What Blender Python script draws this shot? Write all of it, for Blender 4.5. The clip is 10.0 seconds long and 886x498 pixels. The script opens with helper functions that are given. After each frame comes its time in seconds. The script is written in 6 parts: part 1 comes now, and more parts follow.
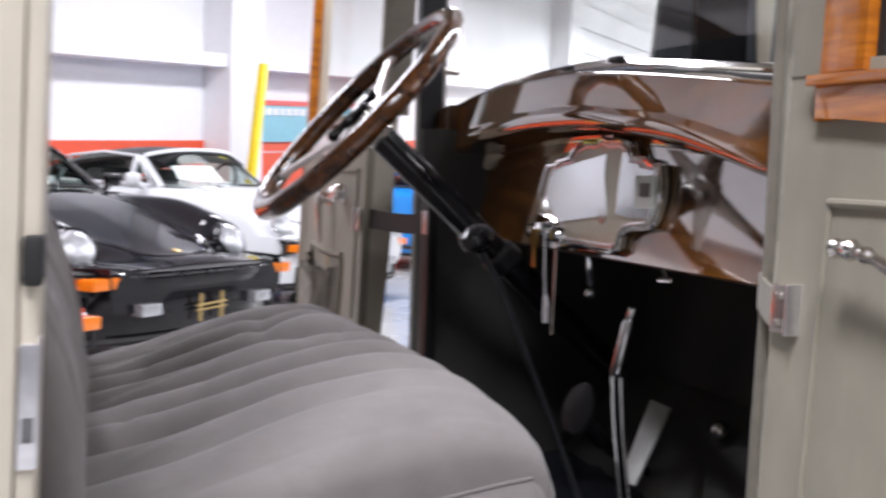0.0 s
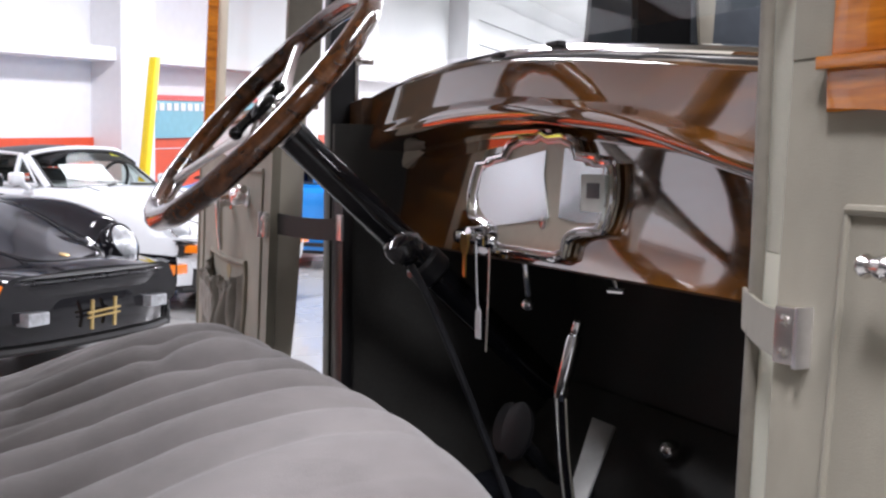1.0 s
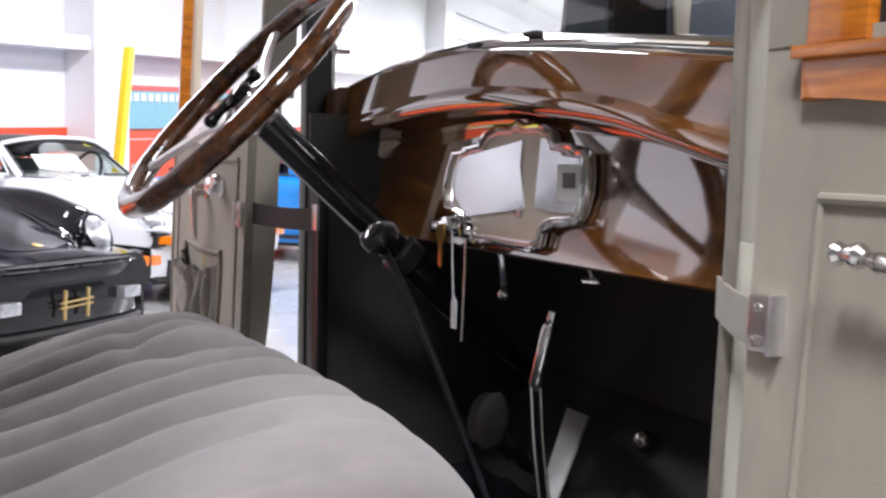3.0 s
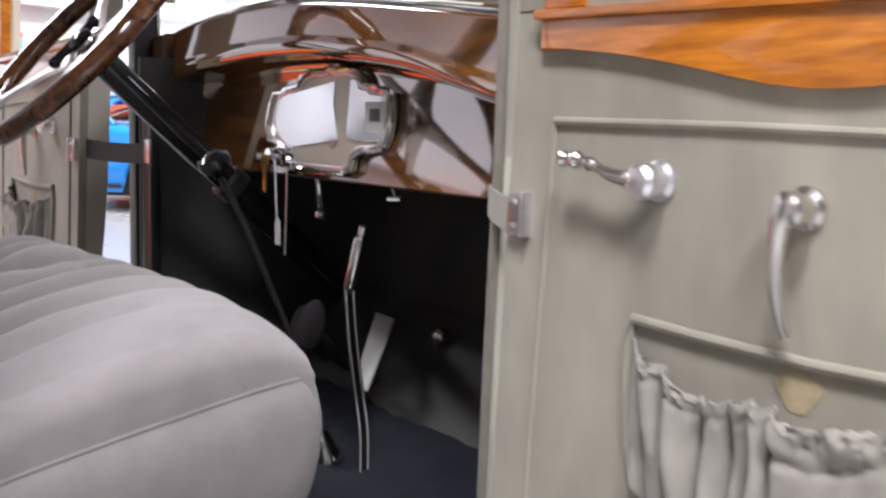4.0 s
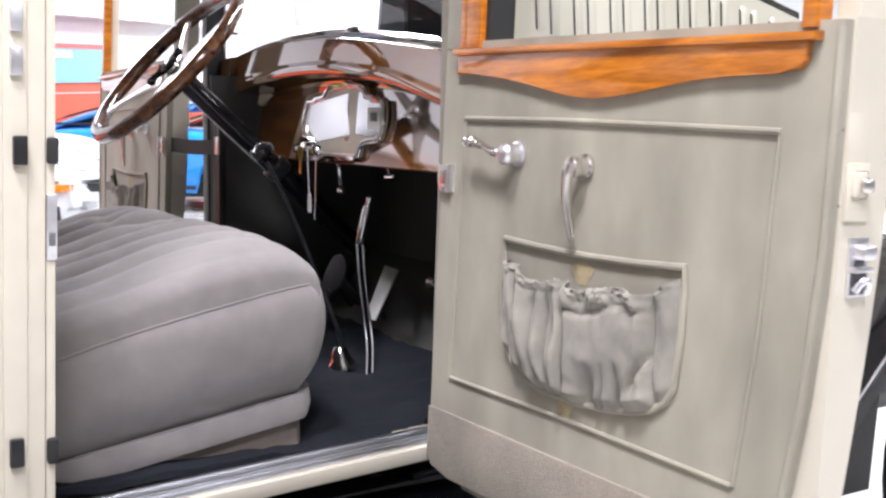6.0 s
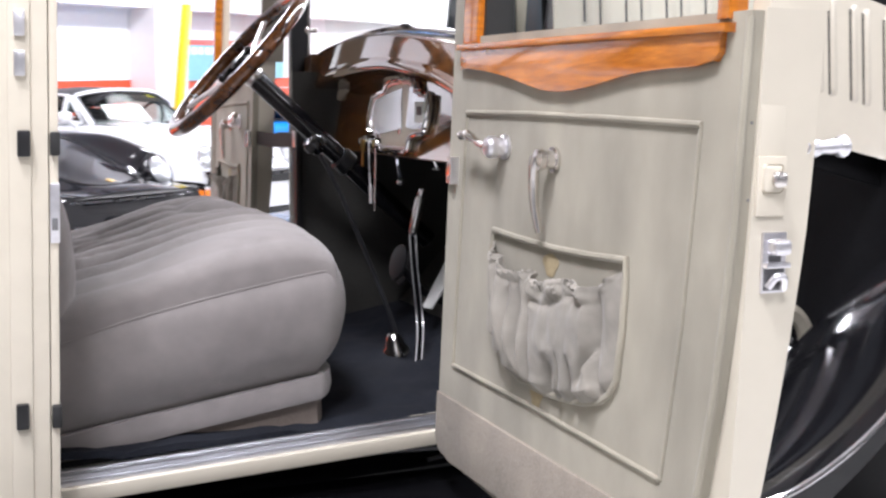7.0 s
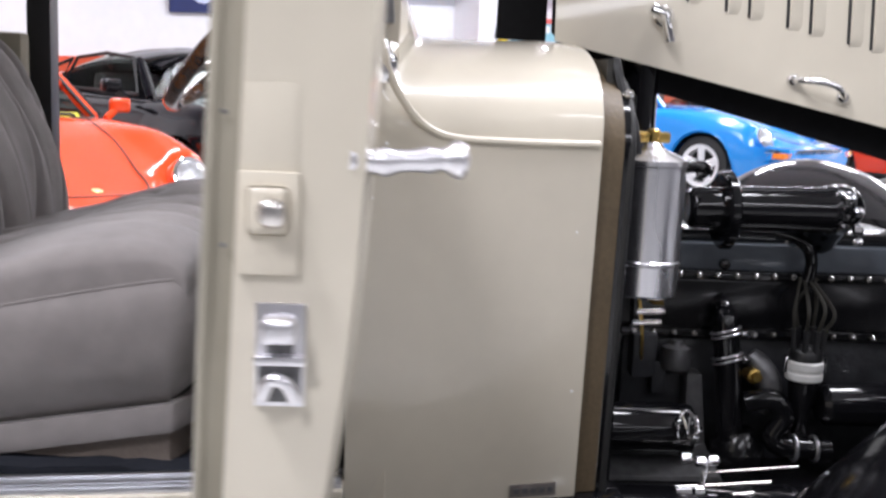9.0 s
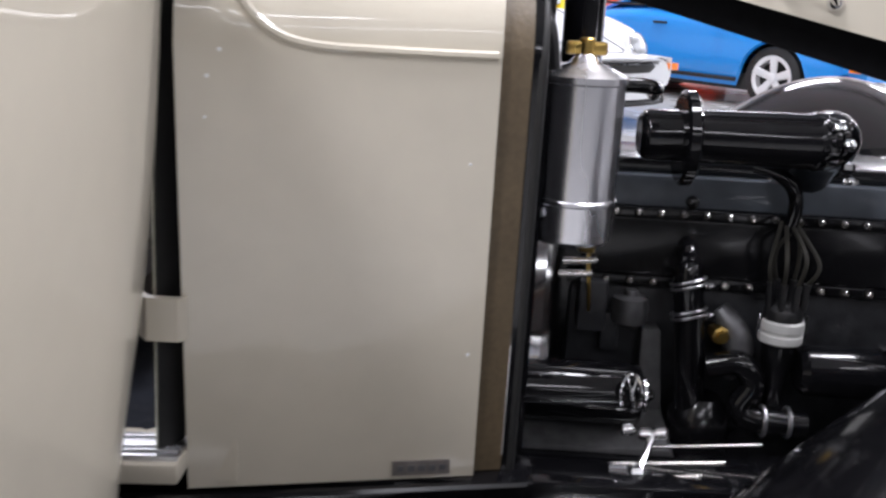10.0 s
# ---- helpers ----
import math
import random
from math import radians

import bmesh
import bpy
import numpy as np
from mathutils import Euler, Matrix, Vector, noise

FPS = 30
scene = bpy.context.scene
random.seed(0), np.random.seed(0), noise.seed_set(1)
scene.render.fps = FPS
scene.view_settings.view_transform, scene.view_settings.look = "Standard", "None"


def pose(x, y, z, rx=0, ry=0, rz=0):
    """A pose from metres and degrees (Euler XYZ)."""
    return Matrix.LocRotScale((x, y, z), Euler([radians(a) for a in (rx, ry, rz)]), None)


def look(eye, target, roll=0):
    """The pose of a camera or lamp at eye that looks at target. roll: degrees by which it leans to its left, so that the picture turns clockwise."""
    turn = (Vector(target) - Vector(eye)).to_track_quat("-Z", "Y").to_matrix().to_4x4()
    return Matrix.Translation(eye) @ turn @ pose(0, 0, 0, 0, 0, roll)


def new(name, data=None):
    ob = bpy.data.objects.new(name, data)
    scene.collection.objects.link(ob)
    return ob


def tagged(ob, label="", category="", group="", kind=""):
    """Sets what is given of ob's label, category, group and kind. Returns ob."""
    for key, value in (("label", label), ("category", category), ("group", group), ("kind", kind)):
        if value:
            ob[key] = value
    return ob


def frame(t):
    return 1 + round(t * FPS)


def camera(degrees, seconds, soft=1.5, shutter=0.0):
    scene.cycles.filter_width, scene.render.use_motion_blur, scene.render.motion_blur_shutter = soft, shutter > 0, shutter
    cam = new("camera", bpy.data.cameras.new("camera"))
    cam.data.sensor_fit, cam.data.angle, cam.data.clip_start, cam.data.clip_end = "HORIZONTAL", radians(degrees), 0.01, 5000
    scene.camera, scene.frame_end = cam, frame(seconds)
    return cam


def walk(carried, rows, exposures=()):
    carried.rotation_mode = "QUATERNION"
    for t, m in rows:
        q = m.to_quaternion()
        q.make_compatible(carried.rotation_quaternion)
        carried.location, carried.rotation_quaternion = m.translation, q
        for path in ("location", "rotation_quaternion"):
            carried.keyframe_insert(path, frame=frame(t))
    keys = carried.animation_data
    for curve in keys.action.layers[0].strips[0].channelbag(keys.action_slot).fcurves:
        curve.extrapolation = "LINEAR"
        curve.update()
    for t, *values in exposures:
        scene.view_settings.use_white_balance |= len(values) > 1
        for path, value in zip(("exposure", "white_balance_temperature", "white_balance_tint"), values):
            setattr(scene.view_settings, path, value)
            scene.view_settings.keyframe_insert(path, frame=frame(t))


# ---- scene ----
cam = camera(45.0, 10.0, soft=2.4, shutter=0.5)
PATH = [
    (0, (0.086, -0.122, 1.054), (0.726, 1.768, 0.917), 1.7),
    (0.5, (0.108, -0.011, 1.057), (0.925, 1.809, 0.918), 1.3),
    (1, (0.117, 0.056, 1.063), (0.930, 1.877, 0.918), 0.9),
    (1.5, (0.129, 0.087, 1.062), (0.932, 1.913, 0.920), 1.0),
    (2, (0.133, 0.092, 1.062), (0.944, 1.915, 0.920), 0.9),
    (2.2, (0.131, 0.091, 1.061), (0.948, 1.911, 0.920), 1.1),
    (3.5, (0.078, -0.025, 1.052), (1.038, 1.719, 0.856), 1.3),
    (4, (-0.024, -0.168, 1.041), (1.138, 1.442, 0.798), 1.4),
    (4.5, (-0.110, -0.328, 1.038), (1.077, 1.259, 0.768), 0.9),
    (5, (-0.197, -0.497, 1.036), (0.983, 1.091, 0.741), 0.7),
    (5.5, (-0.267, -0.643, 1.033), (0.873, 0.981, 0.779), 0.9),
    (7, (-0.006, -0.953, 1.041), (0.744, 0.884, 0.787), 0.7),
    (7.5, (0.201, -0.962, 1.038), (0.724, 0.953, 0.791), 1.2),
    (8, (0.411, -0.909, 1.041), (0.731, 1.049, 0.788), 1.9),
    (8.5, (0.616, -0.808, 1.048), (0.810, 1.165, 0.781), 2.1),
    (9, (0.797, -0.692, 1.055), (0.894, 1.282, 0.750), 2.3),
    (9.5, (0.941, -0.561, 1.051), (0.951, 1.387, 0.598), 2.8),
    (10, (1.053, -0.422, 1.056), (1.015, 1.518, 0.573), 3.3),
]
walk(cam, [(t, look(eye, target, roll)) for t, eye, target, roll in PATH],
     [(0.0, -0.46), (2.0, -0.38), (3.5, -0.18), (4.0, -0.08), (4.5, -0.03), (5.5, 0.13), (7.0, 0.03), (8.0, -0.24), (8.5, -0.30), (9.0, -0.40), (9.5, -0.43), (10.0, -0.52)])

# ---- world and light ----
N_WALL = Vector((-0.686, 0.727, 0.0)).normalized()      # into the far wall
S_WALL = Vector((0.727, 0.686, 0.0)).normalized()       # along the far wall
HALL_Z = 5.6


def hall(s, n, z=0.0):
    """A place in the hall: s along the far wall, n towards it."""
    return S_WALL * s + N_WALL * n + Vector((0, 0, z))


world = bpy.data.worlds.new("world")
scene.world = world
world.use_nodes = True
world.node_tree.nodes["Background"].inputs[0].default_value = (0.9, 0.95, 1.0, 1)
world.node_tree.nodes["Background"].inputs[1].default_value = 0.25

LAMP_WATTS = 310.0
ROW_LEVEL = {-10.0: 0.22, -5.6: 0.38, -1.1: 1.15, 5.4: 1.2}
BAY_LEVEL = {-3.2: 1.45, 3.4: 1.0, 10.0: 1.1, 17.0: 0.95, 23.5: 2.8, 30.0: 2.8}
LAMPS = [(s, n, BAY_LEVEL[s] * ROW_LEVEL[n], 3.6 if n > -2 else 4.8) for n in ROW_LEVEL for s in BAY_LEVEL if s < 20 or n > -2]
LAMPS = [q for q in LAMPS if q[:2] not in ((-3.2, -1.1), (-3.2, 5.4))] + [(-1.13, 0.1, 0.76, 0.9), (-2.5, -1.2, 0.78, 1.5), (-3.2, 5.4, 0.72, 3.6)]
for s, n, level, length in LAMPS:
    data = bpy.data.lights.new("tube_light", "AREA")
    data.shape, data.size, data.size_y = "RECTANGLE", length, 0.5
    data.energy, data.color = LAMP_WATTS * level, (0.97, 0.96, 1.05)
    lamp = new("tube_light", data)
    lamp.matrix_world = Matrix.Translation(hall(s, n, HALL_Z - 1.12)) @ pose(0, 0, 0, 0, 0, math.degrees(math.atan2(S_WALL.y, S_WALL.x)))
scene.view_settings.exposure = 0.0


# ---- materials ----
def material(name, colour, rough=0.5, metal=0.0, spread=0.12, grain=40.0, blotch=3.0, bump=0.0, bump_scale=None, coat=0.0,
             sheen=0.0, emit=0.0, stretch=(1, 1, 1), rough_spread=0.08, specular=0.5):
    m = bpy.data.materials.new(name)
    m.use_nodes = True
    t = m.node_tree
    b = t.nodes["Principled BSDF"]
    co = t.nodes.new("ShaderNodeTexCoord")
    mp = t.nodes.new("ShaderNodeMapping")
    mp.inputs["Scale"].default_value = stretch
    t.links.new(co.outputs["Object"], mp.inputs["Vector"])
    fine, wide = t.nodes.new("ShaderNodeTexNoise"), t.nodes.new("ShaderNodeTexNoise")
    for n, sc, det in ((fine, grain, 6.0), (wide, blotch, 4.0)):
        n.inputs["Scale"].default_value, n.inputs["Detail"].default_value = sc, det
        t.links.new(mp.outputs["Vector"], n.inputs["Vector"])
    add = t.nodes.new("ShaderNodeMath")
    add.operation = "ADD"
    t.links.new(fine.outputs["Fac"], add.inputs[0])
    t.links.new(wide.outputs["Fac"], add.inputs[1])
    ramp = t.nodes.new("ShaderNodeMapRange")
    ramp.inputs["From Min"].default_value, ramp.inputs["From Max"].default_value = 0.6, 1.4
    ramp.inputs["To Min"].default_value, ramp.inputs["To Max"].default_value = 1 - spread, 1 + spread
    t.links.new(add.outputs[0], ramp.inputs["Value"])
    mul = t.nodes.new("ShaderNodeVectorMath")
    mul.operation = "SCALE"
    mul.inputs[0].default_value = colour
    t.links.new(ramp.outputs["Result"], mul.inputs["Scale"])
    t.links.new(mul.outputs["Vector"], b.inputs["Base Color"])
    rr = t.nodes.new("ShaderNodeMapRange")
    rr.inputs["To Min"].default_value, rr.inputs["To Max"].default_value = max(0.02, rough - rough_spread), min(1, rough + rough_spread)
    t.links.new(wide.outputs["Fac"], rr.inputs["Value"])
    t.links.new(rr.outputs["Result"], b.inputs["Roughness"])
    b.inputs["Metallic"].default_value = metal
    b.inputs["Specular IOR Level"].default_value = specular
    b.inputs["Coat Weight"].default_value = coat
    b.inputs["Coat Roughness"].default_value = 0.04
    b.inputs["Sheen Weight"].default_value = sheen
    if emit:
        b.inputs["Emission Color"].default_value = (*colour, 1)
        b.inputs["Emission Strength"].default_value = emit
    if bump:
        bn = t.nodes.new("ShaderNodeBump")
        bn.inputs["Strength"].default_value, bn.inputs["Distance"].default_value = 1.0, bump
        src = fine
        if bump_scale:
            src = t.nodes.new("ShaderNodeTexNoise")
            src.inputs["Scale"].default_value, src.inputs["Detail"].default_value = bump_scale, 3.0
            t.links.new(co.outputs["Object"], src.inputs["Vector"])
        t.links.new(src.outputs["Fac"], bn.inputs["Height"])
        t.links.new(bn.outputs["Normal"], b.inputs["Normal"])
    return m


def wood(name, dark, light, along=(1.5, 14, 30), rough=0.18, coat=0.8, figure=2.2):
    m = material(name, light, rough, 0.0, 0.1, coat=coat, rough_spread=0.05)
    t = m.node_tree
    b = t.nodes["Principled BSDF"]
    co, mp = t.nodes.new("ShaderNodeTexCoord"), t.nodes.new("ShaderNodeMapping")
    mp.inputs["Scale"].default_value = along
    t.links.new(co.outputs["Object"], mp.inputs["Vector"])
    n1, n2 = t.nodes.new("ShaderNodeTexNoise"), t.nodes.new("ShaderNodeTexNoise")
    n1.inputs["Scale"].default_value, n1.inputs["Detail"].default_value, n1.inputs["Distortion"].default_value = figure, 8.0, 1.2
    n2.inputs["Scale"].default_value, n2.inputs["Detail"].default_value = 9.0, 6.0
    t.links.new(mp.outputs["Vector"], n1.inputs["Vector"])
    t.links.new(mp.outputs["Vector"], n2.inputs["Vector"])
    mix = t.nodes.new("ShaderNodeMath")
    mix.operation = "MULTIPLY_ADD"
    mix.inputs[1].default_value = 0.45
    t.links.new(n2.outputs["Fac"], mix.inputs[0])
    t.links.new(n1.outputs["Fac"], mix.inputs[2])
    cr = t.nodes.new("ShaderNodeValToRGB")
    cr.color_ramp.elements[0].position, cr.color_ramp.elements[1].position = 0.52, 0.92
    cr.color_ramp.elements[0].color, cr.color_ramp.elements[1].color = (*dark, 1), (*light, 1)
    t.links.new(mix.outputs[0], cr.inputs["Fac"])
    t.links.new(cr.outputs["Color"], b.inputs["Base Color"])
    return m


def glass(name, tint=(0.95, 0.97, 0.96), alpha=0.05, rough=0.02):
    m = bpy.data.materials.new(name)
    m.use_nodes = True
    t = m.node_tree
    t.nodes.remove(t.nodes["Principled BSDF"])
    out = t.nodes["Material Output"]
    tr, gl, mx = (t.nodes.new(k) for k in ("ShaderNodeBsdfTransparent", "ShaderNodeBsdfGlossy", "ShaderNodeMixShader"))
    tr.inputs["Color"].default_value = (*tint, 1)
    gl.inputs["Roughness"].default_value = rough
    mx.inputs["Fac"].default_value = alpha
    t.links.new(tr.outputs["BSDF"], mx.inputs[1])
    t.links.new(gl.outputs["BSDF"], mx.inputs[2])
    t.links.new(mx.outputs["Shader"], out.inputs["Surface"])
    return m


CREAM = material("cream_paint", (0.58, 0.535, 0.44), 0.32, 0, 0.04, 25, 2.4, coat=0.9, rough_spread=0.08)
CREAM_DULL = material("cream_jamb_paint", (0.60, 0.55, 0.45), 0.45, 0, 0.05, 30, 4, coat=0.15)
BLACK = material("black_lacquer", (0.005, 0.005, 0.006), 0.10, 0, 0.2, 60, 4, coat=0.15, specular=0.42)
BLACK_SATIN = material("black_satin", (0.008, 0.008, 0.009), 0.38, 0, 0.25, 60, 5, bump=0.0004)
BLACK_HIDE = material("black_kick_panel", (0.034, 0.033, 0.029), 0.5, 0, 0.25, 180, 6, bump=0.0006, bump_scale=420)
RUBBER = material("black_rubber", (0.012, 0.012, 0.012), 0.6, 0, 0.2, 80, 6)
CARPET = material("black_carpet", (0.013, 0.015, 0.021), 0.97, 0, 0.5, 260, 7, bump=0.002, bump_scale=700, specular=0.2)
CHROME = material("chrome", (0.86, 0.86, 0.87), 0.09, 1.0, 0.04, 30, 5, rough_spread=0.04)
NICKEL = material("worn_nickel", (0.72, 0.69, 0.66), 0.24, 1.0, 0.12, 60, 8, rough_spread=0.12)
ALU = material("brushed_aluminium", (0.80, 0.80, 0.84), 0.27, 1.0, 0.08, 60, 9, stretch=(1, 1, 0.15), rough_spread=0.08)
SUMP = material("oily_black_crankcase", (0.022, 0.023, 0.026), 0.42, 0.0, 0.6, 45, 14, bump=0.0015, bump_scale=60)
SILL_ALU = material("scuffed_aluminium", (0.66, 0.67, 0.70), 0.33, 1.0, 0.25, 50, 12, stretch=(0.3, 2, 1), rough_spread=0.15, bump=0.0003)
BRASS = material("brass", (0.62, 0.42, 0.13), 0.3, 1.0, 0.15, 70, 9)
FABRIC = material("grey_door_cloth", (0.298, 0.273, 0.213), 0.9, 0, 0.32, 11, 2.8, stretch=(1, 1, 0.55), bump=0.0004, bump_scale=900, sheen=0.2)
POCKET = material("grey_pocket_cloth", (0.252, 0.232, 0.199), 0.9, 0, 0.24, 40, 14, bump=0.0004, bump_scale=900, sheen=0.2)
FABRIC_EDGE = material("grey_windlace_cloth", (0.66, 0.65, 0.52), 0.85, 0, 0.08, 400, 8, bump=0.0008, bump_scale=800, sheen=0.2)
KICK = material("grey_kick_carpet", (0.29, 0.245, 0.195), 0.95, 0, 0.38, 260, 9, bump=0.0025, bump_scale=600, sheen=0.2)
SEAT = material("grey_wool_seat_cloth", (0.188, 0.171, 0.165), 0.92, 0, 0.16, 30, 5, bump=0.0009, bump_scale=1000, sheen=0.25)
LACE_AND_SHADE = material("taupe_lace_and_shade", (0.24, 0.215, 0.175), 0.9, 0, 0.15, 60, 9, bump=0.0008, bump_scale=800, sheen=0.2)
SEAT_BASE = material("brown_grey_seat_base_cloth", (0.17, 0.14, 0.12), 0.95, 0, 0.2, 300, 10, bump=0.001, bump_scale=700)
DASH_WOOD = wood("dark_walnut_veneer", (0.030, 0.011, 0.003), (0.19, 0.072, 0.012), (3, 2.0, 9), 0.06, 1.0)
CAP_WOOD = wood("amber_walnut_veneer", (0.2924, 0.0814, 0.0054), (0.62, 0.20, 0.014), (5, 3, 26), 0.2, 0.9)
DASH_WOOD.node_tree.nodes["Principled BSDF"].inputs["Coat IOR"].default_value = 2.5
EDGE_WOOD = wood("dull_walnut_edge", (0.020, 0.008, 0.003), (0.10, 0.04, 0.009), (3, 2.0, 9), 0.5, 0.0)
RIM_WOOD = wood("dark_rosewood", (0.028, 0.010, 0.004), (0.15, 0.055, 0.017), (9, 9, 9), 0.1, 1.0, 3.0)
RIM_WOOD.node_tree.nodes["Principled BSDF"].inputs["Coat Roughness"].default_value = 0.16
GLASS = glass("clear_glass")
CAR_GLASS = glass("tinted_car_glass", (0.86, 0.90, 0.88), 0.006)
IRON_GREY = material("blue_grey_engine_paint", (0.085, 0.098, 0.115), 0.4, 0, 0.2, 40, 9, coat=0.2)
ENGINE_BLACK = material("black_engine_enamel", (0.005, 0.005, 0.006), 0.22, 0, 0.3, 50, 8, coat=0.15)
BRIGHT = material("bright_worn_plating", (0.84, 0.83, 0.86), 0.34, 1.0, 0.14, 90, 12, rough_spread=0.12)
DUSTY = material("dusty_grey_casting", (0.10, 0.10, 0.102), 0.5, 0.0, 0.5, 45, 14, bump=0.001, bump_scale=80)
CAST = material("oily_cast_metal", (0.16, 0.16, 0.165), 0.42, 0.7, 0.35, 50, 12)
ENAMEL = material("white_enamel", (0.55, 0.55, 0.53), 0.35, 0, 0.12, 60, 12)
TAN = material("tan_lacing_leather", (0.115, 0.084, 0.048), 0.55, 0, 0.25, 120, 10, bump=0.001)
LACE_STAIN = material("ochre_stain", (0.37, 0.30, 0.18), 0.9, 0, 0.15, 200, 30)
PLATE = material("dull_grey_plate", (0.20, 0.18, 0.17), 0.5, 0.2, 0.3, 90, 30)
PAPER = material("white_paper", (0.88, 0.89, 0.90), 0.7, 0, 0.04, 40, 8)
PANEL_SHINE = material("panel_shine", (0.78, 0.82, 0.85), 0.2, 0.85, 0.05, 40, 14)
PANEL = material("satin_silver_panel", (0.50, 0.46, 0.37), 0.38, 0.35, 0.08, 60, 10)
DIAL = material("dial_face", (0.62, 0.66, 0.62), 0.4, 0, 0.1, 50, 12)
WALL = material("white_wall_paint", (0.80, 0.80, 0.81), 0.65, 0, 0.04, 9, 0.7, bump=0.0006)
BEAM = material("white_steel_paint", (0.80, 0.80, 0.81), 0.45, 0, 0.03, 12, 0.9)
BAND = material("red_orange_wall_paint", (0.72, 0.085, 0.03), 0.5, 0, 0.08, 10, 0.8)
FLOOR = material("pale_sealed_concrete", (0.42, 0.42, 0.41), 0.28, 0, 0.14, 18, 0.8, bump=0.0005, coat=0.2)
CEIL = material("pale_ceiling_sheet", (0.62, 0.62, 0.62), 0.7, 0, 0.05, 8, 0.6)
YELLOW = material("yellow_safety_paint", (0.85, 0.66, 0.02), 0.4, 0, 0.06, 30, 4)
SIGN_BLUE = material("pale_teal_sign_face", (0.20, 0.48, 0.56), 0.4, 0, 0.1, 10, 1.5)
SIGN_RED = material("red_sign_face", (0.70, 0.09, 0.08), 0.4, 0, 0.06, 20, 3)
SIGN_WHITE = material("white_sign_ink", (0.82, 0.83, 0.85), 0.4, 0, 0.03, 20, 3)
POSTER_BLUE = material("navy_poster_face", (0.018, 0.028, 0.12), 0.35, 0, 0.15, 20, 3)
POSTER_GOLD = material("gold_poster_ink", (0.85, 0.50, 0.03), 0.4, 0, 0.06, 20, 3)
POSTER_LILAC = material("pale_blue_poster_ink", (0.62, 0.68, 0.92), 0.4, 0, 0.05, 20, 3)
WALL_DIM = material("dimmed_wall_grey", (0.36, 0.36, 0.37), 0.65, 0, 0.06, 9, 0.7)
HOOD_BLACK = material("matt_black_hood_lining", (0.006, 0.006, 0.007), 0.7, 0, 0.3, 60, 6, specular=0.12)
TRUSS = material("dark_steel_paint", (0.035, 0.033, 0.031), 0.5, 0, 0.15, 20, 2)
FIXTURE = material("white_lamp_housing", (0.7, 0.7, 0.7), 0.5)
PAINT_BLACK = material("black_car_paint", (0.006, 0.006, 0.008), 0.07, 0, 0.1, 40, 2, coat=0.25, rough_spread=0.03, specular=0.34)
PAINT_WHITE = material("white_car_paint", (0.76, 0.78, 0.80), 0.2, 0, 0.02, 40, 2, coat=0.4)
PAINT_ORANGE = material("red_orange_car_paint", (0.85, 0.085, 0.016), 0.2, 0, 0.03, 40, 2, coat=0.4)
PAINT_BLUE = material("bright_blue_car_paint", (0.015, 0.25, 0.72), 0.2, 0, 0.03, 40, 2, coat=0.4)
PAINT_RED = material("scarlet_car_paint", (0.62, 0.04, 0.015), 0.2, 0, 0.03, 40, 2, coat=0.4)
AMBER = material("amber_lens", (0.90, 0.22, 0.01), 0.2, 0, 0.05, 90, 9, coat=0.6)
LENS = material("fluted_lamp_lens", (0.50, 0.52, 0.54), 0.22, 0.55, 0.35, 60, 22, bump=0.004, bump_scale=70, coat=0.6)
INTERIOR = material("dark_car_interior", (0.02, 0.02, 0.02), 0.7)
STICKER = material("yellow_sticker", (0.85, 0.75, 0.05), 0.5)
EMBLEM = material("gold_emblem", (0.55, 0.40, 0.16), 0.35, 0.6)
RIM_ALU = material("silver_wheel_paint", (0.74, 0.74, 0.75), 0.35, 0.15, 0.06)
RED_GLASS = material("red_enamel", (0.55, 0.03, 0.02), 0.25, coat=0.5)
CLOTH_WIRE = material("braided_cloth_wire", (0.022, 0.020, 0.015), 0.8, 0, 0.4, 400, 40)


# ---- building blocks ----
def grid(bm, rows, close_u=False, close_v=False, cap=False):
    """Faces over rows of points; close_u joins the first and last row, close_v the ends of each row."""
    vs = [[bm.verts.new(p) for p in row] for row in rows]
    nu, nv = len(vs), len(vs[0])
    for i in range(nu if close_u else nu - 1):
        for j in range(nv if close_v else nv - 1):
            a, b = vs[i], vs[(i + 1) % nu]
            k = (j + 1) % nv
            bm.faces.new((a[j], a[k], b[k], b[j]))
    if cap:
        bm.faces.new(list(reversed(vs[0])))
        bm.faces.new(vs[-1])
    return vs


def slab(bm, front, back):
    """A closed sheet with thickness: two grids of points and a rim round them."""
    a, b = grid(bm, front), grid(bm, back)
    for f in list(bm.faces)[-(len(back) - 1) * (len(back[0]) - 1):]:
        f.normal_flip()
    def rim(v):
        return v[0] + [r[-1] for r in v[1:]] + v[-1][-2::-1] + [r[0] for r in v[-2:0:-1]]
    ra, rb = rim(a), rim(b)
    for i in range(len(ra)):
        k = (i + 1) % len(ra)
        bm.faces.new((ra[i], rb[i], rb[k], ra[k]))


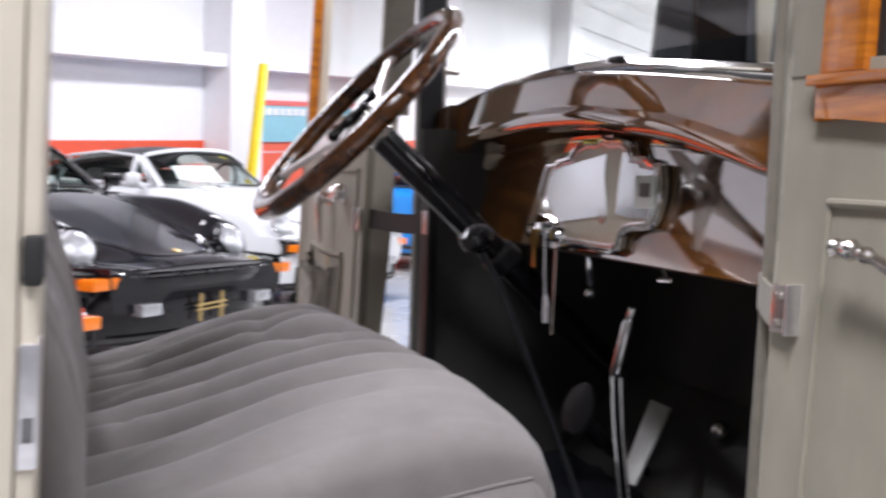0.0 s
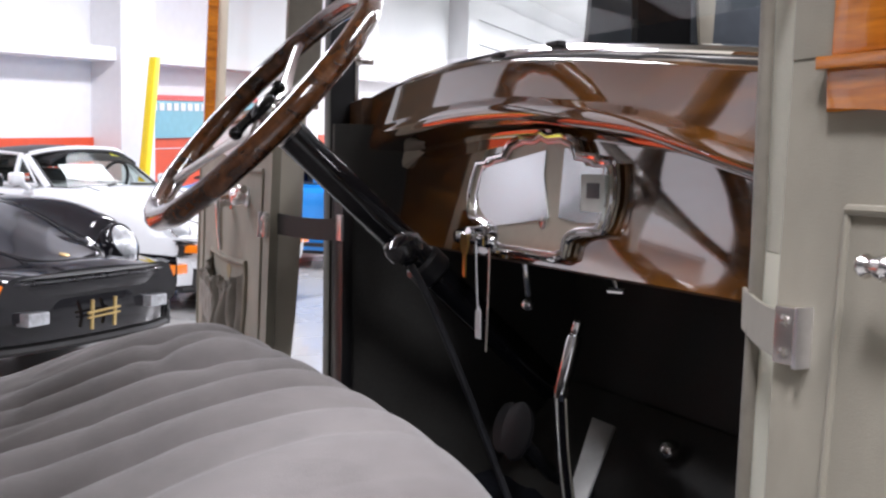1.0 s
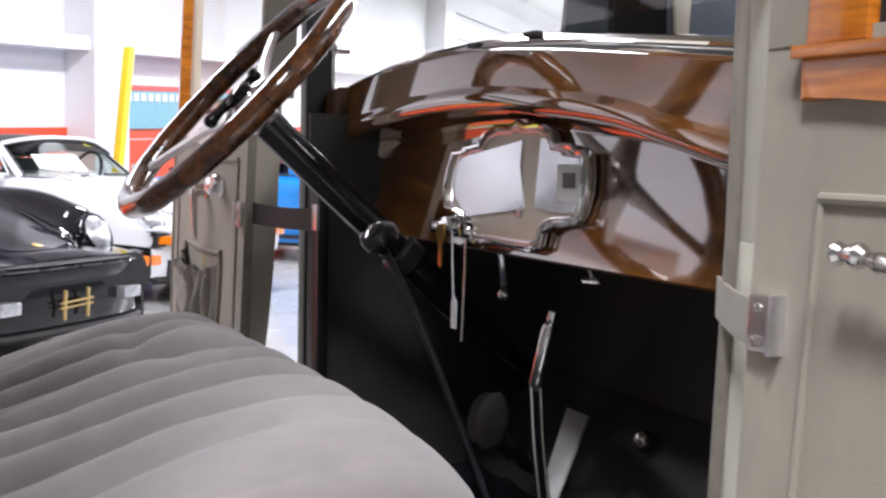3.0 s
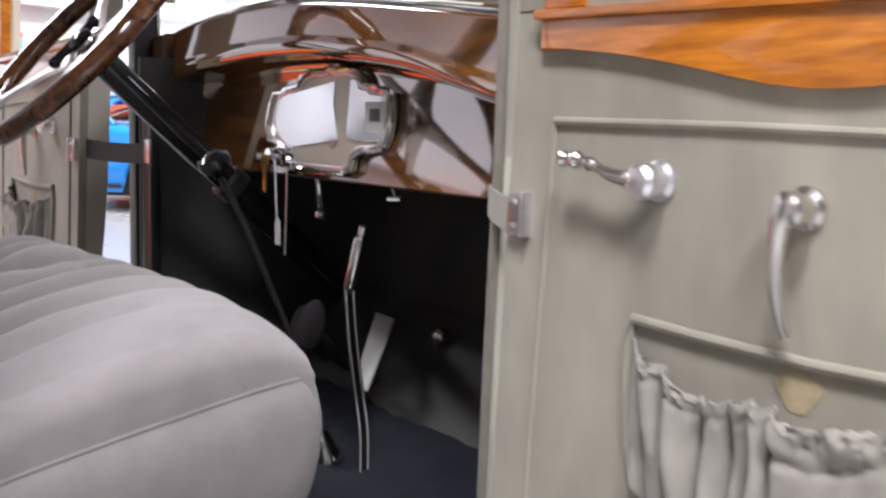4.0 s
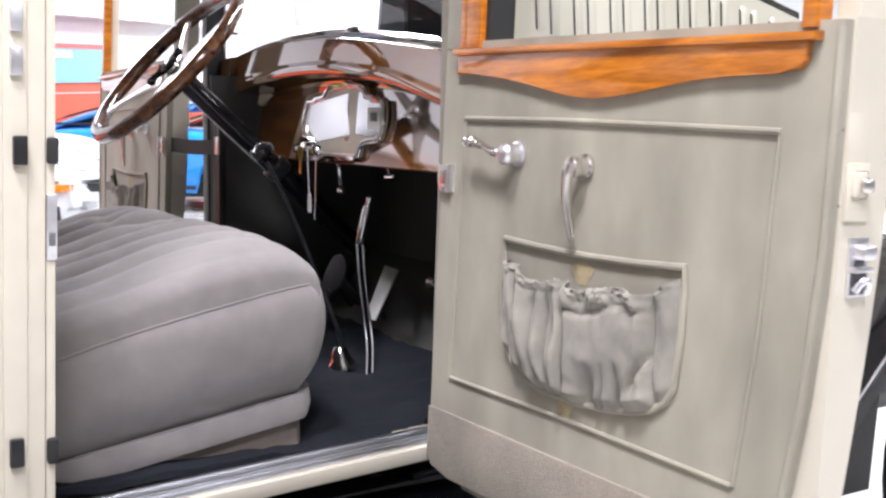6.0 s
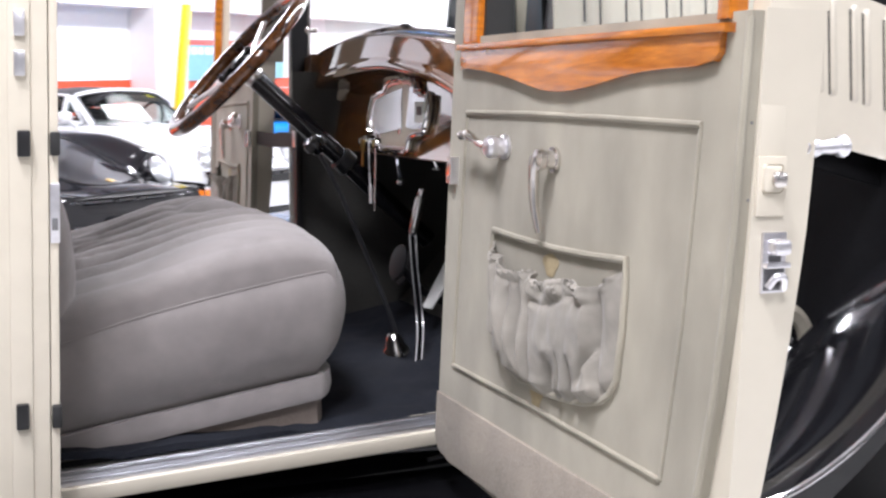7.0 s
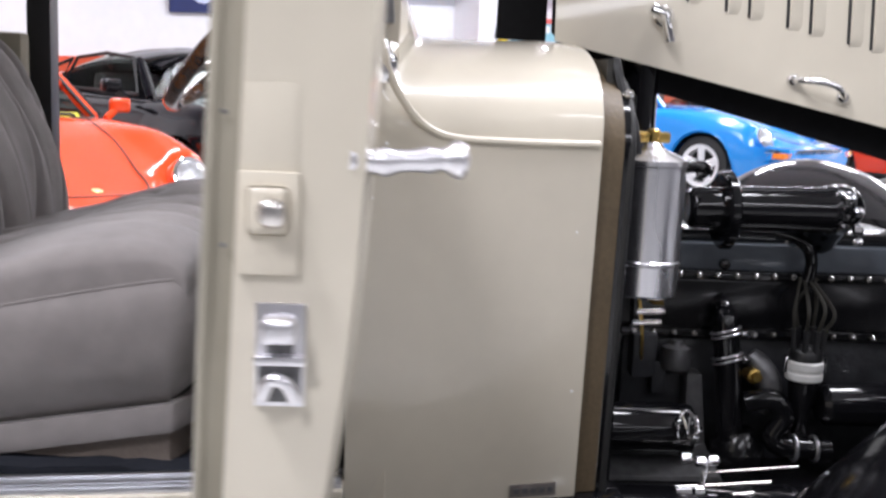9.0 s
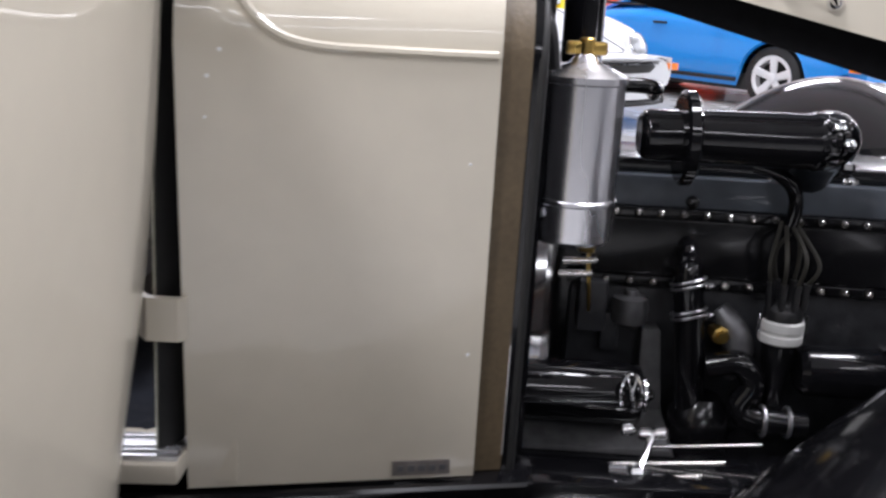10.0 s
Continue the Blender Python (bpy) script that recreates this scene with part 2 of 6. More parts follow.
def box(bm, lo, hi, bevel=0.0, seg=2):
    x0, y0, z0 = lo
    x1, y1, z1 = hi
    v = [bm.verts.new(p) for p in ((x0, y0, z0), (x1, y0, z0), (x1, y1, z0), (x0, y1, z0), (x0, y0, z1), (x1, y0, z1), (x1, y1, z1), (x0, y1, z1))]
    fs = [bm.faces.new([v[i] for i in q]) for q in ((3, 2, 1, 0), (4, 5, 6, 7), (0, 1, 5, 4), (1, 2, 6, 5), (2, 3, 7, 6), (3, 0, 4, 7))]
    if bevel:
        es = list({e for f in fs for e in f.edges})
        bmesh.ops.bevel(bm, geom=es, offset=bevel, segments=seg, affect="EDGES", profile=0.6)
    return v


def hexa(bm, pts, bevel=0.0, seg=2):
    """A box with eight given corners: four below, four above, each going round."""
    v = [bm.verts.new(p) for p in pts]
    fs = [bm.faces.new([v[i] for i in q]) for q in ((3, 2, 1, 0), (4, 5, 6, 7), (0, 1, 5, 4), (1, 2, 6, 5), (2, 3, 7, 6), (3, 0, 4, 7))]
    if bevel:
        bmesh.ops.bevel(bm, geom=list({e for f in fs for e in f.edges}), offset=bevel, segments=seg, affect="EDGES", profile=0.6)


def ring(c, ax, r, seg, ref=None):
    ax = Vector(ax).normalized()
    u = ax.orthogonal().normalized() if ref is None else (Vector(ref) - ax * Vector(ref).dot(ax)).normalized()
    w = ax.cross(u)
    return [Vector(c) + (u * math.cos(2 * math.pi * k / seg) + w * math.sin(2 * math.pi * k / seg)) * r for k in range(seg)]


def lathe(bm, p, ax, profile, seg=20):
    """Turned body: profile rows (distance along ax from p, radius)."""
    ax = Vector(ax).normalized()
    ref = ax.orthogonal()
    rows = [ring(Vector(p) + ax * d, ax, max(r, 1e-4), seg, ref) for d, r in profile]
    grid(bm, rows, close_v=True, cap=True)


def cyl(bm, a, b, r, seg=16, r2=None, edge=0.0):
    a, b = Vector(a), Vector(b)
    n = (b - a).length
    r2 = r if r2 is None else r2
    pr = [(0, r), (n, r2)] if not edge else [(0, r - edge), (edge, r), (n - edge, r2), (n, r2 - edge)]
    lathe(bm, a, b - a, pr, seg)


def smooth_path(pts, n=6):
    """More points on a smooth curve through pts."""
    p = [Vector(q) for q in pts]
    out = []
    for i in range(len(p) - 1):
        a, b, c, d = p[max(i - 1, 0)], p[i], p[i + 1], p[min(i + 2, len(p) - 1)]
        for k in range(n):
            t = k / n
            out.append(0.5 * (2 * b + (c - a) * t + (2 * a - 5 * b + 4 * c - d) * t * t + (3 * b - a - 3 * c + d) * t ** 3))
    return out + [p[-1]]


def tube(bm, pts, r, seg=8, closed=False, flat=None, radii=None):
    """A round bar along pts; flat squeezes it along that direction to (factor)."""
    p = [Vector(q) for q in pts]
    rows, ref = [], None
    for i, c in enumerate(p):
        a, b = (p[i - 1], p[(i + 1) % len(p)]) if closed else (p[max(i - 1, 0)], p[min(i + 1, len(p) - 1)])
        ax = (b - a).normalized()
        if ref is None:
            ref = ax.orthogonal()
        ref = (ref - ax * ref.dot(ax)).normalized()
        rows.append(ring(c, ax, radii[i] if radii else r, seg, ref))
    if flat:
        d, k = Vector(flat[0]).normalized(), flat[1]
        rows = [[q - d * (q - c).dot(d) * (1 - k) for q in row] for row, c in zip(rows, p)]
    grid(bm, rows, close_u=closed, close_v=True, cap=not closed)


def prism(bm, outline, place, d0, d1, bevel=0.0):
    """A flat outline given thickness: place(u, v, d) puts a point of it."""
    a = [bm.verts.new(place(u, v, d0)) for u, v in outline]
    b = [bm.verts.new(place(u, v, d1)) for u, v in outline]
    n = len(a)
    fs = [bm.faces.new(list(reversed(a))), bm.faces.new(b)]
    fs += [bm.faces.new((a[i], a[(i + 1) % n], b[(i + 1) % n], b[i])) for i in range(n)]
    if bevel:
        bmesh.ops.bevel(bm, geom=list(fs[1].edges), offset=bevel, segments=2, affect="EDGES", profile=0.6)


def ball(bm, c, r, squash=(1, 1, 1), seg=16, rings=10):
    bmesh.ops.create_uvsphere(bm, u_segments=seg, v_segments=rings, radius=r, matrix=Matrix.Translation(c) @ Matrix.Diagonal((*squash, 1)))


def thing(name, label, category, at=(0, 0, 0), group="", kind="", turn=0.0):
    ob = new(name)
    ob.empty_display_size = 0.1
    ob.matrix_basis = Matrix.Translation(at) @ pose(0, 0, 0, 0, 0, turn)
    return tagged(ob, label, category, group, kind)


def finish(bm, name, mat, smooth=True, sharp=0.65):
    bmesh.ops.recalc_face_normals(bm, faces=bm.faces)
    if smooth:
        for f in bm.faces:
            f.smooth = True
        for e in bm.edges:
            if len(e.link_faces) == 2 and e.calc_face_angle(0) > sharp:
                e.smooth = False
    me = bpy.data.meshes.new(name)
    bm.to_mesh(me)
    bm.free()
    me.materials.append(mat)
    return me


def part(name, bm, mat, parent, label="", smooth=True, local=False):
    """Links a bmesh as one mesh under a thing or a part; local: its points are in the thing's own frame."""
    ob = new(name, finish(bm, name, mat, smooth))
    ob.parent = parent
    if not local and parent.type == "EMPTY":
        ob.matrix_parent_inverse = parent.matrix_basis.inverted()
    return tagged(ob, label)


def solid(name, bm, mat, label, category, group="", kind="", smooth=True):
    return tagged(new(name, finish(bm, name, mat, smooth)), label, category, group, kind)


def made(build, *args, **kw):
    bm = bmesh.new()
    build(bm, *args, **kw)
    return bm


def curve(rows, x):
    """Piecewise smooth value at x from rows (x, value)."""
    xs, ys = [r[0] for r in rows], [r[1] for r in rows]
    if x <= xs[0]:
        return ys[0]
    if x >= xs[-1]:
        return ys[-1]
    i = max(k for k in range(len(xs) - 1) if xs[k] <= x)
    m = [0.0] * len(xs)
    for k in range(len(xs)):
        a, b = max(k - 1, 0), min(k + 1, len(xs) - 1)
        m[k] = (ys[b] - ys[a]) / (xs[b] - xs[a])
    h = xs[i + 1] - xs[i]
    t = (x - xs[i]) / h
    return ((2 * t ** 3 - 3 * t * t + 1) * ys[i] + (t ** 3 - 2 * t * t + t) * h * m[i] + (3 * t * t - 2 * t ** 3) * ys[i + 1] + (t ** 3 - t * t) * h * m[i + 1])


# ---- the hall ----
def hall_box(bm, s0, s1, n0, n1, z0, z1, zs=0.0, bevel=0.0):
    """A block in the hall's frame; zs: rise of its top and foot per metre along s."""
    c = [hall(s, n, z + zs * s) for z in (z0, z1) for s, n in ((s0, n0), (s1, n0), (s1, n1), (s0, n1))]
    hexa(bm, c, bevel)


bm = bmesh.new()
hall_box(bm, -14, 34, -16, 9.3, -0.2, 0.0)
solid("floor", bm, FLOOR, "pale grey sealed concrete showroom floor", "floor", kind="structure", smooth=False)
bm = bmesh.new()
hall_box(bm, -14, 34, 9.0, 9.3, 0.0, HALL_Z)
wall_north = solid("wall_north", bm, WALL, "white painted showroom wall behind the parked cars", "wall", kind="structure", smooth=False)
# walls out of view; south and west are greyed to weaken their reflections
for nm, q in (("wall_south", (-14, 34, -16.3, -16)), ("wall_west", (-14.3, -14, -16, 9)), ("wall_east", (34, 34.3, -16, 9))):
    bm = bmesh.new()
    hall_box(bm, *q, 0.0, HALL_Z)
    solid(nm, bm, WALL_DIM if nm != "wall_east" else WALL, "plain showroom wall out of view, greyed to dim reflections" if nm != "wall_east" else "plain white painted showroom wall", "wall", kind="structure", smooth=False)
bm = bmesh.new()
hall_box(bm, -14.3, 34.3, -16.3, 9.3, HALL_Z, HALL_Z + 0.2)
solid("ceiling", bm, CEIL, "pale grey sheet ceiling of the showroom", "ceiling", kind="structure", smooth=False)
# red-orange dado with a thin white line, in three boards
BAND_TOP, BAND_RISE = 0.96, 0.0425
for s0, s1 in ((-13.9, 10.60), (11.24, 17.5)):
    bm = bmesh.new()
    foot = [hall(s, n, 0.0) for s, n in ((s0, 8.97), (s1, 8.97), (s1, 9.0), (s0, 9.0))]
    hexa(bm, foot + [p + Vector((0, 0, BAND_TOP + BAND_RISE * p.dot(S_WALL))) for p in foot])
    solid("wall_band", bm, BAND, "red-orange painted band along the foot of the wall", "wall band", kind="structure", smooth=False)
    bm = bmesh.new()
    hall_box(bm, s0, s1, 8.955, 8.97, BAND_TOP - 0.165, BAND_TOP - 0.155, BAND_RISE)
    solid("trim", bm, SIGN_WHITE, "thin white line across the red band", "trim", kind="structure", smooth=False)
# steel girt along the wall with its flange, and the columns
for s0, s1 in ((-13.9, 10.60), (11.24, 22.0)):
    bm = bmesh.new()
    hall_box(bm, s0, s1, 8.62, 9.0, 1.80, 1.96, 0.05)
    solid("wall_girt", bm, BEAM, "white painted steel girt along the wall", "beam", kind="structure", smooth=False)
for s in (10.60, 22.0, 1.4):
    bm = bmesh.new()
    hall_box(bm, s, s + 0.64, 8.55, 9.0, 0.0, HALL_Z)
    solid("column", bm, BEAM, "white painted square steel column on the wall", "column", kind="structure", smooth=False)
# roller door far along the wall, in ribbed slats
door_far = thing("roller_door", "white ribbed roller door in the far wall", "roller door", hall(27, 8.9, 0), kind="structure")
for k in range(9):
    bm = bmesh.new()
    hall_box(bm, 23.0, 33.0, 8.9, 8.98, 0.1 + k * 0.56, 0.1 + k * 0.56 + 0.53, bevel=0.02)
    part("slat", bm, BEAM, door_far, smooth=False)
# leaning yellow post
bm = bmesh.new()
pa, pb = hall(10.44, 8.2, 0.0), hall(10.79, 8.2, 2.38)
hexa(bm, [pa + S_WALL * a + N_WALL * b for a, b in ((-0.05, -0.05), (0.05, -0.05), (0.05, 0.05), (-0.05, 0.05))] + [pb + S_WALL * a + N_WALL * b for a, b in ((-0.05, -0.05), (0.05, -0.05), (0.05, 0.05), (-0.05, 0.05))], 0.01)
solid("lift_post", bm, YELLOW, "yellow painted steel lift post by the wall", "post")
# sign with red head and teal face; its lettering as bars
sign = thing("wall_sign", "teal wall sign with a red head strip and white lettering bars", "sign", hall(13.0, 8.9, 1.1))
part("face", made(hall_box, 11.40, 14.2, 8.93, 8.965, 0.85, 1.345, 0.05), SIGN_BLUE, sign, smooth=False)
part("head_strip", made(hall_box, 11.40, 14.2, 8.93, 8.965, 1.35, 1.42, 0.05), SIGN_RED, sign, smooth=False)
for k in range(11):
    part("letter_bar", made(hall_box, 11.66 + k * 0.155, 11.76 + k * 0.155, 8.915, 8.93, 1.215, 1.315, 0.05), SIGN_WHITE, sign, smooth=False)
# navy poster with a winged badge drawn in plain shapes
poster = thing("wall_poster", "navy wall poster with a gold disc between pale wings", "poster", hall(6.66, 8.9, 1.3))
PS, PZ = 6.66, 1.63
part("panel", made(hall_box, PS - 0.385, PS + 0.385, 8.95, 8.98, PZ - 0.26 - 0.05 * PS + 0.333, PZ + 0.30 - 0.05 * PS + 0.333, 0.05), POSTER_BLUE, poster, smooth=False)
def disc(bm, s, z, r, n0, n1, seg=28, rx=1.0):
    lathe(bm, hall(s, n0, z), N_WALL, [(0, r), (n1 - n0, r)], seg)
PZC = PZ + 0.355
part("ring", made(disc, PS, PZC, 0.185, 8.94, 8.949), POSTER_LILAC, poster)
part("disc", made(disc, PS, PZC, 0.135, 8.93, 8.94), POSTER_GOLD, poster)
for sx in (-1, 1):
    for k in range(4):
        bm = bmesh.new()
        a, b, z0 = PS + sx * 0.12, PS + sx * (0.355 - 0.045 * k), PZC + 0.075 - 0.052 * k
        hall_box(bm, min(a, b), max(a, b), 8.94, 8.948, z0 - 0.018, z0 + 0.018)
        part("wing_feather", bm, POSTER_LILAC, poster, smooth=False)
# steel roof trusses
for s in (-9.0, -3.0, 3.0, 9.0, 15.0, 21.0):
    truss = thing("roof_truss", "dark painted steel roof truss", "truss", hall(s, -3, HALL_Z - 0.9), group="roof trusses", kind="structure")
    for z in (HALL_Z - 0.70, HALL_Z - 0.12):
        part("chord", made(hall_box, s - 0.07, s + 0.07, -15.9, 8.9, z - 0.06, z + 0.06), TRUSS, truss, smooth=False)
    for k in range(12):
        a, b = hall(s, -15.4 + 2 * k, HALL_Z - 0.70), hall(s, -14.4 + 2 * k, HALL_Z - 0.12)
        c = hall(s, -13.4 + 2 * k, HALL_Z - 0.70)
        part("web", made(tube, [a, b], 0.05, 6), TRUSS, truss)
        part("web", made(tube, [b, c], 0.05, 6), TRUSS, truss)
# ceiling lamps
for s, n, level, length in LAMPS:
    lt = thing("ceiling_lamp", "long white fluorescent ceiling lamp housing", "ceiling lamp", hall(s, n, HALL_Z - 1.1), group="ceiling lamps")
    for q in (-2.0, 2.0):
        part("hanger", made(tube, [hall(s + q, n, HALL_Z - 1.02), hall(s + q, n, HALL_Z)], 0.008, 6), FIXTURE, lt)
    part("housing", made(hall_box, s - 2.45, s + 2.45, n - 0.2, n + 0.2, HALL_Z - 1.10, HALL_Z - 1.02), FIXTURE, lt, smooth=False)


# ---- the vintage car ----
YC = 1.268          # the car's middle line


def mirror_y(p):
    return Vector((p[0], 2 * YC - p[1], p[2]))


car = thing("vintage_car", "cream and black vintage saloon with its doors and hood open", "car", (0.6, YC, 0))


def side_y(x, z):
    """Outer face of the near body side."""
    return 0.803 + 0.25 * (x - 1.0) - 0.106 * (z - 0.48)


def cowl_section(x, inset=0.0):
    """Half section of the cowl from its foot to the middle line."""
    top = curve([(0.74, 1.192), (0.776, 1.188), (0.786, 1.162), (0.795, 1.137), (0.81, 1.131), (0.95, 1.131), (1.05, 1.133), (1.12, 1.122)], x)
    y0 = side_y(x, 0.98) + inset
    low = [(side_y(x, z) + inset, z) for z in (0.452, 0.55, 0.65, 0.75, 0.85, 0.93, 0.98)]
    half = YC - y0
    arch = []
    for k in range(1, 13):
        a = k / 12 * math.pi / 2
        arch.append((YC - half * math.cos(a) ** 0.62, 0.98 + (top - 0.98) * math.sin(a) ** 0.8 - inset))
    return low + arch


# cowl: outer shell with thickness
xs = [0.742, 0.768, 0.776, 0.781, 0.786, 0.791, 0.796, 0.805, 0.82, 0.845, 0.87, 0.90, 0.94, 0.98, 1.02, 1.05, 1.083]
def full_section(x, inset):
    back = 0.780 + (x - 0.742) * 0.8886 if x < 1.083 else x      # the crown starts at the windscreen
    h = [Vector((x + (back - x) * min(1, max(0, (z - 1.07) / 0.05)), y, z)) for y, z in cowl_section(x, inset)]
    return h + [mirror_y(p) for p in reversed(h[:-1])]
bm = bmesh.new()
slab(bm, [full_section(x, 0.0) for x in xs], [full_section(x, 0.012) for x in xs])
cowl = part("cowl", bm, CREAM, car, "glossy cream cowl panel with a raised bead")
# raised bead: sweeps down from the windscreen post and runs forward
def on_cowl(x, z, d=0.0):
    return Vector((x, side_y(x, z) - d, z))
bead = smooth_path([on_cowl(0.772, 1.12, 0.001), on_cowl(0.788, 1.066), on_cowl(0.81, 1.027), on_cowl(0.84, 0.998), on_cowl(0.88, 0.985), on_cowl(0.95, 0.982), on_cowl(1.02, 0.981), on_cowl(1.078, 0.981)], 5)
part("bead", made(tube, bead, 0.0055, 8), CREAM, cowl)
# chipped paint on the cowl
for x, z, r in ((0.774, 0.948, 0.0025), (0.771, 0.904, 0.002), (1.055, 0.858, 0.0018), (1.066, 0.621, 0.0025), (0.787, 0.976, 0.0025)):
    part("paint_chip", made(lathe, on_cowl(x, z, -0.0005), (0.25, -1, -0.1), [(0, r), (0.0012, r * 0.9), (0.0015, r * 0.3)], 7), SIGN_WHITE, cowl)
# small data plate at the foot of the cowl
bm = bmesh.new()
hexa(bm, [on_cowl(0.982, 0.458, 0.0), on_cowl(1.053, 0.458, 0.0), on_cowl(1.053, 0.458, 0.003), on_cowl(0.982, 0.458, 0.003), on_cowl(0.982, 0.478, 0.0), on_cowl(1.052, 0.478, 0.0), on_cowl(1.052, 0.478, 0.003), on_cowl(0.982, 0.478, 0.003)])
plate = part("maker_plate", bm, PLATE, cowl, "small worn grey maker's plate")
for k in range(5):
    a = 0.988 + k * 0.013
    part("letter_bar", made(hexa, [on_cowl(a, 0.464, 0.003), on_cowl(a + 0.008, 0.464, 0.003), on_cowl(a + 0.008, 0.464, 0.0042), on_cowl(a, 0.464, 0.0042), on_cowl(a, 0.472, 0.003), on_cowl(a + 0.008, 0.472, 0.003), on_cowl(a + 0.008, 0.472, 0.0042), on_cowl(a, 0.472, 0.0042)]), CAST, plate, smooth=False)
# tan lacing strip and black firewall behind the cowl
bm = bmesh.new()
slab(bm, [full_section(x, 0.014) for x in (1.083, 1.10, 1.118)], [full_section(x, 0.022) for x in (1.083, 1.10, 1.118)])
part("lacing_strip", bm, TAN, car, "tan leather lacing strip along the hood ledge")
fw = [(p.y, p.z) for p in full_section(1.118, 0.016)]
part("firewall", made(prism, fw, lambda y, z, d: Vector((d, y, z)), 1.119, 1.128), BLACK, car, "glossy black firewall")
edge = [Vector((1.130, y + (0.004 if y < YC else -0.004), z - 0.004)) for y, z in fw]
part("firewall_flange", made(hexa, [(1.126, 0.872, 0.40), (1.146, 0.882, 0.40), (1.146, 1.66, 0.40), (1.126, 1.66, 0.40), (1.126, 0.835, 1.05), (1.143, 0.845, 1.05), (1.143, 1.69, 1.05), (1.126, 1.70, 1.05)]), BLACK, car)
part("firewall_edge", made(tube, edge, 0.006, 8), RUBBER, car)
for z, y in ((1.048, 0.848), (1.022, 0.838)):
    bm = bmesh.new()
    lathe(bm, (1.118, y, z), (0.8, -0.6, 0.1), [(0, 0.005), (0.009, 0.005), (0.012, 0.008), (0.019, 0.007), (0.022, 0.002)], 12)
    part("hood_catch", bm, CHROME, car)
bm = bmesh.new()
tube(bm, smooth_path([(1.112, 0.868, 1.100), (1.120, 0.855, 1.06), (1.138, 0.842, 1.01), (1.146, 0.838, 0.965)], 4), 0.008, 8)
part("hood_clip", bm, BLACK_SATIN, car)

# hinge straps on the near body side, between cowl and door
for z0, z1 in ((0.650, 0.700), (1.235, 1.28)):
    bm = bmesh.new()
    pts = [(0.694, 0.716), (0.706, 0.700), (0.742, 0.701), (0.749, 0.712)]
    rows = [[Vector((x, y, z)) for x, y in pts] for z in (z0, z0 + 0.006, z1 - 0.006, z1)]
    back = [[Vector((x, y + 0.012, z)) for x, y in pts] for z in (z0, z0 + 0.006, z1 - 0.006, z1)]
    slab(bm, rows, back)
    part("hinge_strap", bm, CREAM, car)

# pillars
def pillar(bm, x0, x1, y0, y1, z0, z1, lean=0.0, bevel=0.004):
    hexa(bm, [(x0, y0, z0), (x1, y0, z0), (x1, y1, z0), (x0, y1, z0), (x0 + lean, y0, z1), (x1 + lean, y0, z1), (x1 + lean, y1, z1), (x0 + lean, y1, z1)], bevel)

part("front_pillar", made(pillar, 0.744, 0.80, 0.748, 0.782, 0.46, 1.80), CREAM_DULL, car, "cream front door pillar")
part("front_pillar", made(pillar, 0.703, 0.747, 1.862, 1.90, 0.46, 1.80), BLACK_SATIN, car, "black front door pillar")
# grey trimmed inner faces of the near pillar and the windlace
part("pillar_trim", made(pillar, 0.7385, 0.744, 0.762, 0.783, 0.50, 1.80, bevel=0.001), SEAT_BASE, car)
part("windlace", made(tube, [(0.7345, 0.792, 0.50), (0.7335, 0.783, 0.79), (0.7325, 0.774, 1.0), (0.732, 0.772, 1.2), (0.732, 0.770, 1.8)], 0.0078, 12), LACE_AND_SHADE, car, "taupe grey cloth windlace beside the door")
# pale cloth strip, backed by a dark sheet that stands for the gap's shade
for lo, hi in (((0.50, 0.7245, 0.7885), (1.0, 0.7105, 0.770)), ((1.0, 0.7105, 0.770), (1.80, 0.7045, 0.768))):
    strip, seal = [], []
    for z, y0, y1 in (lo, hi):
        strip += [(0.709, y0, z), (0.712, y0 - 0.003, z), (0.744, y1 - 0.006, z), (0.7335, y1, z)]
        seal += [(0.7125, y0 - 0.0035, z), (0.716, y0 - 0.007, z), (0.748, y1 - 0.012, z), (0.7445, y1 - 0.0065, z)]
    part("pillar_strip", made(hexa, strip, 0.001), FABRIC_EDGE, car, "pale cloth strip on the door pillar")
    part("gap_shade", made(hexa, seal), RUBBER, car)
part("far_post", made(pillar, 0.672, 0.691, 1.70, 1.745, 0.50, 1.03), BLACK_SATIN, car, "black lower front post on the driver's side")
def post_box(bm, x0, x1, y0, y1, z0, z1, bevel=0.002):
    """A block on the near centre post, which leans a little forward as it rises."""
    k0, k1 = 0.0245 * (z0 - 0.8), 0.0245 * (z1 - 0.8)
    hexa(bm, [(x0 + k0, y0, z0), (x1 + k0, y0, z0), (x1 + k0, y1, z0), (x0 + k0, y1, z0), (x0 + k1, y0, z1), (x1 + k1, y0, z1), (x1 + k1, y1, z1), (x0 + k1, y1, z1)], bevel)
post = part("rear_post", made(post_box, -0.075, 0.043, 0.612, 0.735, 0.455, 1.80, 0.003), CREAM_DULL, car, "cream centre door post with black strikers")
part("step", made(post_box, 0.0435, 0.056, 0.616, 0.735, 0.455, 1.80, 0.003), CREAM_DULL, post)
part("edge_strip", made(post_box, -0.008, 0.0205, 0.608, 0.613, 0.455, 1.80), CREAM_DULL, post)
for x, z in ((0.003, 0.974), (-0.002, 0.596)):
    part("striker", made(post_box, x, x + 0.017, 0.597, 0.609, z, z + 0.036, 0.003), BLACK_SATIN, post)
for z in (0.975, 0.591):
    part("rubber_bumper", made(post_box, 0.045, 0.0585, 0.606, 0.650, z, z + 0.033, 0.004), RUBBER, post)
part("strike_plate", made(post_box, 0.0445, 0.0575, 0.6125, 0.655, 0.854, 0.937), BRIGHT, post, "bright strike plate")
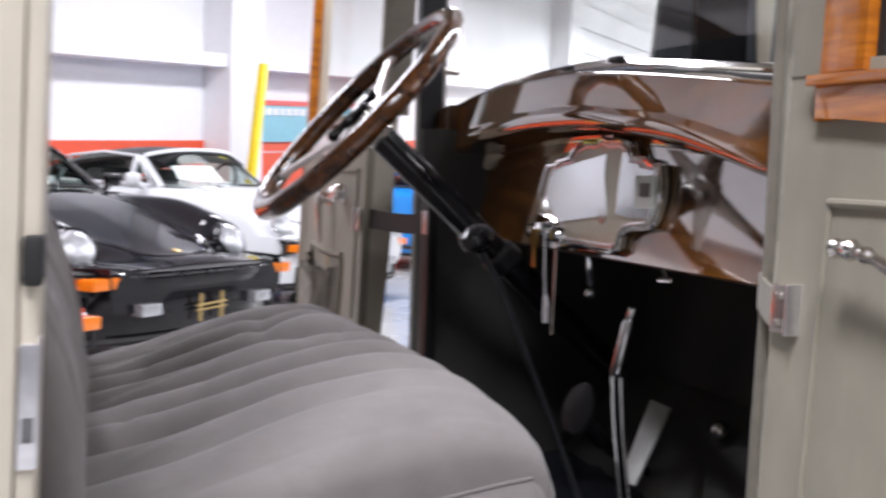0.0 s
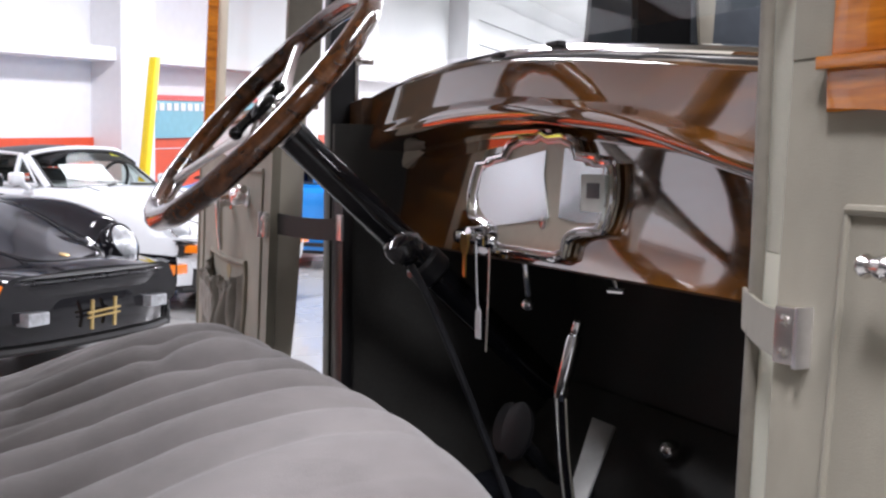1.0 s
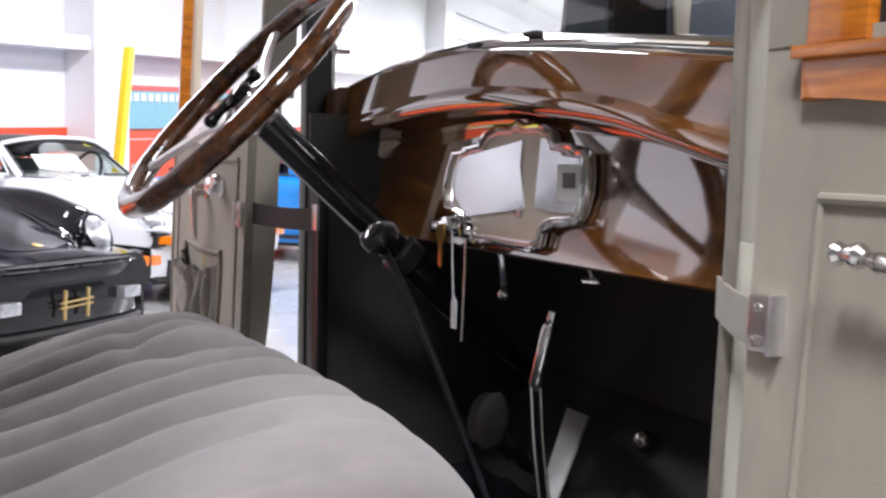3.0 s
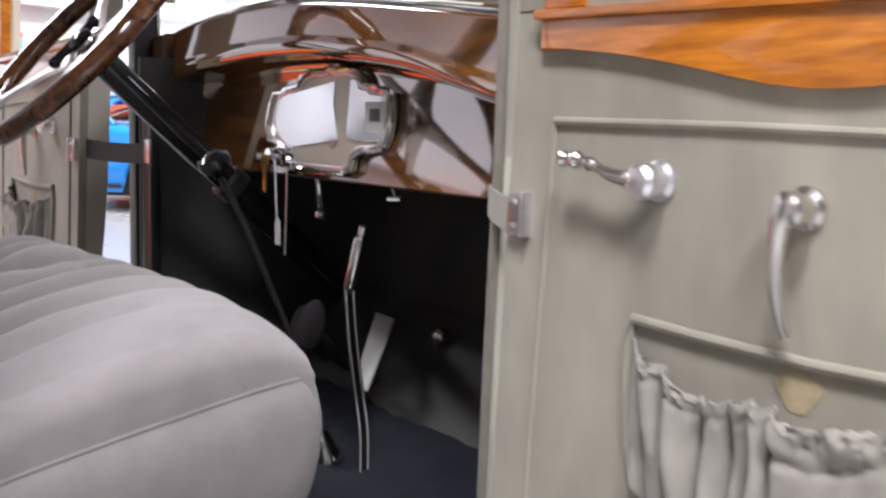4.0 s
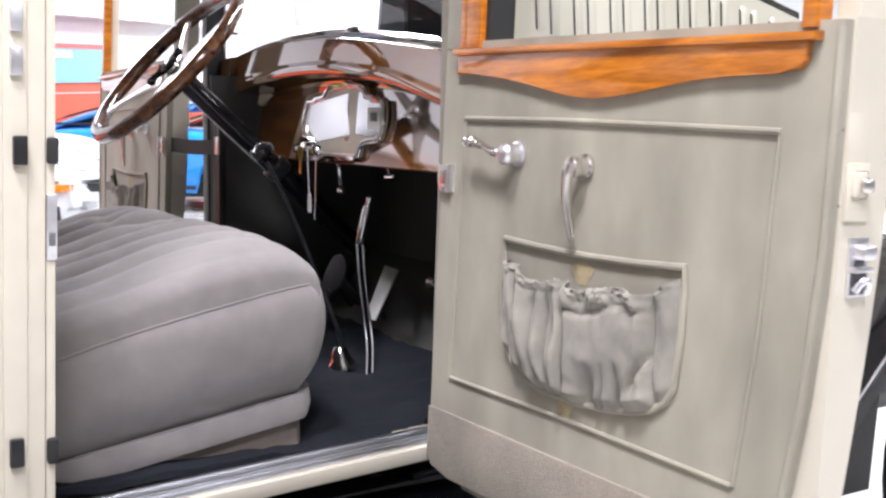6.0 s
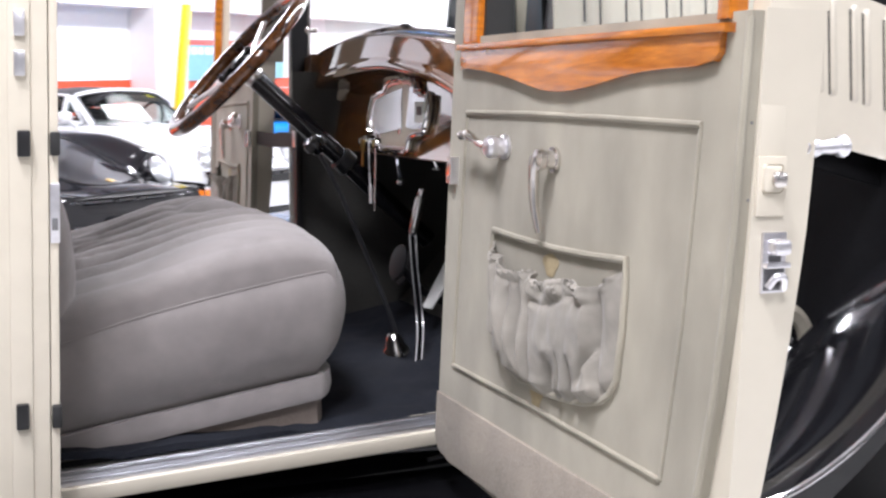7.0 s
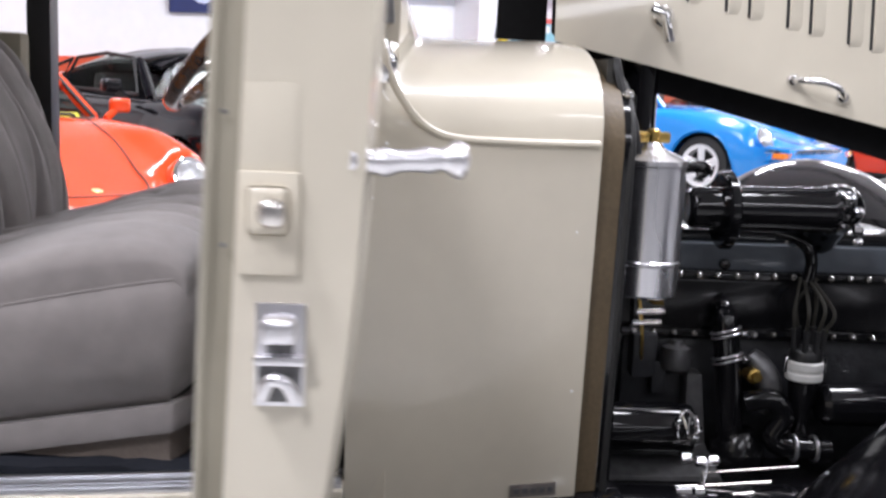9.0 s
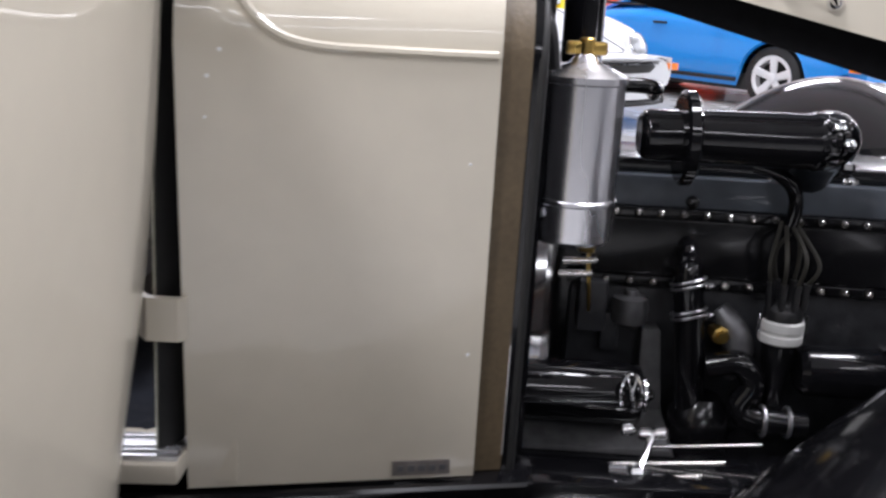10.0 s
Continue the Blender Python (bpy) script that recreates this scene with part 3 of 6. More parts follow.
part("strike_hole", made(post_box, 0.0470, 0.0550, 0.6115, 0.640, 0.872, 0.889, 0.001), CAST, post)
for z in (1.082, 1.135):
    part("hinge_leaf", made(post_box, 0.0, 0.0145, 0.600, 0.609, z, z + 0.035, 0.003), BRIGHT, post, "bright hinge leaf")
part("post_trim", made(post_box, -0.075, 0.036, 0.7355, 0.752, 0.47, 1.80, 0.004), LACE_AND_SHADE, post, "grey cloth trim on the inner side of the post")
part("post_windlace", made(tube, [(0.036 + 0.0245 * (z - 0.8), 0.744, z) for z in (0.47, 0.9, 1.35, 1.80)], 0.0105, 12), LACE_AND_SHADE, post, "taupe grey cloth windlace")
part("far_rear_post", made(pillar, -0.042, 0.012, 1.81, 1.87, 0.5, 1.80), BLACK_SATIN, car, "black centre post on the driver's side")
part("far_seat_side", made(box, (-0.62, 1.74, 0.5), (-0.03, 1.80, 1.13), 0.01), FABRIC, car)
# rear body, roof and rear quarter close the cabin
part("rear_quarter", made(box, (-1.25, 0.685, 0.455), (-0.077, 0.735, 1.15), 0.012), CREAM, car)
part("rear_quarter", made(box, (-1.25, 1.80, 0.455), (-0.62, 1.85, 1.15), 0.012), CREAM, car)
part("rear_panel", made(box, (-1.30, 0.685, 0.455), (-1.25, 1.85, 1.33), 0.012), CREAM, car)
# unseen upper rear panel and quarters, added to keep light off the backrest
part("rear_panel", made(box, (-1.30, 0.685, 1.58), (-1.25, 1.85, 1.80), 0.012), CREAM, car)
for y in (0.70, 1.80):
    part("quarter_baffle", made(box, (-1.179, y - 0.012, 1.151), (-0.80, y + 0.034, 1.799), 0.008), CREAM, car)
for y in (0.70, 1.80):
    part("rear_pillar", made(box, (-1.30, y - 0.02, 1.15), (-1.18, y + 0.04, 1.80), 0.01), CREAM, car)
part("side_lining", made(box, (-1.24, 0.736, 0.47), (-0.077, 0.75, 1.15)), FABRIC, car)
part("side_lining", made(box, (-1.24, 1.785, 0.47), (-0.62, 1.799, 1.15)), FABRIC, car)
part("rear_seat_back", made(box, (-1.24, 0.80, 0.5), (-1.05, 1.74, 1.2), 0.05), SEAT, car)
part("headlining", made(box, (-1.25, 0.70, 1.775), (0.78, 1.84, 1.798)), FABRIC, car, "pale grey cloth headlining")
part("roof", made(box, (-1.30, 0.66, 1.80), (0.82, 1.876, 1.86), 0.025), BLACK_SATIN, car, "black fabric covered roof")

# sill with its scuffed metal tread
def sill_z(x):
    return 0.474 + 0.05 * (x - 0.05)
bm = bmesh.new()
hexa(bm, [(-1.2, 0.695, sill_z(-1.2) - 0.03), (0.742, 0.695, sill_z(0.742) - 0.03), (0.742, 0.80, sill_z(0.742) - 0.03), (-1.2, 0.80, sill_z(-1.2) - 0.03), (-1.2, 0.692, sill_z(-1.2) - 0.004), (0.742, 0.692, sill_z(0.742) - 0.004), (0.742, 0.80, sill_z(0.742) - 0.004), (-1.2, 0.80, sill_z(-1.2) - 0.004)], 0.004)
part("sill", bm, CREAM, car, "cream door sill")
bm = bmesh.new()
hexa(bm, [(0.05, 0.702, sill_z(0.05) - 0.004), (0.74, 0.702, sill_z(0.74) - 0.004), (0.74, 0.77, sill_z(0.74) - 0.004), (0.05, 0.77, sill_z(0.05) - 0.004), (0.05, 0.702, sill_z(0.05) + 0.003), (0.74, 0.702, sill_z(0.74) + 0.003), (0.74, 0.77, sill_z(0.74) + 0.003), (0.05, 0.77, sill_z(0.05) + 0.003)], 0.002)
tread = part("sill_tread", bm, SILL_ALU, car, "scuffed aluminium sill tread")
for y in (0.712, 0.724, 0.752):
    bm = bmesh.new()
    hexa(bm, [(0.052, y, sill_z(0.052) + 0.003), (0.738, y, sill_z(0.738) + 0.003), (0.738, y + 0.005, sill_z(0.738) + 0.003), (0.052, y + 0.005, sill_z(0.052) + 0.003), (0.052, y, sill_z(0.052) + 0.006), (0.738, y, sill_z(0.738) + 0.006), (0.738, y + 0.005, sill_z(0.738) + 0.006), (0.052, y + 0.005, sill_z(0.052) + 0.006)], 0.001)
    part("rib", bm, SILL_ALU, tread)
# cabin floor, toe board and kick panels
part("floor_pan", made(hexa, [(-1.2, 0.805, 0.40), (0.95, 0.864, 0.44), (0.95, 1.72, 0.44), (-1.2, 1.74, 0.40), (-1.2, 0.805, 0.462), (0.95, 0.864, 0.484), (0.95, 1.72, 0.49), (-1.2, 1.74, 0.465)]), BLACK_SATIN, car, smooth=False)
bm = bmesh.new()
rows = []
for i in range(41):
    x = 0.02 + i * 0.0235
    y0 = 0.778 + 0.084 * min(1.0, max(0.0, (x - 0.70) / 0.06))
    rows.append([Vector((x, y0 + j * (1.775 - y0 - 0.04 * (x > 0.72)) / 30, 0.498 + 0.008 * noise.noise(Vector((x * 9, j * 0.35, 0))) + 0.006 * noise.noise(Vector((x * 30, j * 1.1, 3)))
                         + 0.30 * max(0, x - 0.80) ** 1.15 + 0.006 * (j / 30))) for j in range(31)])
slab(bm, rows, [[p - Vector((0, 0, 0.012)) for p in r] for r in rows])
part("floor_carpet", bm, CARPET, car, "black pile floor carpet, slightly rumpled")
part("toe_board", made(hexa, [(0.93, 0.864, 0.50), (0.95, 0.864, 0.48), (0.95, 1.735, 0.48), (0.93, 1.735, 0.50), (1.09, 0.864, 0.70), (1.10, 0.864, 0.69), (1.10, 1.705, 0.69), (1.09, 1.705, 0.70)]), BLACK_HIDE, car, "black toe board")
part("bulkhead_lining", made(box, (1.100, 0.86, 0.68), (1.116, 1.70, 1.10)), BLACK_HIDE, car, "black bulkhead lining")
part("kick_panel", made(hexa, [(0.686, 1.786, 0.47), (1.11, 1.684, 0.47), (1.11, 1.694, 0.47), (0.686, 1.796, 0.47), (0.686, 1.786, 1.14), (1.11, 1.67, 1.14), (1.11, 1.68, 1.14), (0.686, 1.796, 1.14)]), BLACK_HIDE, car, "black fibre kick panel")
part("kick_panel", made(box, (0.81, 0.862, 0.50), (1.10, 0.872, 1.05), 0.004), BLACK_HIDE, car, "black fibre kick panel")

# ---- dashboard ----
LIP = [(0.70, 1.060), (0.798, 1.077), (0.904, 1.101), (0.99, 1.119), (1.117, 1.133), (1.225, 1.1435), (1.30, 1.146), (1.40, 1.146), (1.508, 1.142), (1.65, 1.130), (1.802, 1.111), (1.86, 1.102)]
TOP = [(0.70, 1.146), (0.818, 1.161), (0.984, 1.181), (1.155, 1.199), (1.29, 1.209), (1.40, 1.212), (1.55, 1.210), (1.697, 1.203), (1.80, 1.192), (1.86, 1.184)]
DASH_Y = [0.79 + k * (1.835 - 0.79) / 40 for k in range(41)]
def dash_row(y, d):
    lip, top, bot = curve(LIP, y), curve(TOP, y), 0.945
    low, high = 0.797, (lip + 0.012, top - 0.003)      # a flat fascia below the lip, a leaning flat one above it
    def lean(k):
        return (0.7475 + 0.0115 * k, high[0] + (high[1] - high[0]) * k)
    def fall(z):
        return low + 0.15 * (z - 1.0)
    flat = [bot + 0.007, bot + 0.011, lip - 0.040, lip - 0.036, lip - 0.032]
    b = fall(lip - 0.03)
    pr = [(fall(bot), bot)] + [(fall(z), z) for z in flat] + [(b - 0.002, lip - 0.026),
          (b - 0.008, lip - 0.0225), (b - 0.018, lip - 0.0205), (0.754, lip - 0.0185), (0.7465, lip - 0.0165), (0.7432, lip - 0.012), (0.743, lip - 0.006), (0.743, lip), (0.7445, lip + 0.006)] \
        + [lean(k) for k in (0, 0.05, 0.1, 0.5, 0.9, 0.95, 1)] + [(0.7605, top - 0.001), (0.768, top)]
    return [Vector((x + d, y, z)) for x, z in pr]
bm = bmesh.new()
slab(bm, [dash_row(y, 0.0) for y in DASH_Y], [dash_row(y, 0.022) for y in DASH_Y])
dash = part("dashboard", bm, DASH_WOOD, car, "varnished dark walnut dashboard with an arched rolled top")
part("bottom_moulding", made(tube, [(0.793, y, 0.945) for y in (0.80, 0.9, 1.1, 1.3, 1.5, 1.7, 1.83)], 0.0035, 8), EDGE_WOOD, dash)
part("end_cheek", made(prism, [(1.796, 1.090), (1.812, 1.070), (1.862, 1.055), (1.862, 1.180), (1.796, 1.187)], lambda y, z, d: Vector((0.738 + d, y, z)), 0.05, 0.0, 0.004), EDGE_WOOD, dash, "dull dark wood cheek at the post")
# stepped nickel instrument frame
HALF_CLU = [(0.0, 1.115), (0.020, 1.109), (0.055, 1.110), (0.086, 1.103), (0.097, 1.092), (0.100, 1.086), (0.140, 1.082), (0.150, 1.076), (0.177, 1.075), (0.186, 1.052),
            (0.189, 1.030), (0.184, 1.006), (0.176, 0.996), (0.132, 0.992), (0.113, 0.987), (0.101, 0.979), (0.098, 0.962), (0.080, 0.956)]
CLU = [(1.279 + a, z) for a, z in reversed(HALF_CLU)] + [(1.279 - a, z) for a, z in HALF_CLU[1:]]
def shrink(o, k, c=(1.279, 1.033)):
    return [(c[0] + (u - c[0]) * k, c[1] + (v - c[1]) * k) for u, v in o]
def tilt(z):
    return 0.14 * (z - 1.035)
frame_ob = part("instrument_panel", made(prism, CLU, lambda y, z, d: Vector((d + tilt(z), y, z)), 0.799, 0.792, 0.003), PANEL, dash, "satin silver instrument panel with a stepped outline")
part("panel_rim", made(tube, [Vector((0.790 + tilt(z), y, z)) for y, z in CLU], 0.0045, 8, True), CHROME, frame_ob)
part("panel_bead", made(tube, [Vector((0.791 + tilt(z), y, z)) for y, z in shrink(CLU, 0.90)], 0.0022, 6, True), BRIGHT, frame_ob)
# mirror patches cut to the wall's reflection in the panel, and the dial window beside them
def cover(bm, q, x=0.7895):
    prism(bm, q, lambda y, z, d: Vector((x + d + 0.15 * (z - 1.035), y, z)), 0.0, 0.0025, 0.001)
part("shine_patch", made(cover, [(1.440, 1.060), (1.425, 1.070), (1.262, 1.092), (1.258, 1.060), (1.230, 1.005), (1.385, 0.988), (1.430, 1.012), (1.442, 1.030)]), PANEL_SHINE, frame_ob, "bright patch standing for the wall's reflection in the panel")
part("shine_patch", made(cover, [(1.216, 1.094), (1.180, 1.092), (1.160, 1.072), (1.112, 1.070), (1.104, 1.030), (1.112, 1.006), (1.160, 1.004), (1.205, 1.008)]), PANEL_SHINE, frame_ob, "bright reflection patch beside a small dial")
part("dial_window", made(box, (0.787, 1.106, 1.008), (0.794, 1.157, 1.062), 0.002), DIAL, frame_ob, "pale green dial behind glass")
part("dial_scale", made(box, (0.785, 1.115, 1.034), (0.788, 1.141, 1.052), 0.001), DUSTY, frame_ob)
part("dial_drum", made(lathe, (0.792, 1.246, 1.000), (-1, 0, 0), [(0, 0.010), (0.006, 0.010), (0.008, 0.006)], 14), NICKEL, frame_ob)
# fittings under the panel
def knob(bm, p, ax, n, r):
    lathe(bm, p, ax, [(0, r * 0.35), (n * 0.55, r * 0.35), (n * 0.6, r), (n * 0.9, r), (n, r * 0.5)], 12)
part("ignition_lock", made(lathe, (0.79, 1.412, 0.972), (-1, 0, 0.1), [(0, 0.016), (0.012, 0.016), (0.02, 0.012), (0.03, 0.011)], 14), CHROME, dash)
part("light_switch", made(lathe, (0.79, 1.372, 0.968), (-1, 0, 0), [(0, 0.014), (0.015, 0.014), (0.022, 0.009)], 14), CHROME, dash)
part("light_switch", made(lathe, (0.79, 1.452, 0.970), (-1, 0.2, 0), [(0, 0.012), (0.02, 0.012), (0.03, 0.008)], 14), CHROME, dash)
keys = part("key", made(prism, [(-0.010, 0.0), (0.010, 0.0), (0.013, -0.014), (0.008, -0.026), (0.004, -0.030), (0.004, -0.058), (-0.004, -0.062), (-0.004, -0.030), (-0.008, -0.026), (-0.013, -0.014)], lambda u, v, d: Vector((0.755 + d, 1.414 + u, 0.976 + v)), 0.0, 0.003), BRASS, dash, "brass ignition key")
part("string", made(tube, [(0.765, 1.395, 0.968), (0.766, 1.393, 0.92), (0.768, 1.392, 0.868)], 0.0013, 6), SIGN_WHITE, dash, "white tag string")
part("price_tag", made(prism, [(-0.008, 0.0), (0.0, 0.008), (0.008, 0.0), (0.008, -0.038), (-0.008, -0.038)], lambda u, v, d: Vector((0.768 + d, 1.391 + u, 0.868 + v)), 0.0, 0.0015), PAPER, dash, "small white card tag on a string")
part("pull_chain", made(tube, [(0.772, 1.366, 0.968), (0.772, 1.367, 0.90), (0.771, 1.370, 0.815)], 0.0016, 6), NICKEL, dash)
bm = bmesh.new()
tube(bm, [(0.815, 1.345, 0.945), (0.822, 1.350, 0.915), (0.828, 1.356, 0.893)], 0.005, 8)
ball(bm, (0.83, 1.360, 0.880), 0.009, (1, 1.2, 1))
part("choke_pull", bm, CHROME, dash)
bm = bmesh.new()
cyl(bm, (0.825, 1.143, 0.945), (0.833, 1.143, 0.925), 0.0035, 8)
cyl(bm, (0.833, 1.126, 0.923), (0.833, 1.161, 0.921), 0.004, 8, edge=0.0015)
part("throttle_pull", bm, CHROME, dash)
part("foot_button", made(lathe, (1.052, 1.314, 0.662), (-1, 0, 0.2), [(0, 0.016), (0.012, 0.017), (0.02, 0.012), (0.024, 0.004)], 14), NICKEL, car)

# ---- steering wheel and column ----
HUB = Vector((0.498, 1.508, 1.140))
COL = Vector((0.45, 0.0, -0.406)).normalized()
U, W = Vector((0, 1, 0)), COL.cross(Vector((0, 1, 0))).normalized()
WHEEL_R = 0.207
def on_wheel(a, r, d=0.0):
    return HUB + (U * math.cos(a) + W * math.sin(a)) * r + COL * d
wheel = part("steering_wheel", made(tube, [on_wheel(2 * math.pi * k / 64, WHEEL_R - 0.0025 * (k % 4 == 2), -0.012) for k in range(64)], 0.0165, 12, True), RIM_WOOD, car, "steering wheel with a varnished dark wood rim and metal spokes")
for k in range(4):
    a = math.pi / 4 + k * math.pi / 2
    bm = bmesh.new()
    rows = []
    for i in range(9):
        t = i / 8
        r = 0.030 + t * (WHEEL_R - 0.045)
        w = 0.012 + 0.020 * (1 - t) ** 2 + 0.006 * t ** 6
        c, s = on_wheel(a, r, 0.016 * (1 - t) - 0.010), (on_wheel(a + 0.01, 1, 0) - on_wheel(a, 1, 0)).normalized()
        rows.append([c + s * w, c + s * w * 0.6 - COL * 0.005, c - COL * 0.007, c - s * w * 0.6 - COL * 0.005, c - s * w, c + COL * 0.006])
    grid(bm, rows, close_v=True, cap=True)
    part("spoke", bm, NICKEL, wheel)
part("hub", made(lathe, HUB + COL * 0.030, -COL, [(0, 0.022), (0.010, 0.034), (0.020, 0.036), (0.026, 0.030), (0.030, 0.018), (0.036, 0.016), (0.040, 0.008)], 24), NICKEL, wheel)
part("horn_button", made(lathe, HUB - COL * 0.006, -COL, [(0, 0.022), (0.006, 0.024), (0.010, 0.020), (0.014, 0.008)], 20), BLACK, wheel)
for a, n in ((1.45, 0.034), (4.85, 0.048)):
    bm = bmesh.new()
    tube(bm, [on_wheel(a, 0.010, -0.010), on_wheel(a, n * 0.6, -0.012), on_wheel(a, n, -0.012)], 0.007, 8, radii=[0.010, 0.007, 0.008])
    ball(bm, on_wheel(a, n + 0.003, -0.012), 0.010)
    part("control_lever", bm, BLACK, wheel)
COL_B = HUB + COL * 0.62
column = part("steering_column", made(cyl, HUB + COL * 0.03, COL_B, 0.0235, 20), BLACK, car, "glossy black steering column")
part("collar", made(lathe, HUB + COL * 0.02, COL, [(0, 0.020), (0.004, 0.025), (0.016, 0.0265), (0.022, 0.025), (0.024, 0.0235)], 20), NICKEL, column)
part("column_bracket", made(lathe, HUB + COL * 0.31, COL, [(0, 0.026), (0.005, 0.031), (0.03, 0.031), (0.035, 0.026)], 20), BLACK_SATIN, column)

# ---- levers and pedals ----
gear = part("gear_lever", made(tube, smooth_path([(0.596, 1.247, 0.965), (0.640, 1.262, 0.90), (0.700, 1.264, 0.77), (0.770, 1.262, 0.60), (0.790, 1.268, 0.545)], 5), 0.0048, 10), SUMP, car, "dark metal gear lever with a round knob")
part("gear_knob", made(lathe, (0.608, 1.252, 0.952), Vector((-0.46, -0.05, 0.88)), [(0, 0.010), (0.006, 0.013), (0.010, 0.021), (0.020, 0.0245), (0.030, 0.0225), (0.036, 0.012), (0.038, 0.003)], 24), BLACK, gear)
part("gear_cap", made(lathe, (0.792, 1.270, 0.500), (-0.2, 0, 1), [(0, 0.032), (0.012, 0.030), (0.02, 0.022), (0.034, 0.020), (0.046, 0.012), (0.05, 0.008)], 20), CHROME, gear)
BRAKE = smooth_path([(0.818, 1.246, 0.772), (0.822, 1.242, 0.70), (0.828, 1.232, 0.62), (0.824, 1.208, 0.56), (0.812, 1.185, 0.50)], 6)
brake = part("hand_brake", made(tube, BRAKE, 0.0058, 8, flat=((0, 1, 0), 0.5)), BLACK, car, "bright chromed hand brake lever")
for dx in (-0.0068, 0.0068):
    part("side_rod", made(tube, [p + Vector((dx, -0.002, 0)) for p in BRAKE], 0.0030, 8), CHROME, brake)
part("grip", made(lathe, (0.817, 1.246, 0.768), Vector((0.0185, -0.012, 0.104)), [(0, 0.006), (0.006, 0.0085), (0.010, 0.0095), (0.080, 0.0108), (0.088, 0.0095), (0.090, 0.0060), (0.094, 0.0072), (0.106, 0.0072), (0.109, 0.004)], 10), CHROME, brake)
part("accelerator", made(hexa, [(0.872, 1.322, 0.593), (0.884, 1.296, 0.593), (0.890, 1.299, 0.590), (0.878, 1.325, 0.590), (0.972, 1.412, 0.698), (0.990, 1.378, 0.690), (0.996, 1.381, 0.687), (0.978, 1.415, 0.695)], 0.002), ENAMEL, car, "bare metal accelerator plate")
for x, y, z in ((0.850, 1.415, 0.684), (0.93, 1.60, 0.64)):
    bm = bmesh.new()
    ax = Vector((-0.8, -0.25, 0.35)).normalized()
    rows = [[Vector((x, y, z)) + ax * d + (q - Vector((x, y, z))) * r for q in [c for c in ring((x, y, z), ax, 0.046, 24, (0, 0, 1))]] for d, r in ((0, 0.94), (0.004, 1.0), (0.010, 0.95), (0.012, 0.6))]
    rows = [[Vector((x, y, z)) + Vector(((q.x - x) * 0.7, (q.y - y) * 0.62, q.z - z)) for q in r] for r in rows]
    grid(bm, rows, close_v=True, cap=True)
    tube(bm, [(x + 0.005, y, z - 0.01), (x + 0.06, y + 0.01, z - 0.07), (x + 0.13, y + 0.01, z - 0.11)], 0.010, 8)
    part("pedal", bm, BLACK_SATIN, car)

# ---- front bench seat ----
def pleat(y, pitch, depth):
    k = (y / pitch) % 1.0
    return -depth * math.exp(-((min(k, 1 - k) * pitch) / 0.008) ** 2)
SEAT_Y0, SEAT_Y1 = 0.798, 1.735
SEAM = [(0.0, 0.655), (0.2, 0.690), (0.45, 0.722), (0.7, 0.748), (0.9, 0.766), (1.0, 0.770)]
def seat_front(v):
    return 0.5273 + 0.0184 * math.sin(math.pi * min(1, max(0, v))) ** 0.6 - 0.0159 * (math.exp(-v / 0.0666) + math.exp(-(1 - v) / 0.0666)) - 0.0203 * v
def cushion_top(u, v):
    """u from the back to the front edge, v across from the near side."""
    y = SEAT_Y0 + v * (SEAT_Y1 - SEAT_Y0)
    crown = max(0.0, 1 - abs(2 * v - 1) ** 5.64) ** 0.27
    rise = curve([(0.0, 0.089), (0.3, 0.074), (0.6, 0.090), (0.85, 0.094), (1.0, 0.086)], u) * max(0.0, 1 - u ** 6.5) ** 0.5
    x = 0.02 + u * (seat_front(v) - 0.02)
    z = curve(SEAM, u) + rise * crown
    soft = min(1, 7 * v) * min(1, 7 * (1 - v)) * min(1, 9 * (1 - u))
    back = min(1, max(0, (y - 0.92) / 0.25))
    deep = 0.010 + 0.052 * back * (1.5 - 1.1 * u) * (1 - 0.7 * min(1, max(0, (y - 1.42) / 0.2)))
    wander = 0.012 * noise.noise(Vector((x * 3, y * 5, 11))) + 0.002 * noise.noise(Vector((x * 11, y * 9, 12)))
    k = ((y - 1.148 + wander) / 0.1025) % 1.0
    fold = 1 - (1 - k / 0.55) ** 2 if k < 0.55 else 1 - 0.95 * ((k - 0.55) / 0.45) ** 2          # full rolls with a sharp seam between them
    z += soft * deep * (fold - 1) * (0.85 + 0.5 * noise.noise(Vector((x * 3, y * 4, 21))))
    rr = math.hypot((x - 0.405) / 0.070, (y - 1.43) / 0.135)                                # oval ring-shaped dip with a raised middle
    z += soft * (-0.008 * math.exp(-((rr - 1) / 0.26) ** 2) * (1.0 if x < 0.43 else 0.6) + 0.006 * math.exp(-(rr / 0.6) ** 2))
    crease = noise.noise(Vector((x * 5 + y * 3, y * 15 - x * 5, 4)))
    z -= soft * 0.006 * math.exp(-(crease / 0.09) ** 2) * max(0, 1.1 - 1.8 * u) * max(0.3, back)
    z += soft * 0.005 * noise.noise(Vector((x * 5, y * 6, 1))) + soft * 0.0015 * noise.noise(Vector((x * 19, y * 9, 5)))
    return Vector((x, y, z))
def spread(k):
    """Rows crowd towards both edges."""
    return 0.45 * k + 0.55 * (1 - math.cos(math.pi * k)) / 2
TOP_ROWS = [[cushion_top((i / 60) ** 0.75, spread(j / 240)) for j in range(241)] for i in range(61)]
seat = part("seat_cushion", made(lambda bm: slab(bm, TOP_ROWS, [[Vector((p.x, p.y, 0.640 + 0.09 * i / 60)) for p in r] for i, r in enumerate(TOP_ROWS)])), SEAT, car, "grey wool bench seat cushion with lengthwise pleats")
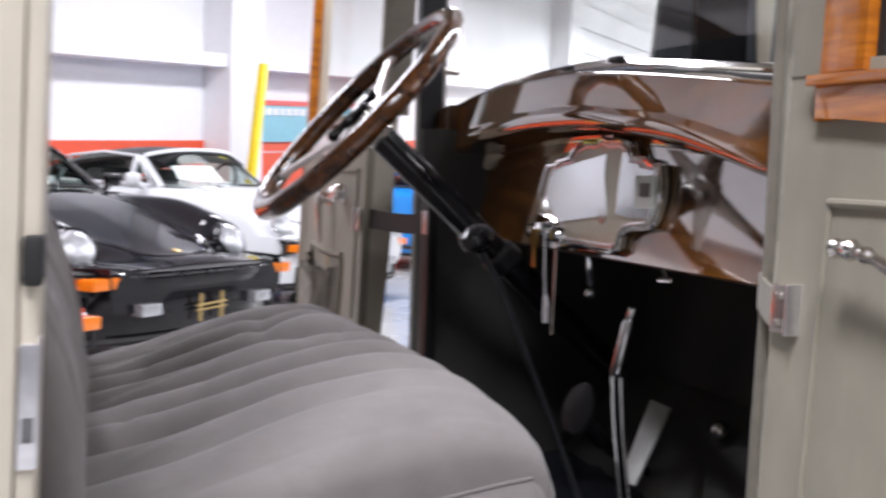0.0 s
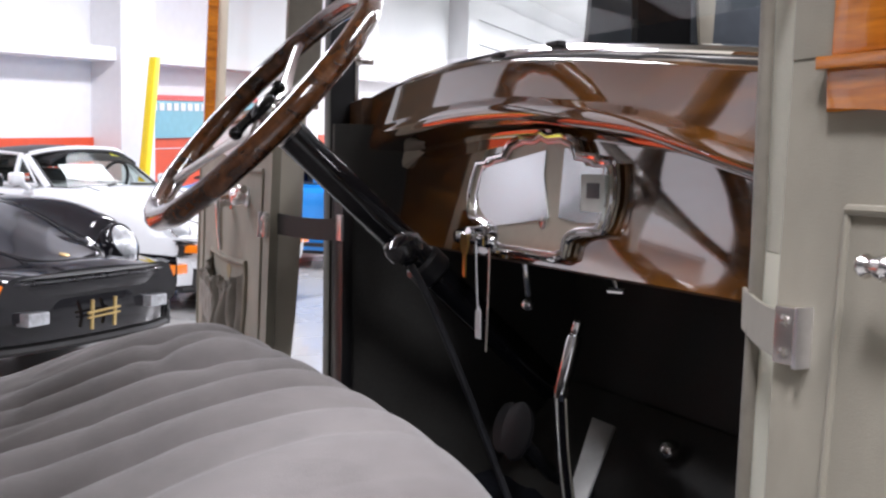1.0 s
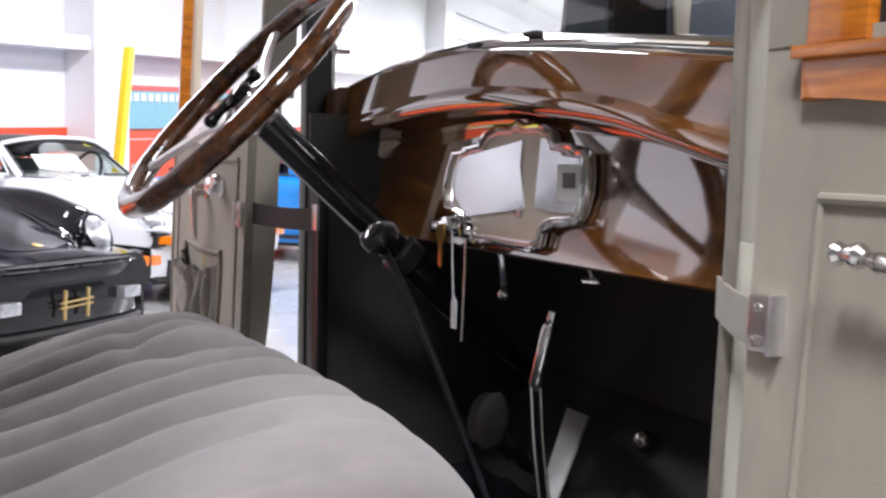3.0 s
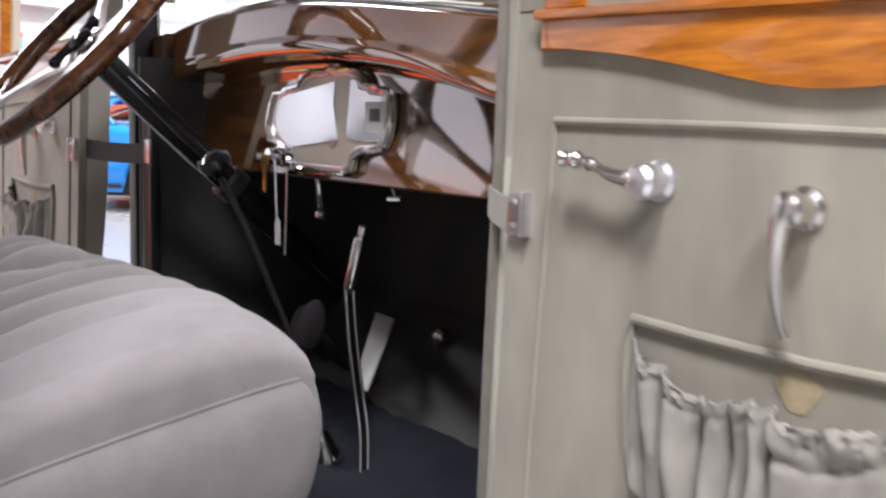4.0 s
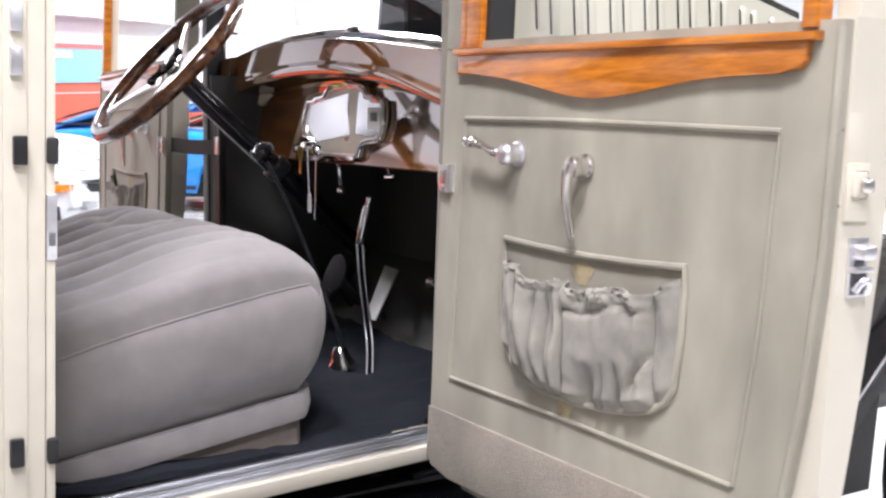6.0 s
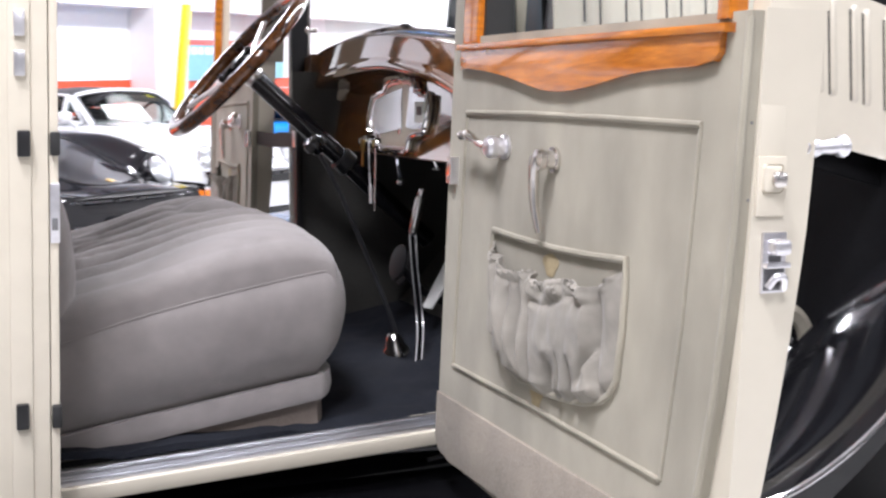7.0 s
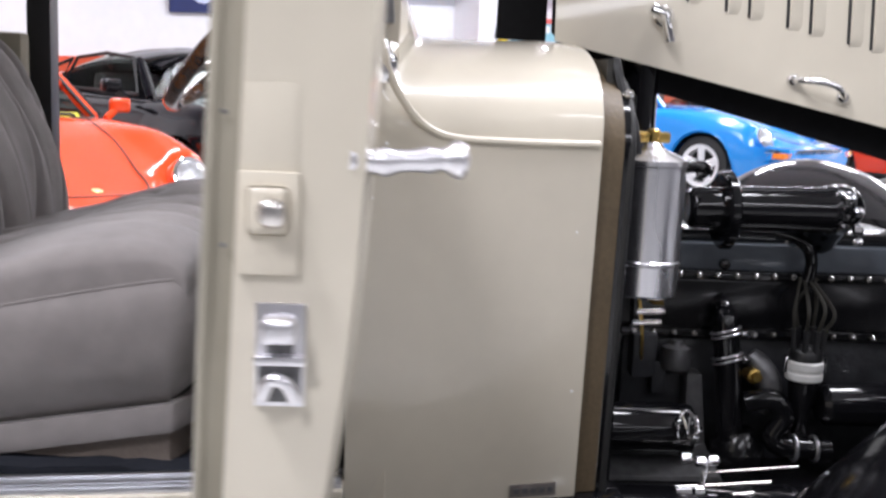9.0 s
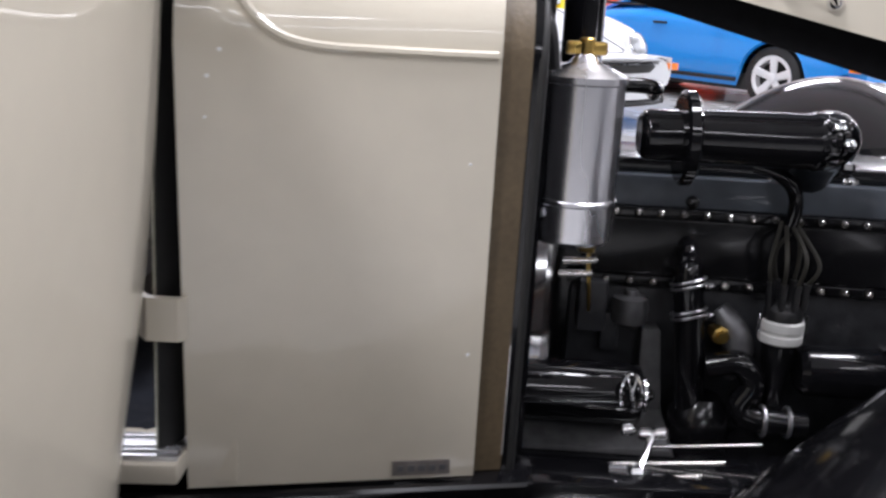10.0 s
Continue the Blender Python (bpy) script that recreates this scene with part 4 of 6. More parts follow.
# puffed side and front of the cushion, down to the skirt band
def wall_path():
    out = [Vector((x, SEAT_Y0, 0)) for x in (0.0, 0.15, 0.30, 0.42, 0.47)] + [Vector((0.499, SEAT_Y0 + 0.003, 0))]
    out += [Vector((seat_front(k / 24), SEAT_Y0 + k / 24 * (SEAT_Y1 - SEAT_Y0), 0)) for k in range(1, 24)]
    return out + [Vector((0.485, SEAT_Y1 - 0.003, 0)), Vector((0.40, SEAT_Y1, 0)), Vector((0.0, SEAT_Y1, 0))]
PERIM = smooth_path(wall_path(), 3)
MID = Vector((0.20, 1.268, 0))
def skirt_low(x):
    return 0.512 + 0.152 * max(0.0, x) - 0.006
def side_row(t):
    row = []
    for k, p in enumerate(PERIM):
        u = min(1, max(0, (p.x - 0.02) / 0.505))
        seam = curve(SEAM, u)
        lo = skirt_low(min(p.x, 0.53))
        z = seam + (lo - seam) * t
        a = PERIM[max(k - 1, 0)]
        b = PERIM[min(k + 1, len(PERIM) - 1)]
        nrm = Vector(((b - a).y, -(b - a).x, 0)).normalized()
        puff = 0.018 * math.sin(math.pi * min(1, t * 1.02)) ** 0.6 - 0.034 * t ** 3 + 0.003 * noise.noise(Vector((k * 0.15, t * 3, 2)))
        row.append(Vector((p.x, p.y, z)) + nrm * puff)
    return row
bm = bmesh.new()
rows = [side_row(i / 16) for i in range(17)]
slab(bm, rows, [[p + (MID + Vector((0, 0, p.z)) - p) * 0.06 for p in r] for r in rows])
part("cushion_side", bm, SEAT, seat)
part("piping", made(tube, [p + Vector((0, 0, 0.0005)) for p in side_row(0.0)], 0.0022, 8), SEAT, seat)
# flat skirt band and the base under it
def band_row(z_of, inset):
    out = []
    for k, p in enumerate(PERIM):
        a, b = PERIM[max(k - 1, 0)], PERIM[min(k + 1, len(PERIM) - 1)]
        nrm = Vector(((b - a).y, -(b - a).x, 0)).normalized()
        q = p - nrm * inset
        out.append(Vector((q.x, q.y, z_of(min(p.x, 0.53)))))
    return out
bm = bmesh.new()
slab(bm, [band_row(lambda x: skirt_low(x) + 0.004, 0.012), band_row(lambda x: skirt_low(x) - 0.022, 0.009), band_row(lambda x: skirt_low(x) - 0.039, 0.013)],
     [band_row(lambda x: skirt_low(x) + 0.004, 0.026), band_row(lambda x: skirt_low(x) - 0.022, 0.024), band_row(lambda x: skirt_low(x) - 0.039, 0.026)])
part("skirt_band", bm, SEAT, seat)
bm = bmesh.new()
slab(bm, [band_row(lambda x: skirt_low(x) - 0.035, 0.028), band_row(lambda x: 0.470 + 0.03 * x, 0.026)], [band_row(lambda x: skirt_low(x) - 0.035, 0.05), band_row(lambda x: 0.470 + 0.03 * x, 0.05)])
part("seat_base", bm, SEAT_BASE, car, "brown-grey cloth covered seat base")
# backrest: vertical pleats, rolled top
BACK = [(0.070, 0.60), (0.085, 0.744), (0.075, 0.85), (0.044, 0.945), (-0.002, 1.035), (-0.042, 1.09), (-0.092, 1.124), (-0.150, 1.136), (-0.185, 1.10), (-0.19, 0.90), (-0.17, 0.60)]
bp = smooth_path([(x, 0, z) for x, z in BACK], 5)
bm = bmesh.new()
rows = []
for j in range(121):
    y = 0.80 + j * (1.735 - 0.80) / 120
    e = min(1.0, (y - 0.80) / 0.05, (1.735 - y) / 0.05)
    e = math.sqrt(max(0.0, 1 - (1 - e) ** 2))
    row = []
    for k, p in enumerate(bp):
        g = pleat(y + 0.045 * noise.noise(Vector((p.z * 3, y * 3, 0))) + 0.10 * (p.z - 0.9), 0.078, 0.015 + 0.009 * noise.noise(Vector((p.z * 3, y * 9, 2)))) * min(1, 3 * e)
        d = 0.012 * noise.noise(Vector((p.z * 4, y * 5, 7))) + 0.024 * noise.noise(Vector((p.z * 3 + y * 4, y * 11, 3)))
        cx, cz = -0.06, 0.86
        s = 0.80 + 0.20 * e
        row.append(Vector((cx + (p.x - cx) * s + (g + d if k < 32 else 0) * e, y, cz + (p.z - cz) * (0.93 + 0.07 * e))))
    rows.append(row)
grid(bm, rows, close_v=True, cap=True)
part("seat_backrest", bm, SEAT, car, "grey wool backrest with vertical pleats")

# ---- doors ----
def door_place(y, z, d=0.0):
    """A place on the inner face of the near door; d: proud of it, towards the seat."""
    return Vector((0.689 - 0.0215 * y + 0.036 * (z - 1.04) - d, y, z))


def build_door(name, label, put, full=True):
    """A door in its open place; put maps (y, z, d) of the near door to the world."""
    door = part(name, made(prism, [(0.682, 0.50), (0.668, 0.476), (0.62, 0.466), (0.012, 0.470), (-0.008, 0.55), (-0.023, 0.63), (-0.040, 0.745), (-0.050, 0.86), (-0.053, 0.98), (-0.053, 1.147), (0.682, 1.160)], lambda y, z, d: put(y, z, d), -0.016, 0.0), FABRIC, car, label)
    # outer skin, wood framing and edge
    bm = bmesh.new()
    HINGE = [(0.43, 0.600), (0.58, 0.640), (0.75, 0.657), (0.95, 0.668), (1.15, 0.672)]
    TAPER = [(0.43, 0.045), (0.58, 0.038), (0.65, 0.031), (0.75, 0.024), (0.88, 0.020), (1.15, 0.020)]
    DEPTH = [(0.44, 0.046), (0.55, 0.055), (0.63, 0.063), (0.67, 0.069), (0.745, 0.079), (0.83, 0.088), (0.94, 0.096), (1.15, 0.098)]
    FOOT = [(0.0, 0.475), (0.035, 0.446), (0.15, 0.434), (0.45, 0.440), (1.0, 0.452)]
    front, skin = [], []
    for i in range(37):
        f, g = [], []
        for j in range(19):
            z0 = curve(FOOT, i / 36)
            z = z0 + (1.150 - z0) * j / 18
            y = -0.056 + (curve(HINGE, z) + 0.056) * i / 36
            k = max(0.0, (y - 0.40) / (curve(HINGE, z) - 0.40))
            r = 0.006 * max(0, 1 - i / 1.5) ** 2
            f.append(put(y, z, -0.0165))
            bulge = (curve(DEPTH, z) - 0.080) * max(0.0, 1 - max(0.0, y) / 0.55)
            g.append(put(y, z, -0.080 - bulge + curve(TAPER, z) * k * k + r))
        front.append(f)
        skin.append(g)
    slab(bm, front, skin)
    part("outer_panel", bm, CREAM, door, "glossy cream outer door panel")
    part("window_upright", made(prism, [(-0.056, 1.150), (-0.028, 1.150), (-0.028, 1.80), (-0.056, 1.80)], lambda y, z, d: put(y, z, d), -0.096 if full else -0.045, -0.020, 0.003), CREAM_DULL, door)
    # the far door's upright swaps cream for taupe to carry its shade
    part("window_upright", made(prism, [(0.655, 1.150), (0.676, 1.150), (0.676, 1.80), (0.655, 1.80)], lambda y, z, d: put(y, z, d), -0.080, -0.020, 0.003), CREAM_DULL if full else LACE_AND_SHADE, door)
    part("window_head", made(prism, [(-0.056, 1.745), (0.676, 1.745), (0.676, 1.80), (-0.056, 1.80)], lambda y, z, d: put(y, z, d), -0.078, -0.018, 0.003), CREAM_DULL, door)
    pane = part("window_glass", made(prism, [(-0.03, 1.14), (0.665, 1.14), (0.665, 1.75), (-0.03, 1.75)], lambda y, z, d: put(y, z, d), -0.046, -0.042), GLASS, door, smooth=False)
    pane.visible_shadow = False
    # wooden window surround
    if full:
        part("glass_channel", made(prism, [(0.578, 1.148), (0.586, 1.148), (0.586, 1.75), (0.578, 1.75)], lambda y, z, d: put(y, z, d), -0.052, -0.005), RUBBER, door)
        part("upper_trim", made(prism, [(0.641, 1.149), (0.6815, 1.149), (0.686, 1.80), (0.641, 1.80)], lambda y, z, d: put(y, z, d), -0.015, 0.0015, 0.001), FABRIC, door)
        part("window_post", made(prism, [(0.586, 1.148), (0.640, 1.148), (0.640, 1.75), (0.586, 1.75)], lambda y, z, d: put(y, z, d), -0.018, 0.006, 0.004), CAP_WOOD, door)
    part("window_post", made(prism, [(-0.024, 1.140), (-0.004, 1.140), (-0.004, 1.75), (-0.024, 1.75)], lambda y, z, d: put(y, z, d), -0.018, 0.006, 0.003), CAP_WOOD, door)
    wood_low = [(0.638, 1.108), (0.60, 1.109), (0.54, 1.103), (0.49, 1.096), (0.451, 1.089), (0.411, 1.081), (0.37, 1.0735), (0.335, 1.070), (0.311, 1.0695), (0.28, 1.071), (0.239, 1.0755), (0.20, 1.081), (0.159, 1.087), (0.12, 1.0905), (0.085, 1.092), (0.02, 1.093), (-0.008, 1.097), (-0.016, 1.106)]
    cap = part("wood_cap", made(prism, wood_low + [(-0.017, 1.128), (0.640, 1.140)], lambda y, z, d: put(y, z, d), 0.0, 0.009, 0.003), CAP_WOOD, door, "varnished amber walnut door capping with a wavy lower edge")
    part("cap_ledge", made(prism, [(0.645, 1.138), (0.645, 1.148), (-0.030, 1.136), (-0.030, 1.126)], lambda y, z, d: put(y, z, d), -0.03, 0.015, 0.003), CAP_WOOD, cap)
    # stitched welts of the trim panel
    pip = [(0.618, 1.041), (0.40, 1.040), (0.20, 1.036), (0.013, 1.031)]
    part("welt", made(tube, [put(y, z, 0.0015) for y, z in pip], 0.0040, 8), FABRIC, door)
    part("welt", made(tube, [put(y, z, 0.001) for y, z in ((0.618, 1.041), (0.624, 0.83), (0.628, 0.630))], 0.0030, 8), FABRIC, door)
    part("welt", made(tube, [put(y, z, 0.0012) for y, z in ((0.626, 0.631), (0.35, 0.632), (0.046, 0.627))], 0.0036, 8), FABRIC, door)
    part("welt", made(tube, [put(y, z, 0.001) for y, z in ((0.015, 1.031), (0.024, 0.81), (0.044, 0.627))], 0.0028, 8), FABRIC, door)
    part("kick_carpet", made(prism, [(0.681, 0.574), (0.681, 0.50), (0.667, 0.478), (0.62, 0.469), (0.016, 0.474), (-0.006, 0.574)], lambda y, z, d: put(y, z, d), -0.002, 0.005, 0.002), KICK, door, "grey carpet along the foot of the door")
    part("edge_lace", made(tube, [put(y, z, 0.0) for y, z in ((0.010, 0.475), (-0.022, 0.63), (-0.039, 0.745), (-0.051, 0.92), (-0.052, 1.14))], 0.0045, 8), FABRIC, door)
    # gathered map pocket
    rim = [(0.497, 0.867), (0.416, 0.863), (0.312, 0.861), (0.22, 0.863), (0.138, 0.868), (0.137, 0.84), (0.137, 0.786), (0.143, 0.720), (0.156, 0.699), (0.178, 0.684), (0.215, 0.673), (0.255, 0.667), (0.32, 0.661), (0.39, 0.662), (0.43, 0.670), (0.465, 0.690), (0.483, 0.716), (0.494, 0.755), (0.500, 0.80), (0.502, 0.84)]
    part("pocket_welt", made(tube, [put(y, z, 0.003) for y, z in rim], 0.0050, 8, True), FABRIC, door)
    bm = bmesh.new()
    rows, back = [], []
    NU, NV = 190, 44
    TOPZ = [(0.137, 0.858), (0.152, 0.846), (0.183, 0.828), (0.217, 0.832), (0.262, 0.826), (0.308, 0.817), (0.339, 0.826), (0.369, 0.819), (0.412, 0.817), (0.447, 0.831), (0.480, 0.836), (0.497, 0.848)]
    LOWZ = [(0.137, 0.745), (0.146, 0.716), (0.172, 0.688), (0.221, 0.671), (0.262, 0.664), (0.295, 0.660), (0.356, 0.663), (0.41, 0.668), (0.458, 0.692), (0.485, 0.722), (0.497, 0.77)]
    # creases from top to foot, and the swell of the cloth after each
    FOLDS = [(0.498, 0.498, 0.014), (0.474, 0.462, 0.023), (0.447, 0.421, 0.033), (0.403, 0.381, 0.031), (0.374, 0.360, 0.023), (0.352, 0.345, 0.033), (0.331, 0.326, 0.0302), (0.178, 0.172, 0.010), (0.136, 0.136, 0.0)]
    for i in range(NU + 1):
        u = i / NU
        y = 0.497 - u * (0.497 - 0.137)
        frill = abs(math.sin(math.pi * (23 * u + 0.8 * math.sin(17 * u)))) ** 0.7 * (1.0 if y > 0.331 else 0.55)
        top, low = curve(TOPZ, y) + 0.004 * frill, curve(LOWZ, y)
        row = []
        for j in range(NV + 1):
            v = j / NV
            z = top + (low - top) * v
            sway = 0.004 * math.sin(5 * v + 30 * y) * v
            d = 0.0
            for (a0, a1, h), (b0, b1, h2) in zip(FOLDS, FOLDS[1:]):
                ya, yb = a0 + (a1 - a0) * v + sway, b0 + (b1 - b0) * v + sway
                if yb <= y <= ya:
                    k = (ya - y) / (ya - yb)
                    if h > 0.02 and ya - yb > 0.08:          # the wide flap: hem, slack middle, tucks along its foot
                        d = h * min(1.0, k / 0.05, (1 - k) / 0.06) ** 0.5 * (0.72 + 0.28 * math.sin(math.pi * min(1, v * 1.25)))
                        d -= 0.0045 * math.exp(-((v - 0.17 - 0.03 * math.sin(6 * k)) / 0.028) ** 2) * (0.6 + 0.6 * abs(math.sin(8 * k + 1)))
                        d += 0.005 * math.sin(math.pi * (4.5 * k + 0.4)) * math.exp(-((v - 0.08) / 0.07) ** 2)
                        tuck = max(0.0, v - 0.58) / 0.42
                        lean = k + 0.22 * (v - 0.8)
                        d -= tuck * (0.017 * math.exp(-((lean - 0.30) / 0.085) ** 2) * 1.5 + 0.022 * math.exp(-((lean - 0.66) / 0.05) ** 2) + 0.014 * math.exp(-((lean - 0.47) / 0.03) ** 2))
                        d -= 0.014 * math.exp(-((k + 0.6 * (v - 0.62) - 0.93) / 0.035) ** 2) * (0.4 < v < 0.85) * math.sin(math.pi * max(0.0, min(1.0, (v - 0.4) / 0.45)))
                        d += 0.0025 * noise.noise(Vector((k * 7, v * 5, 4)))
                    else:
                        d = h * max(0.0, math.sin(math.pi * k)) ** 0.55 * (0.62 + 0.45 * math.sin(math.pi * v))
                        d += 0.0035 * math.sin(9 * v + 40 * y) * math.sin(math.pi * k)
            edge = min(1, 16 * u, 16 * (1 - u), 8 * (1 - v) + 0.12)
            crumple = noise.noise(Vector((u * 42, v * 26, 5))) + 0.6 * noise.noise(Vector((u * 90, v * 50, 6)))
            d += (0.003 * frill + 0.006 * crumple) * math.exp(-(v / 0.09) ** 2) - 0.004 * (1 - 0.5 * frill) * math.exp(-((v - 0.10) / 0.02) ** 2) * (y > 0.331)
            d += 0.007 * math.exp(-(v / 0.16) ** 2) * min(1, 12 * u, 12 * (1 - u))
            d += 0.002 * noise.noise(Vector((u * 20, v * 5, 9)))
            row.append(put(y, z, 0.004 + edge * max(0.0, d)))
        rows.append(row)
        back.append([p + (put(y, 1.0, -0.0035) - put(y, 1.0, 0.0)) for p in row])
    slab(bm, rows, back)
    part("map_pocket", bm, POCKET, door, "gathered grey cloth map pocket with ochre stains")
    for y, z, r, sq in ((0.325, 0.836, 0.020, 0.8), (0.345, 0.652, 0.018, 1.2)):
        part("stain", made(prism, [(y + r * math.cos(a) * (1 + 0.25 * math.sin(3 * a)), z + r * sq * math.sin(a)) for a in [k * 0.3927 for k in range(16)]], lambda y, z, d: put(y, z, d), 0.0, 0.0008), LACE_STAIN, door)
    # pull handle: turned arm on a round boss
    pull = part("pull_handle", made(tube, smooth_path([put(0.576, 1.006, 0.028), put(0.555, 1.006, 0.029), put(0.535, 1.002, 0.028), put(0.512, 0.994, 0.026), put(0.488, 0.992, 0.024)], 5), 0.006, 10,
                radii=[0.0075, 0.0085, 0.0055, 0.0065, 0.0085, 0.009, 0.006, 0.0048, 0.0062, 0.0072, 0.0055, 0.0048, 0.005, 0.0055, 0.006, 0.0065, 0.007, 0.0075, 0.008, 0.009, 0.010]), NICKEL, door, "turned nickel pull handle")
    n = (put(0.48, 0.99, 1.0) - put(0.48, 0.99, 0.0)).normalized()
    part("boss", made(lathe, put(0.480, 0.991, 0.0), n, [(0, 0.0185), (0.004, 0.0185), (0.007, 0.0145), (0.015, 0.0135), (0.017, 0.0160), (0.027, 0.0160), (0.032, 0.012), (0.034, 0.004)], 22), BRIGHT, pull)
    # window winder hanging down
    wind = part("window_winder", made(tube, smooth_path([put(0.334, 0.982, 0.026), put(0.335, 0.970, 0.028), put(0.337, 0.948, 0.027), put(0.336, 0.920, 0.025), put(0.332, 0.897, 0.022), put(0.327, 0.881, 0.020)], 5), 0.006, 10,
                radii=[0.009 - 0.0045 * k / 25 for k in range(26)]), NICKEL, door, "curved nickel window winder")
    part("boss", made(lathe, put(0.331, 0.979, 0.0), n, [(0, 0.0175), (0.004, 0.0175), (0.006, 0.013), (0.016, 0.012), (0.019, 0.0145), (0.027, 0.014), (0.031, 0.006)], 22), NICKEL, wind)
    # strap anchor plate
    anchor = part("strap_plate", made(prism, [(0.649, 0.926), (0.674, 0.926), (0.674, 0.968), (0.649, 0.968)], lambda y, z, d: put(y, z, d), 0.0, 0.009, 0.001), NICKEL, door)
    part("flange", made(prism, [(0.645, 0.925), (0.649, 0.925), (0.649, 0.969), (0.645, 0.969)], lambda y, z, d: put(y, z, d), 0.0, 0.014, 0.001), BRIGHT, anchor)
    for z in (0.934, 0.958):
        part("screw", made(lathe, put(0.663, z, 0.009), n, [(0, 0.0045), (0.0015, 0.0045), (0.003, 0.002)], 10), NICKEL, anchor)
    return door


near_door = build_door("front_door", "open front door trimmed in grey cloth", door_place)
# its latch edge
def edge_plate(bm, x0, x1, z0, z1, t=0.004, bevel=0.001):
    box(bm, (x0, -0.058 - t, z0), (x1, -0.056, z1), bevel)
latch = part("latch_plate", made(edge_plate, 0.717, 0.747, 0.857, 0.921, 0.002), BRIGHT, near_door, "chromed latch plate")
part("bolt", made(box, (0.721, -0.076, 0.898), (0.743, -0.058, 0.915), 0.007, 4), BRIGHT, latch)
part("recess", made(box, (0.719, -0.0612, 0.860), (0.745, -0.058, 0.884), 0.001), CAST, latch)
part("hook", made(tube, smooth_path([(0.722, -0.064, 0.864), (0.728, -0.070, 0.876), (0.737, -0.070, 0.874), (0.742, -0.064, 0.862)], 4), 0.0042, 10), BRIGHT, latch)
part("recess", made(box, (0.724, -0.0612, 0.890), (0.740, -0.058, 0.897), 0.001), CAST, latch)
part("rib", made(box, (0.717, -0.068, 0.884), (0.748, -0.060, 0.890), 0.002), BRIGHT, latch)
bump = part("dovetail", made(edge_plate, 0.706, 0.742, 0.938, 1.000, 0.002, 0.0015), CREAM_DULL, near_door, "cream bolt housing with a worn bright bolt")
part("collar", made(box, (0.711, -0.064, 0.962), (0.736, -0.058, 0.992), 0.005, 3), CREAM_DULL, bump)
part("bolt", made(box, (0.719, -0.074, 0.968), (0.735, -0.063, 0.985), 0.006, 3), NICKEL, bump)
part("edge_patch", made(box, (0.709, -0.0566, 0.938), (0.740, -0.0555, 1.052), 0.0003), CREAM, near_door)
for z in (1.034, 0.955):
    part("screw", made(lathe, (0.697, -0.057, z), (0, -1, 0), [(0, 0.0018), (0.0006, 0.0018), (0.001, 0.001)], 10), CAST, near_door)
hb = Vector((0.770, -0.046, 1.008))
handle = part("outer_handle", made(tube, smooth_path([hb + Vector((0.0, 0, 0)), hb + Vector((0.018, 0.002, -0.001)), hb + Vector((0.036, 0.005, 0.0)), hb + Vector((0.056, 0.010, 0.001)), hb + Vector((0.072, 0.014, 0.001))], 5), 0.008, 12,
              radii=[0.012, 0.012, 0.010, 0.008, 0.0075, 0.0085, 0.0095, 0.0085, 0.0072, 0.007, 0.007, 0.0072, 0.0078, 0.0085, 0.0078, 0.007, 0.0085, 0.0115, 0.0125, 0.011, 0.006]), BRIGHT, near_door, "chromed outer door handle")

# driver's door on the far side: the same door mirrored
FAR_DX = -0.075
def far_place(y, z, d=0.0):
    y = y if y < 0.55 else 0.55 + (y - 0.55) * 0.915
    p = door_place(y, z, d)
    return Vector((p.x + FAR_DX + 0.012 * (0.65 - y), 2 * YC - p.y, p.z + 0.018))
build_door("front_door", "open driver's door trimmed in grey cloth", far_place, False)

# door check straps
for a, b, m in (((0.664, 0.668, 0.946), (0.737, 0.80, 0.948), FABRIC), ((0.604, 1.880, 0.969), (0.671, 1.703, 0.966), BLACK_HIDE)):
    bm = bmesh.new()
    p = [Vector(a).lerp(Vector(b), k / 8) - Vector((0, 0, 0.004 * math.sin(math.pi * k / 8))) for k in range(9)]
    slab(bm, [[q + Vector((0, 0, h)) for q in p] for h in (-0.018, 0.018)], [[q + Vector((0.004, 0.0, h)) for q in p] for h in (-0.018, 0.018)])
    part("check_strap", bm, m, car)
part("strap_plate", made(box, (0.666, 1.692, 0.948), (0.6715, 1.715, 0.990), 0.001), BRIGHT, car)

# ---- windscreen ----
screen = part("windscreen", made(prism, [(0.735, 1.22), (1.855, 1.24), (1.855, 1.80), (0.735, 1.80)], lambda y, z, d: Vector((0.800 + d - 0.10 * (z - 1.2), y, z)), 0.0, 0.005), GLASS, car, "flat windscreen glass", smooth=False)
screen.visible_shadow = False
pts = [Vector((0.802, y, curve(TOP, y) + 0.012)) for y in DASH_Y[1:-1]]
part("lower_frame", made(tube, pts, 0.009, 8, flat=((0, 0, 1), 0.8)), CHROME, screen, "chromed windscreen frame")
part("weather_strip", made(tube, [p + Vector((-0.008, 0, -0.012)) for p in pts], 0.005, 8), RUBBER, screen)
part("screen_post", made(pillar, 0.762, 0.792, 0.721, 0.749, 1.13, 1.80, -0.05), CAST, screen)
part("screen_post", made(pillar, 0.748, 0.756, 1.862, 1.884, 1.13, 1.80), NICKEL, screen, "narrow bright screen post")
bm = bmesh.new()
lathe(bm, (0.775, 0.705, 1.075), (0, -1, 0), [(0, 0.020), (0.006, 0.024), (0.016, 0.022), (0.022, 0.012)], 18)
lathe(bm, (0.775, 0.70, 1.055), (0, 0, 1), [(0, 0.018), (0.012, 0.022), (0.030, 0.018), (0.052, 0.012)], 16)
part("post_foot", bm, CHROME, screen)
